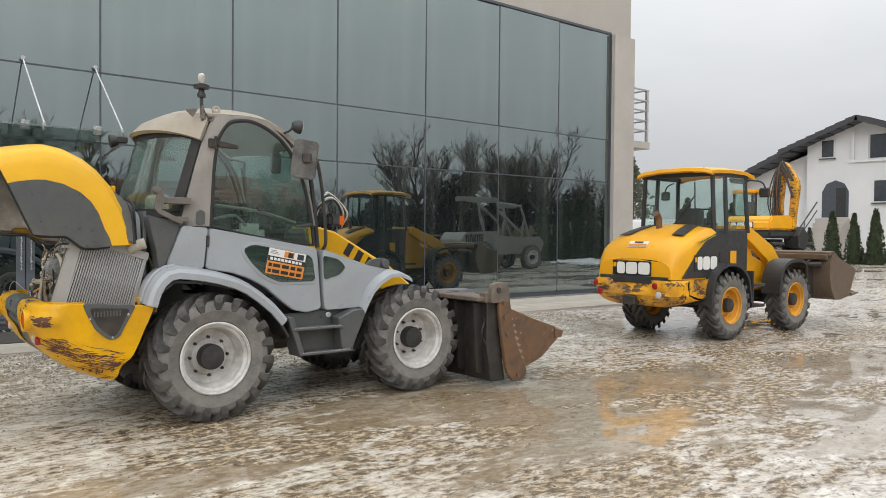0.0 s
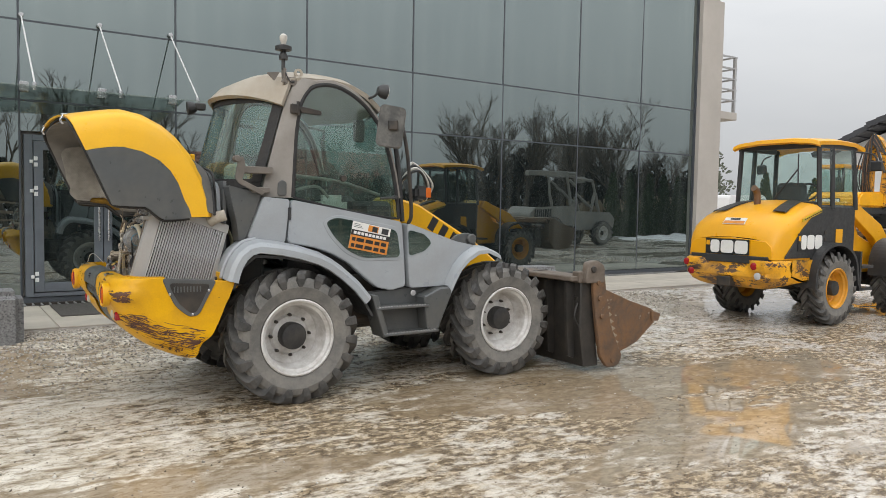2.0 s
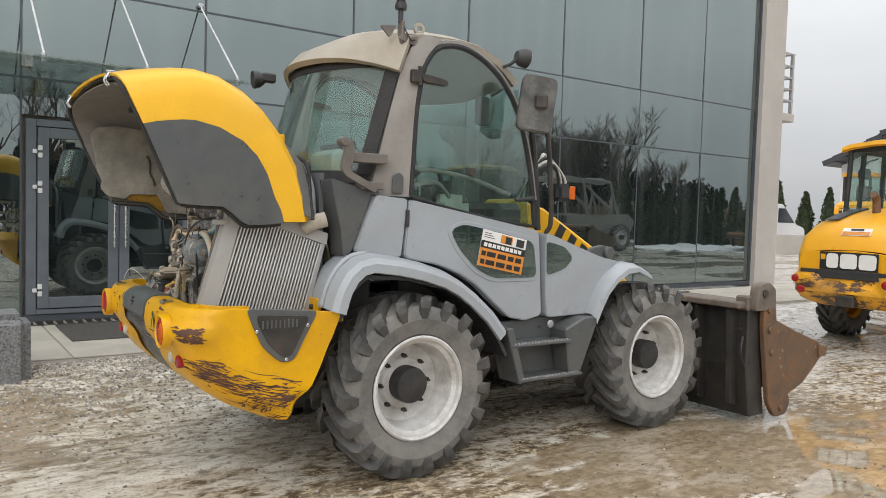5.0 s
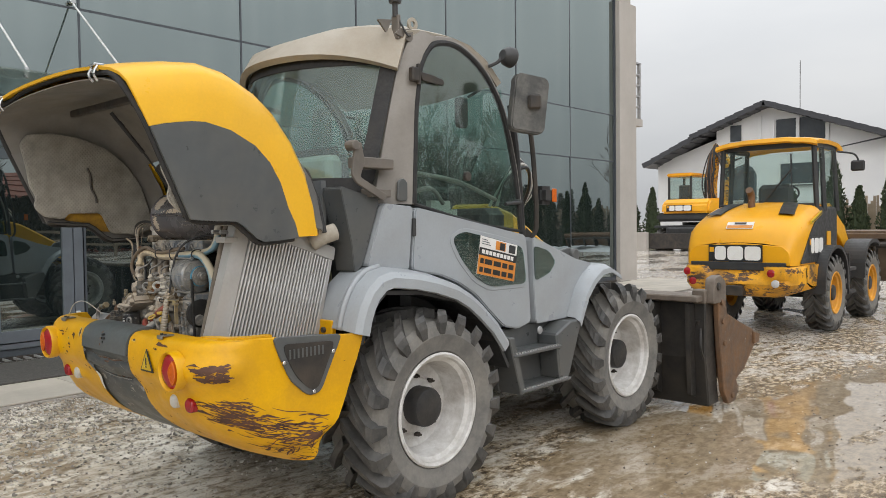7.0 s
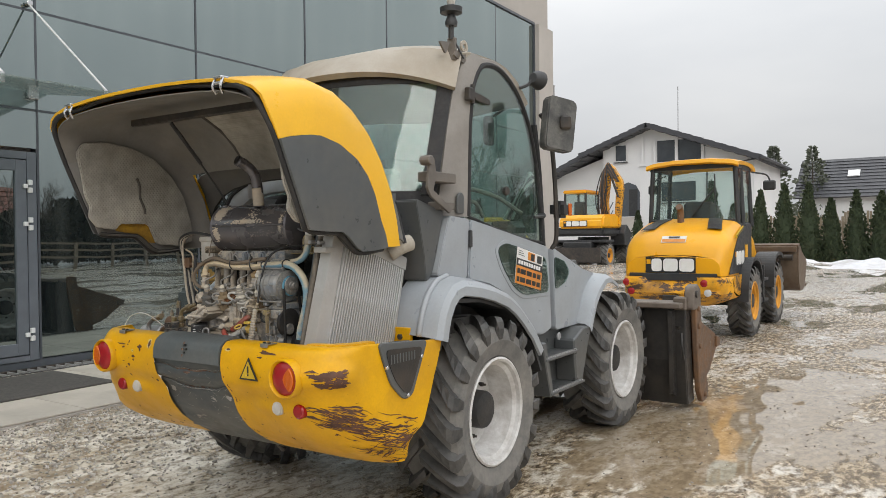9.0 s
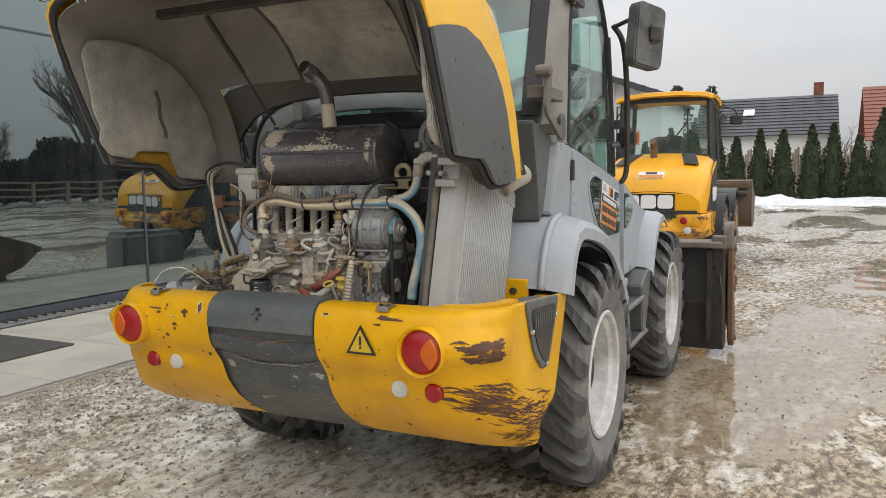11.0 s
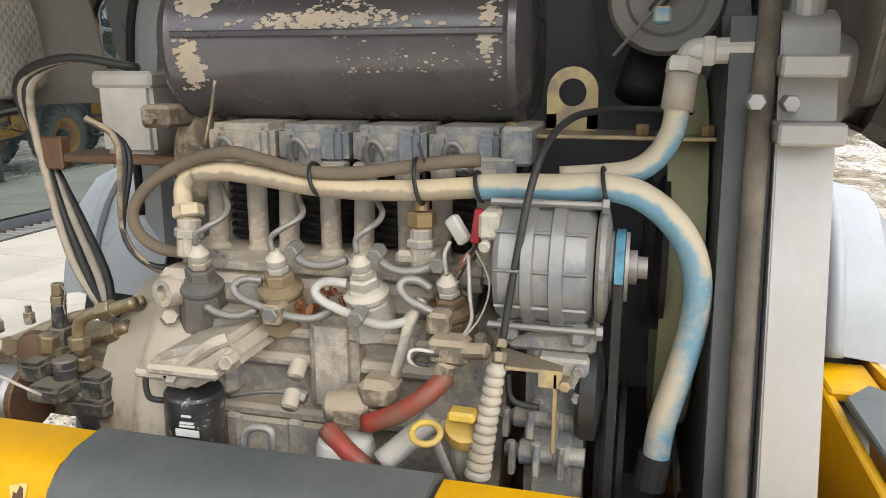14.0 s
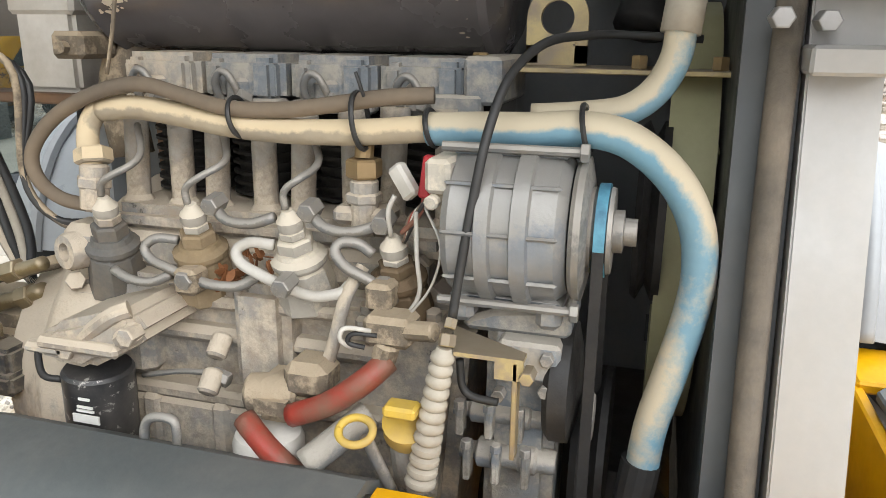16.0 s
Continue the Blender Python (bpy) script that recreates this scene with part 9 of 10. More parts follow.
    part("hood_handle", box(8.67, 8.685, JY - 0.07, JY + 0.10, 0.875, 0.90, 0.004), BLACK, hd)
    part("tail_gap", box(8.655, 8.90, JY - 0.56, JY + 0.56, 0.80, 0.895, 0.006), BLACK, j)
    # ballast with the lamps
    rows = []
    for k in range(-16, 17):
        f = k / 16
        wing = min(max((abs(f) - 0.42) / 0.16, 0), 1)
        back = 0.34 * max(0, (abs(f) - 0.80) / 0.20) ** 2.2
        rise_ = 0.10 * max(0, (abs(f) - 0.55) / 0.45) ** 1.5
        y = JY + 0.70 * f
        xs = [(9.30, 0.50 + rise_), (8.86, 0.475 + rise_), (8.74, 0.50 + rise_), (8.655, 0.575 + rise_ * 0.6), (8.615, 0.64), (8.625, 0.69), (8.598 + 0.055 * (1 - wing), 0.72), (8.585 + 0.085 * (1 - wing), 0.775), (8.60 + 0.075 * (1 - wing), 0.83 - 0.02 * (1 - wing)), (8.66, 0.852), (8.85, 0.858), (9.45, 0.858)]
        rows.append([(min(x + back, 9.45), y, z) for x, z in xs])
    bal = part("ballast", join(sheet(rows, 0.0), *[slab([(8.97, 0.856), (9.45, 0.856), (9.52, 0.72), (9.42, 0.60), (9.20, 0.60), (8.97, 0.66)], JY + s * 0.70 - 0.004, JY + s * 0.70 + 0.004, "y") for s in (-1, 1)]), Y2_WORN, j, "worn yellow cast ballast, chipped to rust", smooth=True)
    part("ballast_core", box(8.75, 9.4, JY - 0.60, JY + 0.60, 0.55, 0.85), STEEL_DARK, bal)
    for y in (JY - 0.52, JY + 0.52):
        s = 1 if y > JY else -1
        part("tail_lamp", lathe([(0, -0.01), (0.036, -0.007), (0.046, 0.0), (0.046, 0.03), (0, 0.03)], (8.590, y + s * (0.06 if s > 0 else -0.10), 0.775), (9, y + s * (0.06 if s > 0 else -0.10), 0.775), 20), RED_LENS, bal, "red tail lamp", smooth=True)
        part("reverse_lamp", lathe([(0, -0.01), (0.036, -0.007), (0.046, 0.0), (0.046, 0.03), (0, 0.03)], (8.612, y - s * (0.0 if s > 0 else 0.06), 0.655), (9, y - s * (0.0 if s > 0 else 0.06), 0.655), 20), LAMP_WHITE if s < 0 else RED_LENS, bal, smooth=True)
    part("tow_block", box(8.58, 8.70, JY - 0.1, JY + 0.1, 0.5, 0.62, 0.01), STEEL_DARK, bal)
    part("exhaust", join(tube([(9.38, JY + 0.08, 1.55), (9.37, JY + 0.08, 1.68), (9.34, JY + 0.08, 1.74), (9.29, JY + 0.08, 1.77)], 0.045, 14, 4)), RUST, j, "short rusty exhaust pipe", smooth=True)
    # cab
    cy0, cy1 = JY - 0.60, JY + 0.60
    part("cab_base", join(box(9.66, 10.62, cy0, cy1, 0.92, 1.56, 0.03), box(9.62, 9.72, cy0 + 0.02, cy1 - 0.02, 1.5, 1.60, 0.01)), BLACK, j)
    for x, y in ((9.70, cy0), (9.70, cy1), (10.02, cy0), (10.02, cy1), (10.60, cy0), (10.60, cy1)):
        lean = 0.05 if x == 10.60 else 0
        part("cab_pillar", tube([(x, y, 1.5), (x - lean, y + (0.04 if y < JY else -0.04), 2.36)], 0.032, 8, smooth=False), BLACK, j)
    part("cab_rail", join(box(9.68, 9.74, cy0, cy1, 2.30, 2.37), box(9.70, 10.6, cy0 + 0.01, cy0 + 0.06, 2.30, 2.37), box(9.70, 10.6, cy1 - 0.06, cy1 - 0.01, 2.30, 2.37)), BLACK, j)
    rr = []
    for x, z in ((9.58, 2.365), (9.60, 2.415), (9.70, 2.43), (10.1, 2.45), (10.5, 2.44), (10.70, 2.40), (10.74, 2.36)):
        rr.append([(x, JY + 0.63 * s, z - 0.05 * abs(s) ** 6 + (0.012 if abs(s) < 0.5 else 0)) for s in np.linspace(-1, 1, 15)])
    part("cab_roof", sheet(rr, 0.05), Y2, j, "yellow cab roof", smooth=True)
    panes = [("rear_pane", box(9.70, 9.706, cy0 + 0.04, cy1 - 0.04, 1.58, 2.31)), ("front_pane", box(10.56, 10.566, cy0 + 0.04, cy1 - 0.04, 1.58, 2.31))]
    panes += [("side_pane", box(9.73, 10.0, y, y + 0.006, 1.57, 2.31)) for y in (cy0 + 0.015, cy1 - 0.02)] + [("door_pane", box(10.04, 10.57, y, y + 0.006, 1.2, 2.31)) for y in (cy0 + 0.015, cy1 - 0.02)]
    for n, bm in panes:
        part(n, bm, GLASS_PALE, j).visible_shadow = False
    part("seat", join(box(10.0, 10.4, JY - 0.25, JY + 0.25, 1.35, 1.5, 0.05), box(9.98, 10.1, JY - 0.22, JY + 0.22, 1.45, 1.86, 0.05)), SEAT_GREY, j)
    part("steering_column", join(tube([(10.5, JY, 1.3), (10.4, JY, 1.72)], 0.03, 8), tube([(10.4 + 0.05 * math.sin(t), JY + 0.18 * math.cos(t), 1.74 + 0.12 * math.sin(t)) for t in np.linspace(0, 6.283, 17)], 0.014, 6, 2)), BLACK, j)
    part("wiper", join(tube([(9.68, JY + 0.05, 1.60), (9.672, JY - 0.30, 2.02)], 0.01, 6), tube([(9.675, JY - 0.30, 2.22), (9.675, JY - 0.31, 1.80)], 0.009, 6)), BLACK, j)
    for s in (-1, 1):
        m_ = part("mirror_arm", tube([(10.5, JY + s * 0.62, 2.28), (10.6, JY + s * 0.80, 2.24), (10.62, JY + s * 0.86, 2.12)], 0.012, 6), BLACK, j)
        part("mirror", box(10.60, 10.64, JY + s * 0.84 - 0.085, JY + s * 0.84 + 0.085, 2.02, 2.16, 0.02), BLACK, m_)
    # fenders, articulation, front frame, boom, bucket
    for s in (-1, 1):
        y0, y1 = (JY - 0.80, JY - 0.50) if s < 0 else (JY + 0.50, JY + 0.80)
        part("rear_fender", strip([(p.x, p.z) for p in spline([(9.34, 0, 0.50), (9.36, 0, 0.72), (9.46, 0, 0.92), (9.66, 0, 1.04), (9.92, 0, 1.07), (10.16, 0, 1.0), (10.34, 0, 0.82), (10.41, 0, 0.5)], 4)], 0.04, y0, y1), BLACK, j)
        part("front_fender", strip([(p.x, p.z) for p in spline([(11.20, 0, 0.58), (11.23, 0, 0.84), (11.36, 0, 1.02), (11.58, 0, 1.10), (11.90, 0, 1.10), (12.06, 0, 1.04)], 4)], 0.05, y0, y1), BLACK, j)
        part("cab_step", join(box(10.42, 10.75, (y0 if s < 0 else y1 - 0.2), (y0 + 0.2 if s < 0 else y1), 0.42, 0.46), box(10.42, 10.75, (y0 if s < 0 else y1 - 0.2), (y0 + 0.2 if s < 0 else y1), 0.72, 0.76), box(10.40, 10.44, (y0 if s < 0 else y1 - 0.2), (y0 + 0.2 if s < 0 else y1), 0.42, 0.95)), BLACK, j)
        for k in range(3):
            part("door_vent", cyl((9.86, JY + s * 0.602, 1.03 + 0.085 * k), (9.86, JY + s * 0.612, 1.03 + 0.085 * k), 0.028, 14, 0.004), STEEL_DARK, j)
        part("door_emblem", box(10.12, 10.28, JY + s * 0.606 - 0.004, JY + s * 0.606 + 0.004, 1.0, 1.24), Y2, j)
    part("front_frame", slab([(10.72, 0.6), (10.72, 1.35), (10.85, 1.62), (11.0, 1.62), (11.3, 1.15), (12.05, 0.9), (12.05, 0.6)], JY - 0.30, JY + 0.30, "y", 0.02), Y2, j, "yellow front frame")
    part("boom", slab([(10.85, 1.45), (10.95, 1.62), (11.7, 1.30), (12.3, 0.72), (12.45, 0.45), (12.25, 0.42), (12.0, 0.7), (11.5, 1.1)], JY - 0.42, JY - 0.30, "y", 0.01), Y2, j, "yellow lift arm")
    part("boom", slab([(10.85, 1.45), (10.95, 1.62), (11.7, 1.30), (12.3, 0.72), (12.45, 0.45), (12.25, 0.42), (12.0, 0.7), (11.5, 1.1)], JY + 0.30, JY + 0.42, "y", 0.01), Y2, j, "yellow lift arm")
    part("hitch", join(*[slab([(12.2, 0.25), (12.3, 0.95), (12.5, 0.98), (12.5, 0.2)], JY + s * 0.4 - 0.03, JY + s * 0.4 + 0.03, "y") for s in (-1, 1)], cyl((12.4, JY - 0.6, 0.9), (12.4, JY + 0.6, 0.9), 0.04, 10)), STEEL_DARK, j)
    return j


yellow_loader()
bucket("loader_bucket", "rusty brown bucket on the front of the yellow loader", JY - 0.95, JY + 0.95, pose(12.55, 0, 0.40, 0, -6, 0), paint("dark_rusty_plate", (0.16, 0.12, 0.085), (0.12, 0.075, 0.05), 0.6, 0.3, scale=4, dirt=(0.22, 0.17, 0.12), dirt_amount=0.4, bump=0.3), STEEL_DARK, 8)
bucket("spare_bucket", "long brown spare bucket lying on the snow", -1.35, 1.35, pose(33.5, -1.5, 0.18, 0, -30, 0), paint("faded_bucket_paint", (0.16, 0.095, 0.055), None, 0.8, scale=2), STEEL_DARK)


# ---- wheeled excavator beyond ----
def excavator():
    X, Y = 31.0, 16.6
    e = thing("wheeled_excavator", X, Y, 0, "yellow wheeled excavator with a folded boom", "excavator")
    for dx in (-1.2, 1.3):
        for s in (-1, 1):
            wheel(e, X + dx, Y + s * 1.0, 0.55, -1 if s < 0 else 1, 0.55, 0.5, 0.3, RIM_YELLOW if dx > 0 or s < 0 else None, lugs=16)
    part("undercarriage", join(box(X - 1.9, X + 1.9, Y - 0.65, Y + 0.65, 0.55, 1.15, 0.06), box(X - 1.7, X - 0.7, Y - 1.25, Y + 1.25, 1.1, 1.22, 0.03), box(X + 0.8, X + 1.8, Y - 1.25, Y + 1.25, 1.1, 1.22, 0.03), cyl((X, Y, 1.1), (X, Y, 1.35), 0.7, 24)), BLACK, e)
    part("blade", slab([(X - 2.3, 0.3), (X - 2.15, 0.25), (X - 2.1, 0.85), (X - 2.25, 0.9)], Y - 1.2, Y + 1.2, "y", 0.01), STEEL_DARK, e)
    part("counterweight", join(box(X - 1.75, X + 0.9, Y - 1.15, Y + 1.15, 1.38, 1.75, 0.1, 2)), BLACK, e, smooth=True)
    part("engine_cover", join(slab([(X - 1.78, 1.72), (X - 1.72, 2.10), (X - 1.5, 2.30), (X + 0.2, 2.36), (X + 0.6, 1.72)], Y - 1.13, Y + 0.90, "y", 0.08, 2)), Y2, e, "rounded yellow engine cover", smooth=True)
    brand_block(e, Matrix.Translation((X - 1.80, Y + 0.1, 1.93)) @ pose(0, 0, 0, 0, 0, -90), 1.1, 0.26)
    part("cab", join(box(X - 0.6, X + 0.95, Y + 0.05, Y + 1.12, 1.7, 2.35, 0.05)), BLACK, e)
    part("cab_glass", box(X - 0.62, X + 0.9, Y + 0.1, Y + 1.08, 2.35, 3.28, 0.05), GLASS_CAB, e)
    for dx, dy in ((-0.62, 0.1), (-0.62, 1.08), (0.9, 0.1), (0.9, 1.08)):
        part("cab_pillar", box(X + dx - 0.04, X + dx + 0.04, Y + dy - 0.04, Y + dy + 0.04, 2.3, 3.32), BLACK, e)
    part("cab_roof", box(X - 0.72, X + 1.0, Y + 0.02, Y + 1.16, 3.3, 3.45, 0.05, 2), Y2, e, smooth=True)
    part("cab_seat", box(X - 0.2, X, Y + 0.35, Y + 0.85, 2.2, 2.95, 0.06), SEAT_GREY, e)
    part("boom", slab(rounded([(Y - 0.34, 1.9), (Y - 0.30, 3.0), (Y - 0.46, 4.2), (Y - 0.55, 4.62), (Y - 0.78, 4.60), (Y - 0.74, 4.2), (Y - 0.60, 3.0), (Y - 0.62, 1.9)], 0.05), X + 0.15, X + 0.45, "x", 0.03), Y2_WORN, e, "yellow boom")
    part("arm", slab(rounded([(Y - 0.60, 4.66), (Y - 0.88, 4.50), (Y - 1.28, 3.86), (Y - 1.33, 3.50), (Y - 1.20, 2.4), (Y - 1.16, 1.75), (Y - 0.96, 1.75), (Y - 0.98, 2.5), (Y - 1.05, 3.50), (Y - 0.98, 3.80), (Y - 0.76, 4.20), (Y - 0.60, 4.36)], 0.05), X + 0.10, X + 0.40, "x", 0.03), Y2_WORN, e, "yellow dipper arm")
    part("ram", cyl((X + 0.05, Y - 0.36, 2.6), (X + 0.05, Y - 0.52, 4.1), 0.07, 12), STEEL_DARK, e)
    part("ram", cyl((X + 0.05, Y - 0.80, 4.15), (X + 0.05, Y - 1.16, 3.1), 0.05, 12), STEEL_DARK, e)
    hr = random.Random(6)
    for k in range(8):
        w = -0.24 - 0.06 * k
        part("hose", tube([(X - 0.05, Y + w - 0.05, 2.3), (X - 0.12, Y + w + hr.uniform(-0.06, 0.10), 2.9), (X - 0.10, Y + w - 0.05 + hr.uniform(-0.05, 0.05), 3.6), (X, Y - 0.50 - 0.03 * k, 4.3 + 0.05 * k), (X + 0.05, Y - 0.85 - 0.05 * k, 4.05 - 0.04 * k)], 0.026, 6), (BLACK, RUST)[k % 3 == 2], e)
    part("digging_bucket", slab([(X + 0.5, 1.9), (X + 0.1, 1.5), (X + 0.2, 1.0), (X + 0.8, 0.95), (X + 1.1, 1.5)], Y - 1.4, Y - 0.75, "y", 0.03), BLACK, e)


excavator()


# ---- houses, hedge and fence at the end of the yard ----
TILE_RED = paint("red_roof_tile", (0.27, 0.105, 0.075), (0.21, 0.085, 0.062), 0.7, scale=1.5, bump=0.2, fine=12)
CREAM_WALL = paint("cream_house_wall", (0.50, 0.46, 0.40), (0.44, 0.41, 0.36), 0.9, scale=0.8)
WINDOW_DARK = paint("house_window_glass", (0.035, 0.042, 0.05), (0.06, 0.068, 0.075), 0.08, scale=1.0, bump=0.01)
BRICK_RED = paint("red_chimney_brick", (0.22, 0.07, 0.045), (0.17, 0.055, 0.04), 0.85, scale=4)


def tiled_roof(p00, p01, p10, p11, rows, mat, parent, thick=0.10):
    """Courses of tiles between two eaves points and two ridge points."""
    a, b, c, d = (Vector(p) for p in (p00, p01, p10, p11))
    roof = None
    n = (b - a).cross(c - a).normalized()
    if n.z < 0:
        n = -n
    for k in range(rows):
        f0, f1 = k / rows, (k + 1) / rows
        q = [a + (c - a) * f0 + n * 0.06, b + (d - b) * f0 + n * 0.06, b + (d - b) * f1 + n * 0.01, a + (c - a) * f1 + n * 0.01]
        bm = bmesh.new()
        top = [bm.verts.new(v) for v in q]
        low = [bm.verts.new(v - n * thick) for v in q]
        bm.faces.new(top)
        bm.faces.new(low[::-1])
        for i in range(4):
            bm.faces.new((top[i], low[i], low[(i + 1) % 4], top[(i + 1) % 4]))
        bmesh.ops.recalc_face_normals(bm, faces=bm.faces)
        if roof is None:
            roof = part("roof", bm, mat, parent, "pitched roof")
        else:
            part("roof_course", bm, mat, roof)
    return roof


def house_window(parent, x, y0, y1, z0, z1, frame_mat):
    w = part("window", box(x - 0.06, x + 0.08, y0, y1, z0, z1), frame_mat, parent)
    part("pane", box(x - 0.075, x - 0.061, y0 + 0.07, y1 - 0.07, z0 + 0.07, z1 - 0.07), WINDOW_DARK, w)
    part("sill", box(x - 0.16, x + 0.0, y0 - 0.05, y1 + 0.05, z0 - 0.06, z0 - 0.004), ROOF_DARK, w)


def white_house():
    h = thing("white_house", 48, 19, 0, "white rendered two-storey house with a dark pitched roof", "house")
    X = 45.0
    part("wall", slab([(12.4, 0), (21.5, 0), (21.5, 6.9), (18.45, 8.0), (12.4, 5.95)], X, X + 9, "x"), WHITE_RENDER, h)
    part("wall", slab([(21.5, 0), (25.6, 0), (25.6, 5.1), (21.5, 6.5)], X + 0.6, X + 8.5, "x"), WHITE_RENDER, h)
    tiled_roof((X - 0.9, 26.0, 5.05), (X + 9.2, 26.0, 5.05), (X - 0.9, 22.3, 6.75), (X + 9.2, 22.3, 6.75), 6, ROOF_DARK, h, 0.3)
    tiled_roof((X - 1.0, 22.8, 6.62), (X + 9.4, 22.8, 6.62), (X - 1.0, 18.4, 8.25), (X + 9.4, 18.4, 8.25), 8, ROOF_DARK, h, 0.3)
    tiled_roof((X - 1.0, 11.9, 5.85), (X + 9.4, 11.9, 5.85), (X - 1.0, 18.4, 8.25), (X + 9.4, 18.4, 8.25), 10, ROOF_DARK, h, 0.3)
    house_window(h, X, 19.9, 20.7, 6.05, 7.15, WHITE_PAINT)
    bal = part("balcony", join(box(X - 0.12, X + 0.05, 15.2, 19.1, 5.7, 5.85)), WHITE_RENDER, h)
    part("balcony_glass", box(X - 0.02, X - 0.005, 15.3, 18.0, 5.9, 7.2), WINDOW_DARK, bal)
    for y in (18.15, 18.9, 16.8, 15.25):
        part("balcony_post", box(X - 0.12, X - 0.02, y - 0.09, y + 0.09, 5.85, 7.5 if y > 18.5 else 7.2), WHITE_RENDER, bal)
    house_window(h, X, 15.6, 17.8, 3.4, 4.7, WHITE_PAINT)
    arch = [(19.1, 2.6), (20.6, 2.6), (20.6, 4.1), (20.35, 4.55), (19.85, 4.75), (19.35, 4.55), (19.1, 4.1)]
    # dark panel on the wall in place of a recess in shade
    part("porch_arch", slab(arch, X - 0.015, X + 0.05, "x"), FRAME_GREY, h, "arched porch, its shade a flat dark panel")
    part("porch_door", box(X - 0.03, X - 0.018, 19.25, 19.8, 2.62, 4.3), BLACK, h)
    part("stair", join(*[box(X - 3 + 0.3 * k, X, 19.0, 20.7, 0.28 * k, 0.28 * k + 0.3) for k in range(9)]), CONCRETE, h)
    part("stair_rail", join(tube([(X - 3.0, 21.0, 1.1), (X - 0.3, 20.75, 3.5)], 0.04, 6), tube([(X - 3.0, 21.0, 0.6), (X - 0.3, 20.75, 3.0)], 0.03, 6), tube([(X - 3.0, 21.0, 0), (X - 3.0, 21.0, 1.1)], 0.03, 6), tube([(X - 1.5, 20.9, 0), (X - 1.5, 20.9, 2.4)], 0.03, 6)), FRAME_GREY, h)
    part("antenna", tube([(X + 1, 17.0, 7.6), (X + 1, 17.0, 10.6)], 0.02, 5), STEEL_DARK, h)
    part("gutter", tube([(X - 1.0, 11.8, 5.75), (X + 9.3, 11.8, 5.75)], 0.09, 6), ROOF_DARK, h)
    part("down_pipe", tube([(X - 0.9, 12.0, 5.7), (X - 0.1, 15.0, 5.3), (X - 0.06, 15.05, 0.2)], 0.05, 6, smooth=False), ROOF_DARK, h)
    part("skirt", box(X - 0.05, X - 0.0, 12.4, 21.5, 0, 0.6), ROOF_DARK, h)


white_house()


def red_house():
    h = thing("red_roof_house", 56, -3, 0, "cream house with a red tiled roof and brick chimneys", "house")
    X = 52.0
    part("wall", join(slab([(-10.5, 0), (-1.2, 0), (-1.2, 4.0), (-5.0, 7.5), (-10.5, 3.0)], X + 1.0, X + 10, "x"), box(X + 3.5, X + 10, -1.2, 0.9, 0, 3.6)), CREAM_WALL, h)
    tiled_roof((X + 2.0, 1.3, 3.2), (X + 2.0, -6.0, 3.2), (X + 6.0, 1.3, 6.95), (X + 6.0, -6.0, 6.95), 14, TILE_RED, h)
    tiled_roof((X + 10.0, 1.3, 3.2), (X + 10.0, -6.0, 3.2), (X + 6.0, 1.3, 6.95), (X + 6.0, -6.0, 6.95), 8, TILE_RED, h)
    tiled_roof((X + 0.3, 0.0, 3.0), (X + 6.0, 0.0, 3.0), (X + 0.3, -5.0, 7.75), (X + 6.0, -5.0, 7.75), 14, TILE_RED, h, 0.25)
    tiled_roof((X + 0.3, -11.0, 2.6), (X + 6.0, -11.0, 2.6), (X + 0.3, -5.0, 7.75), (X + 6.0, -5.0, 7.75), 14, TILE_RED, h, 0.25)
    for y, w, z in ((-2.2, 0.55, 7.75), (-3.8, 1.1, 8.15)):
        part("chimney", box(X + 5.2, X + 6.0, y - w / 2, y + w / 2, 5.8, z, 0.03), BRICK_RED, h, "red brick chimney")
    house_window(h, X + 1.0, -6.2, -4.6, 4.2, 5.5, WHITE_PAINT)
    house_window(h, X + 1.0, -8.6, -6.9, 1.0, 2.6, WHITE_PAINT)


red_house()


def slate_house(x, y0, y1, ridge, eave, name_label):
    h = thing("grey_roof_house", x + 4, (y0 + y1) / 2, 0, name_label, "house")
    part("wall", slab([(x + 0.6, 0), (x + 9.4, 0), (x + 9.4, eave), (x + 5, ridge - 0.2), (x + 0.6, eave)], y0 + 0.4, y1 - 0.4, "y"), WHITE_RENDER, h)
    tiled_roof((x, y0, eave - 0.3), (x, y1, eave - 0.3), (x + 5, y0, ridge), (x + 5, y1, ridge), 12, ROOF_DARK, h)
    tiled_roof((x + 10, y0, eave - 0.3), (x + 10, y1, eave - 0.3), (x + 5, y0, ridge), (x + 5, y1, ridge), 6, ROOF_DARK, h)
    part("skylight", moved(box(-0.5, 0.5, -0.4, 0.4, -0.02, 0.05), Matrix.Translation((x + 2.8, (y0 + y1) / 2 + 1.2, eave - 0.3 + (ridge - eave + 0.3) * 0.56 + 0.1)) @ pose(0, 0, 0, 0, -math.degrees(math.atan2(ridge - eave, 5)), 0)), WHITE_PAINT, h)
    part("chimney", box(x + 5.2, x + 5.9, y0 + 1.0, y0 + 1.7, ridge - 0.6, ridge + 1.0), BRICK_RED, h)
    house_window(h, x + 0.6, y0 + 1.2, y0 + 2.6, 1.2, 2.6, WHITE_PAINT)
    return h


slate_house(60.0, 2.5, 12.5, 7.2, 4.3, "white house with a dark slate roof beyond the hedge")
slate_house(56.0, 15.5, 22.0, 5.5, 3.2, "low white house with a dark roof beyond the fence")

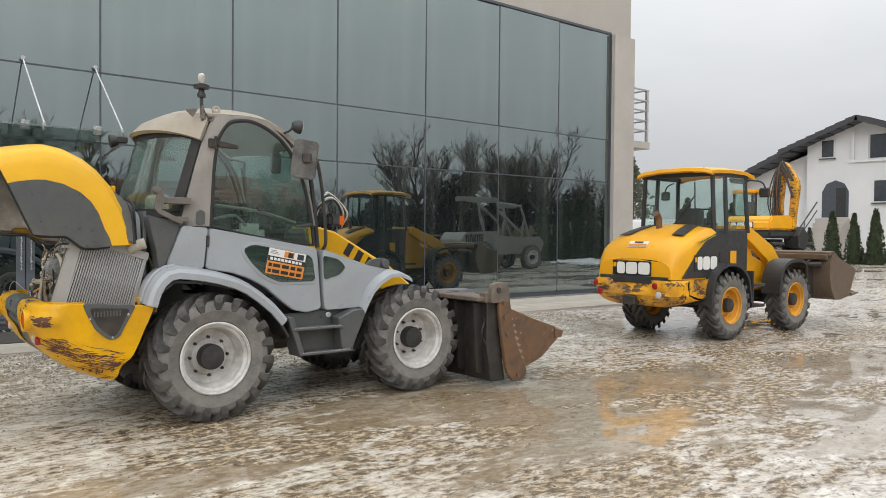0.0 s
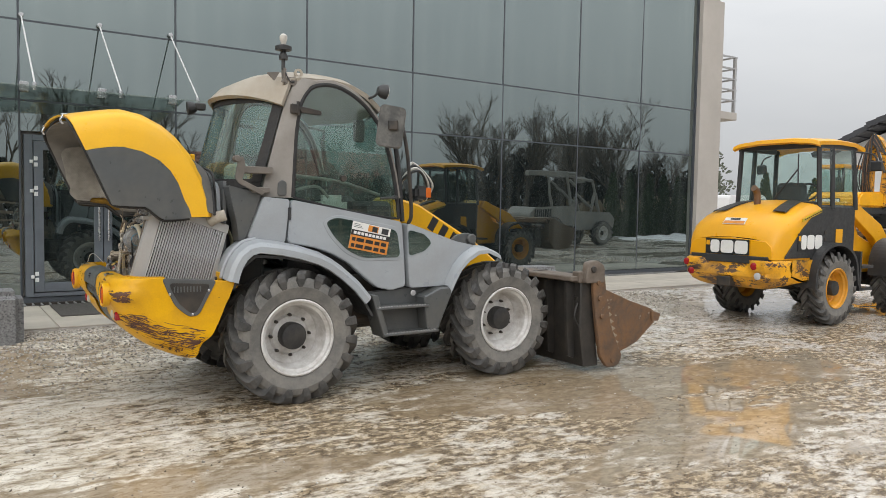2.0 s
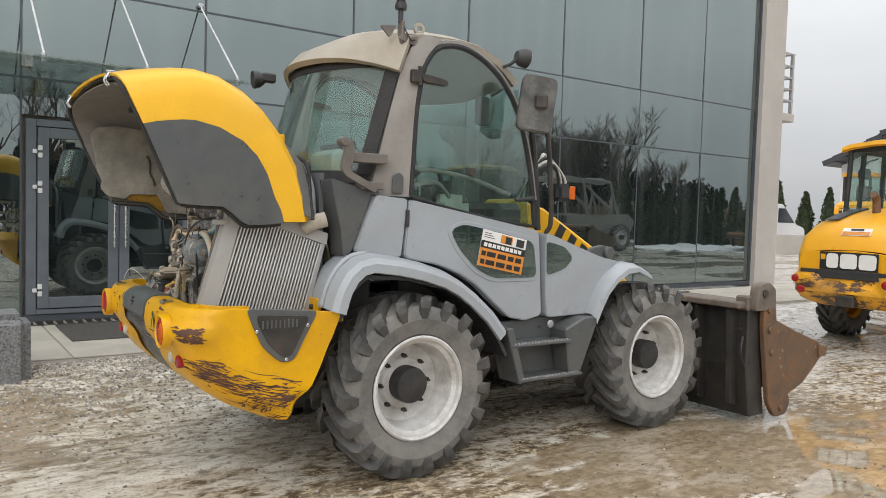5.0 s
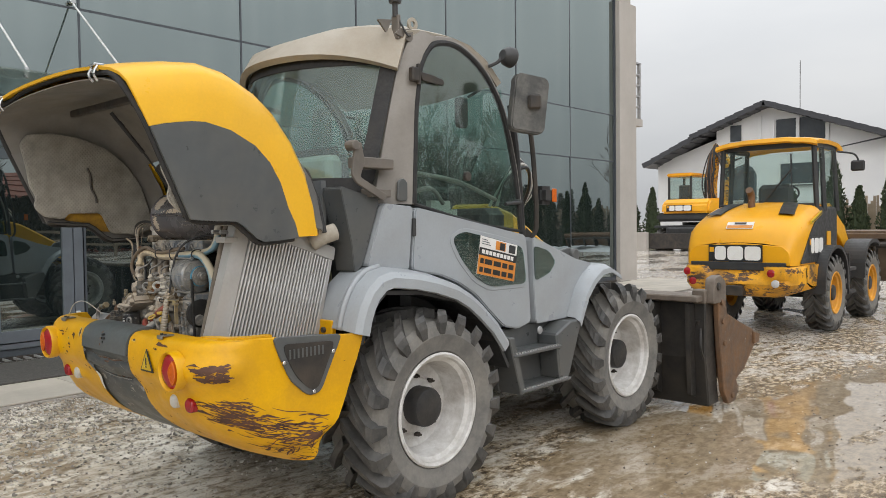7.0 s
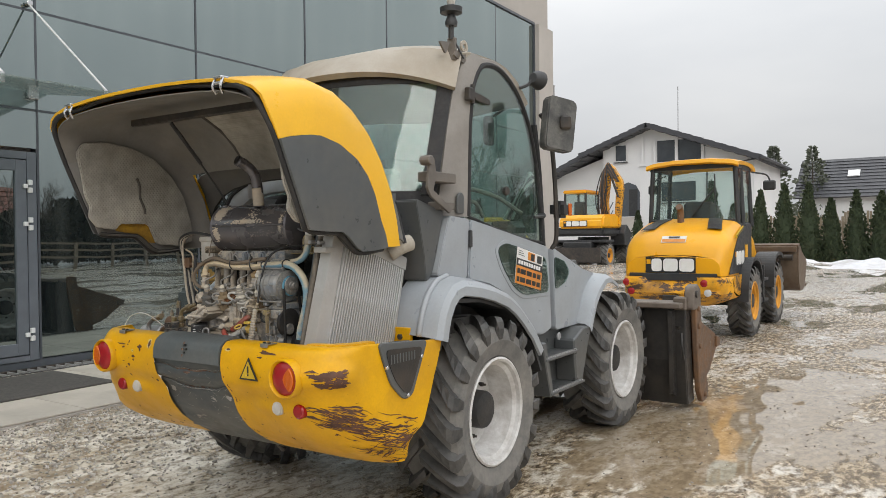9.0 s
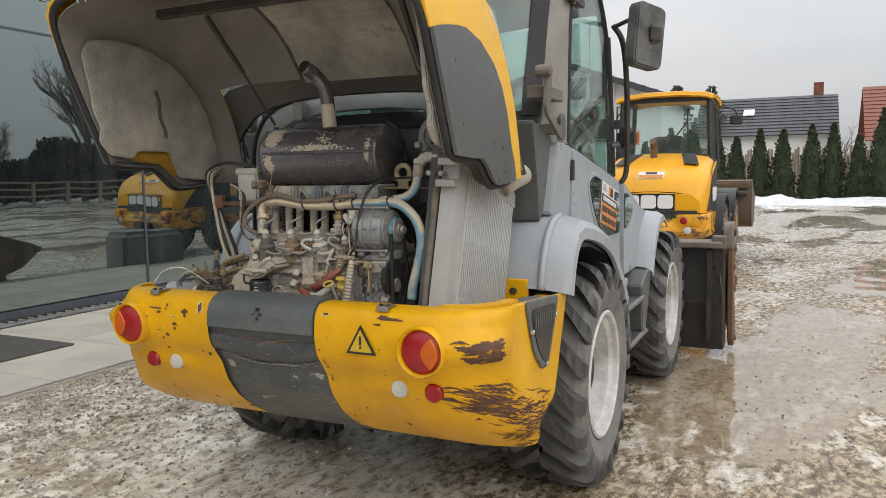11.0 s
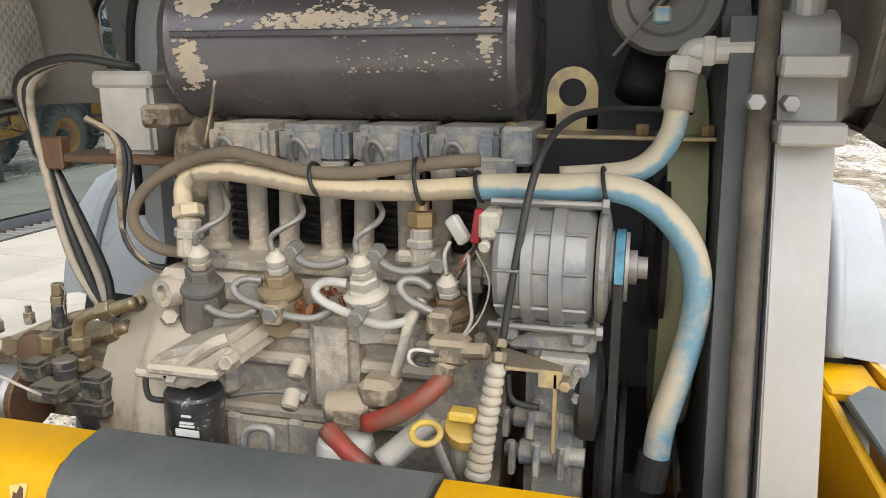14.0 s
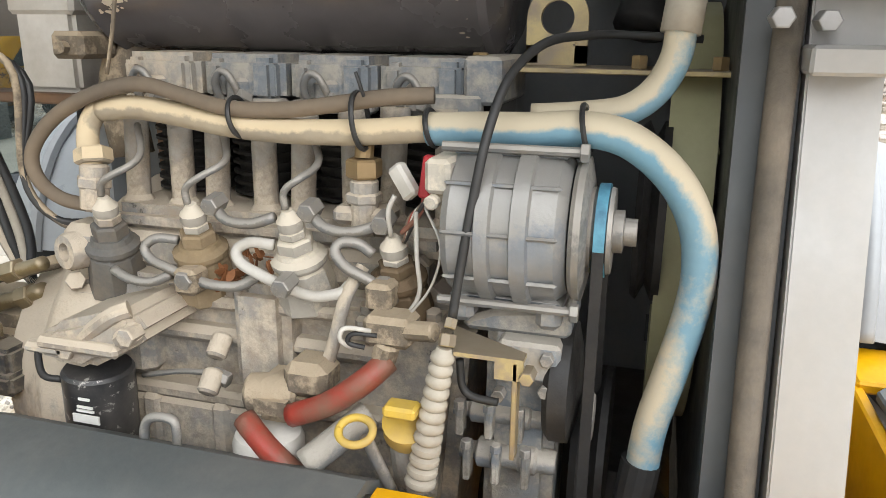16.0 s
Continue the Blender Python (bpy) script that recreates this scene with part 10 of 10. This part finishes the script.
# reed screen and rail behind the hedge
REED = paint("dry_reed_screen", (0.30, 0.24, 0.165), (0.21, 0.165, 0.115), 0.9, scale=1.5, bump=0.5, fine=25)
rs = random.Random(11)
bms = [box(40.2 + rs.uniform(-0.05, 0.05), 40.24, y, y + 0.11, 0, 2.25 + rs.uniform(-0.25, 0.3)) for y in np.arange(-22, 13.4, 0.12)]
tagged(part("reed_screen", join(*bms), REED), "dry tan reed screen behind the hedge", "fence", kind="stuff")

# thujas: a slim cone of small upright sprays
n_ = Nodes("thuja_green")
geo = n_.add("ShaderNodeNewGeometry")
c_ = n_.mix(n_.ramp(geo.outputs["Random Per Island"], (0.0, 0.0), (1.0, 1.0)), (0.018, 0.030, 0.012), (0.050, 0.068, 0.026))
c_ = n_.mix(n_.ramp(n_.noise(3.0, 3), (0.55, 0.0), (0.8, 0.5)), c_, (0.07, 0.06, 0.028))
THUJA = n_.done(c_, 0.85, None, 0.0)
BARK = paint("grey_bark", (0.085, 0.07, 0.055), (0.055, 0.046, 0.038), 0.9, scale=6, bump=0.4)
TWIG = paint("bare_twigs", (0.085, 0.066, 0.052), (0.12, 0.095, 0.07), 0.9, scale=3)
PINE = paint("pine_green", (0.105, 0.120, 0.085), (0.15, 0.16, 0.12), 0.85, scale=4)


def sprays(rng, count, place, size, up=0.6):
    """Many small pointed leaves as one mesh."""
    verts, faces = [], []
    for _ in range(count):
        p, out = place(rng)
        d = (Vector(out) * (1 - up) + Vector((0, 0, up)) + Vector((rng.uniform(-0.3, 0.3), rng.uniform(-0.3, 0.3), rng.uniform(-0.2, 0.3)))).normalized()
        s = d.cross(Vector((rng.uniform(-1, 1), rng.uniform(-1, 1), 0.2))).normalized()
        L, w = size * rng.uniform(0.7, 1.4), size * rng.uniform(0.25, 0.5)
        i = len(verts)
        p = Vector(p)
        verts += [p - s * w * 0.4, p + d * L * 0.5 - s * w, p + d * L, p + d * L * 0.5 + s * w]
        faces.append((i, i + 1, i + 2, i + 3))
    bm = bmesh.new()
    vs = [bm.verts.new(v) for v in verts]
    for f in faces:
        bm.faces.new([vs[k] for k in f])
    return bm


def thuja(x, y, h, r, seed):
    rng = random.Random(seed)
    t = thing("thuja", x, y, 0, "slim dark green thuja in a hedge row", "tree", "thuja hedge row")

    def place(g):
        f = g.random() ** 1.4
        a = g.uniform(0, 6.283)
        bulge = (1 - f) ** 0.75 * (1 + 0.18 * math.sin(a * 3 + seed) + 0.12 * math.sin(f * 17 + a))
        rr = r * bulge * g.uniform(0.75, 1.05)
        return (x + rr * math.cos(a), y + rr * math.sin(a), 0.08 + h * f * 0.94), (math.cos(a), math.sin(a), 0)

    part("trunk", tube([(x, y, -0.05), (x, y, h * 0.5), (x, y, h * 0.9)], 0.05, 6, 3, radii=[0.06, 0.04, 0.01]), BARK, t)
    core = lathe([(0, 0), (r * 0.72, 0.02), (r * 0.62, h * 0.35), (r * 0.4, h * 0.65), (r * 0.12, h * 0.9), (0, h * 0.97)], (x, y, 0.05), (x, y, 9), 9)
    part("crown", join(core, sprays(rng, 1500, place, 0.13)), THUJA, t)
    return t


base_a, base_b, base_c = thuja(38.0, 10.8, 3.6, 0.62, 1), thuja(38.1, 9.74, 3.9, 0.66, 2), thuja(38.0, 7.73, 3.1, 0.58, 3)
for k, y in enumerate((8.68, 6.70, 5.69, 4.49, 3.60, 2.59, 1.61, 0.51, -0.30, -1.25, -2.61, -3.7, -4.7, -5.8, -6.9, -8.0, -9.1, 12.0, 13.1, 22.3, 23.4, 25.0)):
    src = (base_b, base_a, base_c)[k % 3]
    s = (1.0, 0.96, 1.08, 0.92)[k % 4]
    c = copy_thing(src, pose(38.0 + 0.15 * math.sin(k * 2.1), y, 0, 0, 0, 57 * k))
    c.matrix_basis = c.matrix_basis @ Matrix.Diagonal((s, s, s, 1))


def twig_mesh(chains, sides):
    """Tapered sticks, each a chain of points with a radius, as one mesh."""
    verts, faces = [], []
    for pts, r in chains:
        n = len(pts)
        start = len(verts)
        for k, q in enumerate(pts):
            d = (pts[min(k + 1, n - 1)] - pts[max(k - 1, 0)]).normalized()
            u = d.orthogonal().normalized()
            w = d.cross(u)
            rr = r * (1 - 0.7 * k / (n - 1))
            verts += [q + rr * (math.cos(6.283 * a / sides) * u + math.sin(6.283 * a / sides) * w) for a in range(sides)]
        for k in range(n - 1):
            for a in range(sides):
                b = (a + 1) % sides
                faces.append((start + k * sides + a, start + k * sides + b, start + (k + 1) * sides + b, start + (k + 1) * sides + a))
    bm = bmesh.new()
    me = bpy.data.meshes.new("tmp")
    me.from_pydata([tuple(v) for v in verts], [], faces)
    bm.from_mesh(me)
    bpy.data.meshes.remove(me)
    return bm


def bare_tree(x, y, h, seed, spread=0.5, name="bare_tree", label="leafless tree with fine twigs", droop=0.0, levels=4):
    rng = random.Random(seed)
    t = thing(name, x, y, 0, label, "tree")
    limbs, twigs = [], []

    def grow_branch(p, d, length, r, level):
        pts = [p]
        q = p.copy()
        n = 4 if level < 3 else 3
        for k in range(n):
            d = (d + Vector((rng.uniform(-0.25, 0.25), rng.uniform(-0.25, 0.25), rng.uniform(-0.1, 0.2) - droop * level * 0.12))).normalized()
            q = q + d * length / n
            pts.append(q.copy())
        (limbs if level < 2 else twigs).append((pts, r))
        if level < levels:
            for _ in range(rng.randint(4, 6) if level == 0 else rng.randint(3, 5)):
                f = rng.uniform(0.35, 1.0)
                i = min(int(f * (len(pts) - 1)), len(pts) - 2)
                a = rng.uniform(0, 6.283)
                nd = (d + Vector((math.cos(a), math.sin(a), rng.uniform(-0.1, 0.5))) * spread * (1.3 if level == 0 else 1.0)).normalized()
                grow_branch(pts[i] + (pts[i + 1] - pts[i]) * rng.random(), nd, length * rng.uniform(0.5, 0.72), r * 0.5, level + 1)

    grow_branch(Vector((x, y, -0.1)), Vector((0, 0, 1)), h * 0.45, h * 0.022, 0)
    part("trunk", twig_mesh(limbs, 6), BARK, t)
    part("crown", twig_mesh(twigs, 3), TWIG, t)
    return t


for x, y, h, s in ((48.5, -3.4, 10.5, 21), (49.5, -7.2, 11.0, 22), (50.0, 3.2, 4.5, 23)):
    bare_tree(x, y, h, s, 0.55)


def pine(x, y, h, seed, label="dark conifer with an uneven open crown"):
    rng = random.Random(seed)
    t = thing("conifer", x, y, 0, label, "tree")

    def place(g):
        f = g.random()
        a = g.uniform(0, 6.283)
        tier = 0.75 + 0.25 * math.sin(f * 40)
        rr = h * 0.40 * (1 - f) ** 0.8 * tier * g.random() ** 0.5 * (1 + 0.3 * math.sin(a * 2 + seed))
        return (x + rr * math.cos(a), y + rr * math.sin(a), h * (0.16 + 0.84 * f) - rr * 0.25), (math.cos(a), math.sin(a), 0)

    part("trunk", tube([(x, y, -0.1), (x, y, h * 0.5), (x, y, h * 0.96)], 0.1, 7, 3, radii=[h * 0.02, h * 0.012, 0.01]), BARK, t)
    part("crown", sprays(rng, 1300, place, h * 0.034, 0.25), PINE, t)
    return t


pine(55, 13.0, 7.4, 31)
pine(62, 11.4, 7.95, 32)
pine(36, 27.5, 6.0, 33)
pine(33, 25.0, 5.2, 34)
pine(40, 32.0, 7.5, 36)

for y, k in ((14.92, 0.74), (15.87, 0.69), (16.88, 0.72), (18.0, 0.51)):
    copy_thing(base_b, pose(38.0, y, 0, 0, 0, y * 77) @ Matrix.Scale(k, 4))

# snow bank before the hedge, shovelled heaps
SNOW = paint("old_snow", (0.74, 0.75, 0.78), (0.60, 0.60, 0.62), 0.75, scale=2.0, dirt=(0.3, 0.26, 0.22), dirt_amount=0.35, bump=0.4, fine=20)


def snow_bank(x0, x1, y0, y1, hgt, seed):
    nx, ny = 30, 110
    verts, faces = [], []
    for j in range(ny):
        for i in range(nx):
            u, v = i / (nx - 1), j / (ny - 1)
            x, y = x0 + (x1 - x0) * u, y0 + (y1 - y0) * v
            edge = math.sin(math.pi * u) * min(1, 6 * v, 6 * (1 - v))
            z = hgt * edge * (0.35 + 0.9 * noise.noise(Vector((x * 0.8, y * 0.6, seed)))) + 0.3 * hgt * edge * noise.noise(Vector((x * 3, y * 2.4, seed + 5))) - 0.035
            verts.append((x, y, z))
    for j in range(ny - 1):
        for i in range(nx - 1):
            k = j * nx + i
            faces.append((k, k + 1, k + 1 + nx, k + nx))
    me = bpy.data.meshes.new("snow_bank")
    me.from_pydata(verts, [], faces)
    me.materials.append(SNOW)
    me.polygons.foreach_set("use_smooth", [True] * len(faces))
    tagged(new("snow_bank", me), "bank of old dirty snow before the hedge", "snow", kind="stuff")


snow_bank(31.5, 38.5, -12, 13, 0.42, 2.0)
snow_bank(33.0, 37.0, 18.5, 27, 0.3, 7.0)

# white van and low wall far behind the building's corner
van = thing("white_van", 30.5, 20.6, 0, "white van parked beyond the building corner", "van")
part("body", slab(rounded([(29.0, 0.5), (29.0, 2.2), (31.6, 2.25), (32.5, 1.4), (33.4, 1.2), (33.5, 0.5)], 0.15), 20.9, 22.7, "y", 0.06, 2), WHITE_RENDER, van, smooth=True)
part("windscreen", slab([(31.75, 2.05), (32.5, 1.42), (31.2, 1.42), (31.2, 2.05)], 20.885, 20.899, "y"), WINDOW_DARK, van)
for x in (29.8, 32.6):
    part("tyre", cyl((x, 20.86, 0.36), (x, 21.1, 0.36), 0.36, 20, 0.04), TYRE, van)
single("low_wall", box(28.5, 28.7, 17.8, 24.0, -0.05, 0.95, 0.01), CONCRETE, "low grey concrete wall at the yard's edge", "wall", kind="structure")

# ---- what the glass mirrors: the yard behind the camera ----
# white paint darkened in its colour to dim the machine's reflection in the glass
DIMMED_WHITE = paint("dimmed_white_machine_paint", (0.25, 0.245, 0.23), (0.19, 0.185, 0.175), 0.5, scale=3, dirt=(0.25, 0.2, 0.15), dirt_amount=0.3)


def white_machine(x, y):
    m = thing("white_telehandler", x, y, 0, "white telehandler across the yard, its paint darkened to dim its reflection", "telehandler")
    for dx in (-1.5, 1.5):
        for s in (-1, 1):
            wheel(m, x + dx, y + s * 0.85, 0.55, -1 if s < 0 else 1, 0.55, 0.36, 0.3, RIM_WHITE, lugs=16)
    part("body", slab(rounded([(x - 2.5, 0.7), (x - 2.6, 1.2), (x - 2.3, 1.5), (x + 2.2, 1.5), (x + 2.5, 1.2), (x + 2.3, 0.7)], 0.1), y - 0.75, y + 0.75, "y", 0.04, 2), DIMMED_WHITE, m, smooth=True)
    part("grille", join(*[box(x - 2.35 + 0.12 * k, x - 2.29 + 0.12 * k, y + 0.75, y + 0.78, 0.85, 1.4) for k in range(8)]), BLACK, m)
    for a, b in (((x - 0.2, 1.5), (x - 0.5, 2.85)), ((x + 1.1, 1.5), (x + 1.3, 2.3)), ((x - 0.5, 2.85), (x + 1.1, 2.8)), ((x + 1.1, 2.8), (x + 1.6, 1.5)), ((x - 0.3, 2.6), (x + 1.2, 1.6))):
        part("frame_bar", join(*[tube([(a[0], y + s, a[1]), (b[0], y + s, b[1])], 0.06, 8) for s in (-0.6, 0.6)]), DIMMED_WHITE, m)
    part("boom", slab([(x - 2.2, 2.75), (x - 2.2, 2.95), (x + 1.2, 2.95), (x + 1.2, 2.72)], y - 0.15, y + 0.15, "y", 0.02), DIMMED_WHITE, m)


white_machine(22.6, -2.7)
grove = [bare_tree(x, y, h, s, 0.45, label="tall leafless tree with fine upright twigs", levels=5) for x, y, h, s in ((34.0, -18.5, 10.0, 41), (38.2, -17.5, 10.5, 42), (42.6, -18.0, 11.6, 43))]
rg = random.Random(17)
for k in range(15):
    x, y, h = 31.8 + 1.35 * k + rg.uniform(-0.5, 0.5), -20.5 - rg.uniform(0, 3), rg.uniform(0.80, 1.05)
    copy_thing(grove[k % 3], pose(x, y, 0, 0, 0, rg.uniform(0, 360)) @ Matrix.Scale(h, 4))
for k in range(16):
    x, y, h = -8 + 2.6 * k + rg.uniform(-0.8, 0.8), -22.5 - rg.uniform(0, 3), rg.uniform(0.42, 0.62) * (1.55 if k < 8 else 1.0)
    copy_thing(grove[k % 3], pose(x, y, 0, 0, 0, rg.uniform(0, 360)) @ Matrix.Scale(h, 4))
BRUSH = paint("dark_winter_brush", (0.03, 0.028, 0.02), (0.05, 0.043, 0.03), 0.95, scale=3)


def brush(x0, x1, y, h, seed):
    rng = random.Random(seed)

    def place(g):
        x = g.uniform(x0, x1)
        top = h * (0.75 + 0.25 * math.sin(x * 0.9 + seed) + 0.15 * math.sin(x * 2.7))
        return (x, y + g.uniform(-1.5, 1.5), top * g.random() ** 0.7), (0, 1, 0)

    tagged(part("brushwood", sprays(rng, 20000, place, 0.30, 0.75), BRUSH), "dark leafless brushwood along the yard", "brushwood", kind="stuff")


brush(-20, 14, -27, 4.6, 3)
brush(13, 24, -26, 2.6, 7)
brush(20, 33, -24, 3.2, 5)
brush(32, 58, -23, 5.2, 6)
for k in range(9):
    copy_thing(base_b, pose(33 + 1.9 * k, -9.5 - 0.4 * k, 0, 0, 0, 40 * k))
fence = thing("rail_fence", 15, -17, 0, "grey post and rail fence behind the yard", "fence")
for k in range(26):
    part("post", box(-10 + 2 * k - 0.06, -10 + 2 * k + 0.06, -17.06, -16.94, -0.1, 1.3), TIMBER, fence)
for z in (0.5, 0.85, 1.2):
    part("rail", box(-10, 40, -17.1, -17.06, z, z + 0.1), TIMBER, fence)
barn = thing("red_barn", 20, -31, 0, "long low red shed beyond the fence", "shed")
part("wall", box(8, 25, -36, -30, -0.1, 3.2), BRICK_RED, barn)
tiled_roof((7.5, -29.6, 3.1), (25.5, -29.6, 3.1), (7.5, -33, 4.9), (25.5, -33, 4.9), 6, TILE_RED, barn)
tiled_roof((7.5, -36.4, 3.1), (25.5, -36.4, 3.1), (7.5, -33, 4.9), (25.5, -33, 4.9), 6, TILE_RED, barn)

# ---- gravel, loose stones and ice crumbs along the paving ----
sn = Nodes("gravel_stone")
gi = sn.add("ShaderNodeNewGeometry")
STONE = sn.done(sn.mix(sn.ramp(gi.outputs["Random Per Island"], (0.0, 0.0), (1.0, 1.0)), (0.15, 0.13, 0.105), (0.56, 0.52, 0.465)), 0.6, sn.bump(sn.noise(60, 4), 0.3, 0.002), 0.0)


def stones(name, label, count, place, size, mat, seed, flat=1.0, category="gravel"):
    rng = random.Random(seed)
    verts, faces = [], []
    base = [Vector(v) for v in ((1, 0, 0), (-1, 0, 0), (0, 1, 0), (0, -1, 0), (0, 0, 1), (0, 0, -1))]
    tri = [(0, 2, 4), (2, 1, 4), (1, 3, 4), (3, 0, 4), (2, 0, 5), (1, 2, 5), (3, 1, 5), (0, 3, 5)]
    for _ in range(count):
        x, y = place(rng)
        s = size * rng.uniform(0.4, 1.0) ** 2 * 1.6
        e = Euler((rng.uniform(0, 6) * (flat == 1.0), rng.uniform(0, 6) * (flat == 1.0), rng.uniform(0, 6))).to_matrix()
        k = (rng.uniform(0.7, 1.3), rng.uniform(0.6, 1.2), rng.uniform(0.4, 0.8) * flat)
        i = len(verts)
        z = ground_height(x, y)
        for b in base:
            v = e @ Vector((b.x * k[0], b.y * k[1], b.z * k[2])) * s
            verts.append((x + v.x, y + v.y, z + v.z * 0.7 + s * 0.15))
        faces += [tuple(i + q for q in f) for f in tri]
    me = bpy.data.meshes.new(name)
    me.from_pydata(verts, [], faces)
    me.materials.append(mat)
    tagged(new(name, me), label, category, kind="stuff")


def by_paving(g):
    return g.uniform(-3.5, 9.5), 8.76 - abs(g.gauss(0, 0.75))


stones("gravel", "loose grey gravel along the paving", 24000, by_paving, 0.0125, STONE, 1)
stones("scattered_stones", "scattered stones and ice crumbs on the wet yard", 5000, lambda g: (g.uniform(-3.5, 14), g.uniform(-0.5, 8.6)), 0.008, STONE, 2)
stones("gravel", "larger pale rubble frozen into the yard beside the paving", 3600, lambda g: (g.uniform(-3.5, 3.5), 8.7 - abs(g.gauss(0, 1.3))), 0.0115, STONE, 3)

stones("grit", "dark grit and mud crumbs on the wet yard", 9000, lambda g: (g.uniform(-3.5, 13), g.uniform(0.5, 8.7)), 0.007, paint("wet_grit", (0.07, 0.05, 0.033), (0.14, 0.105, 0.07), 0.5, scale=40), 5)
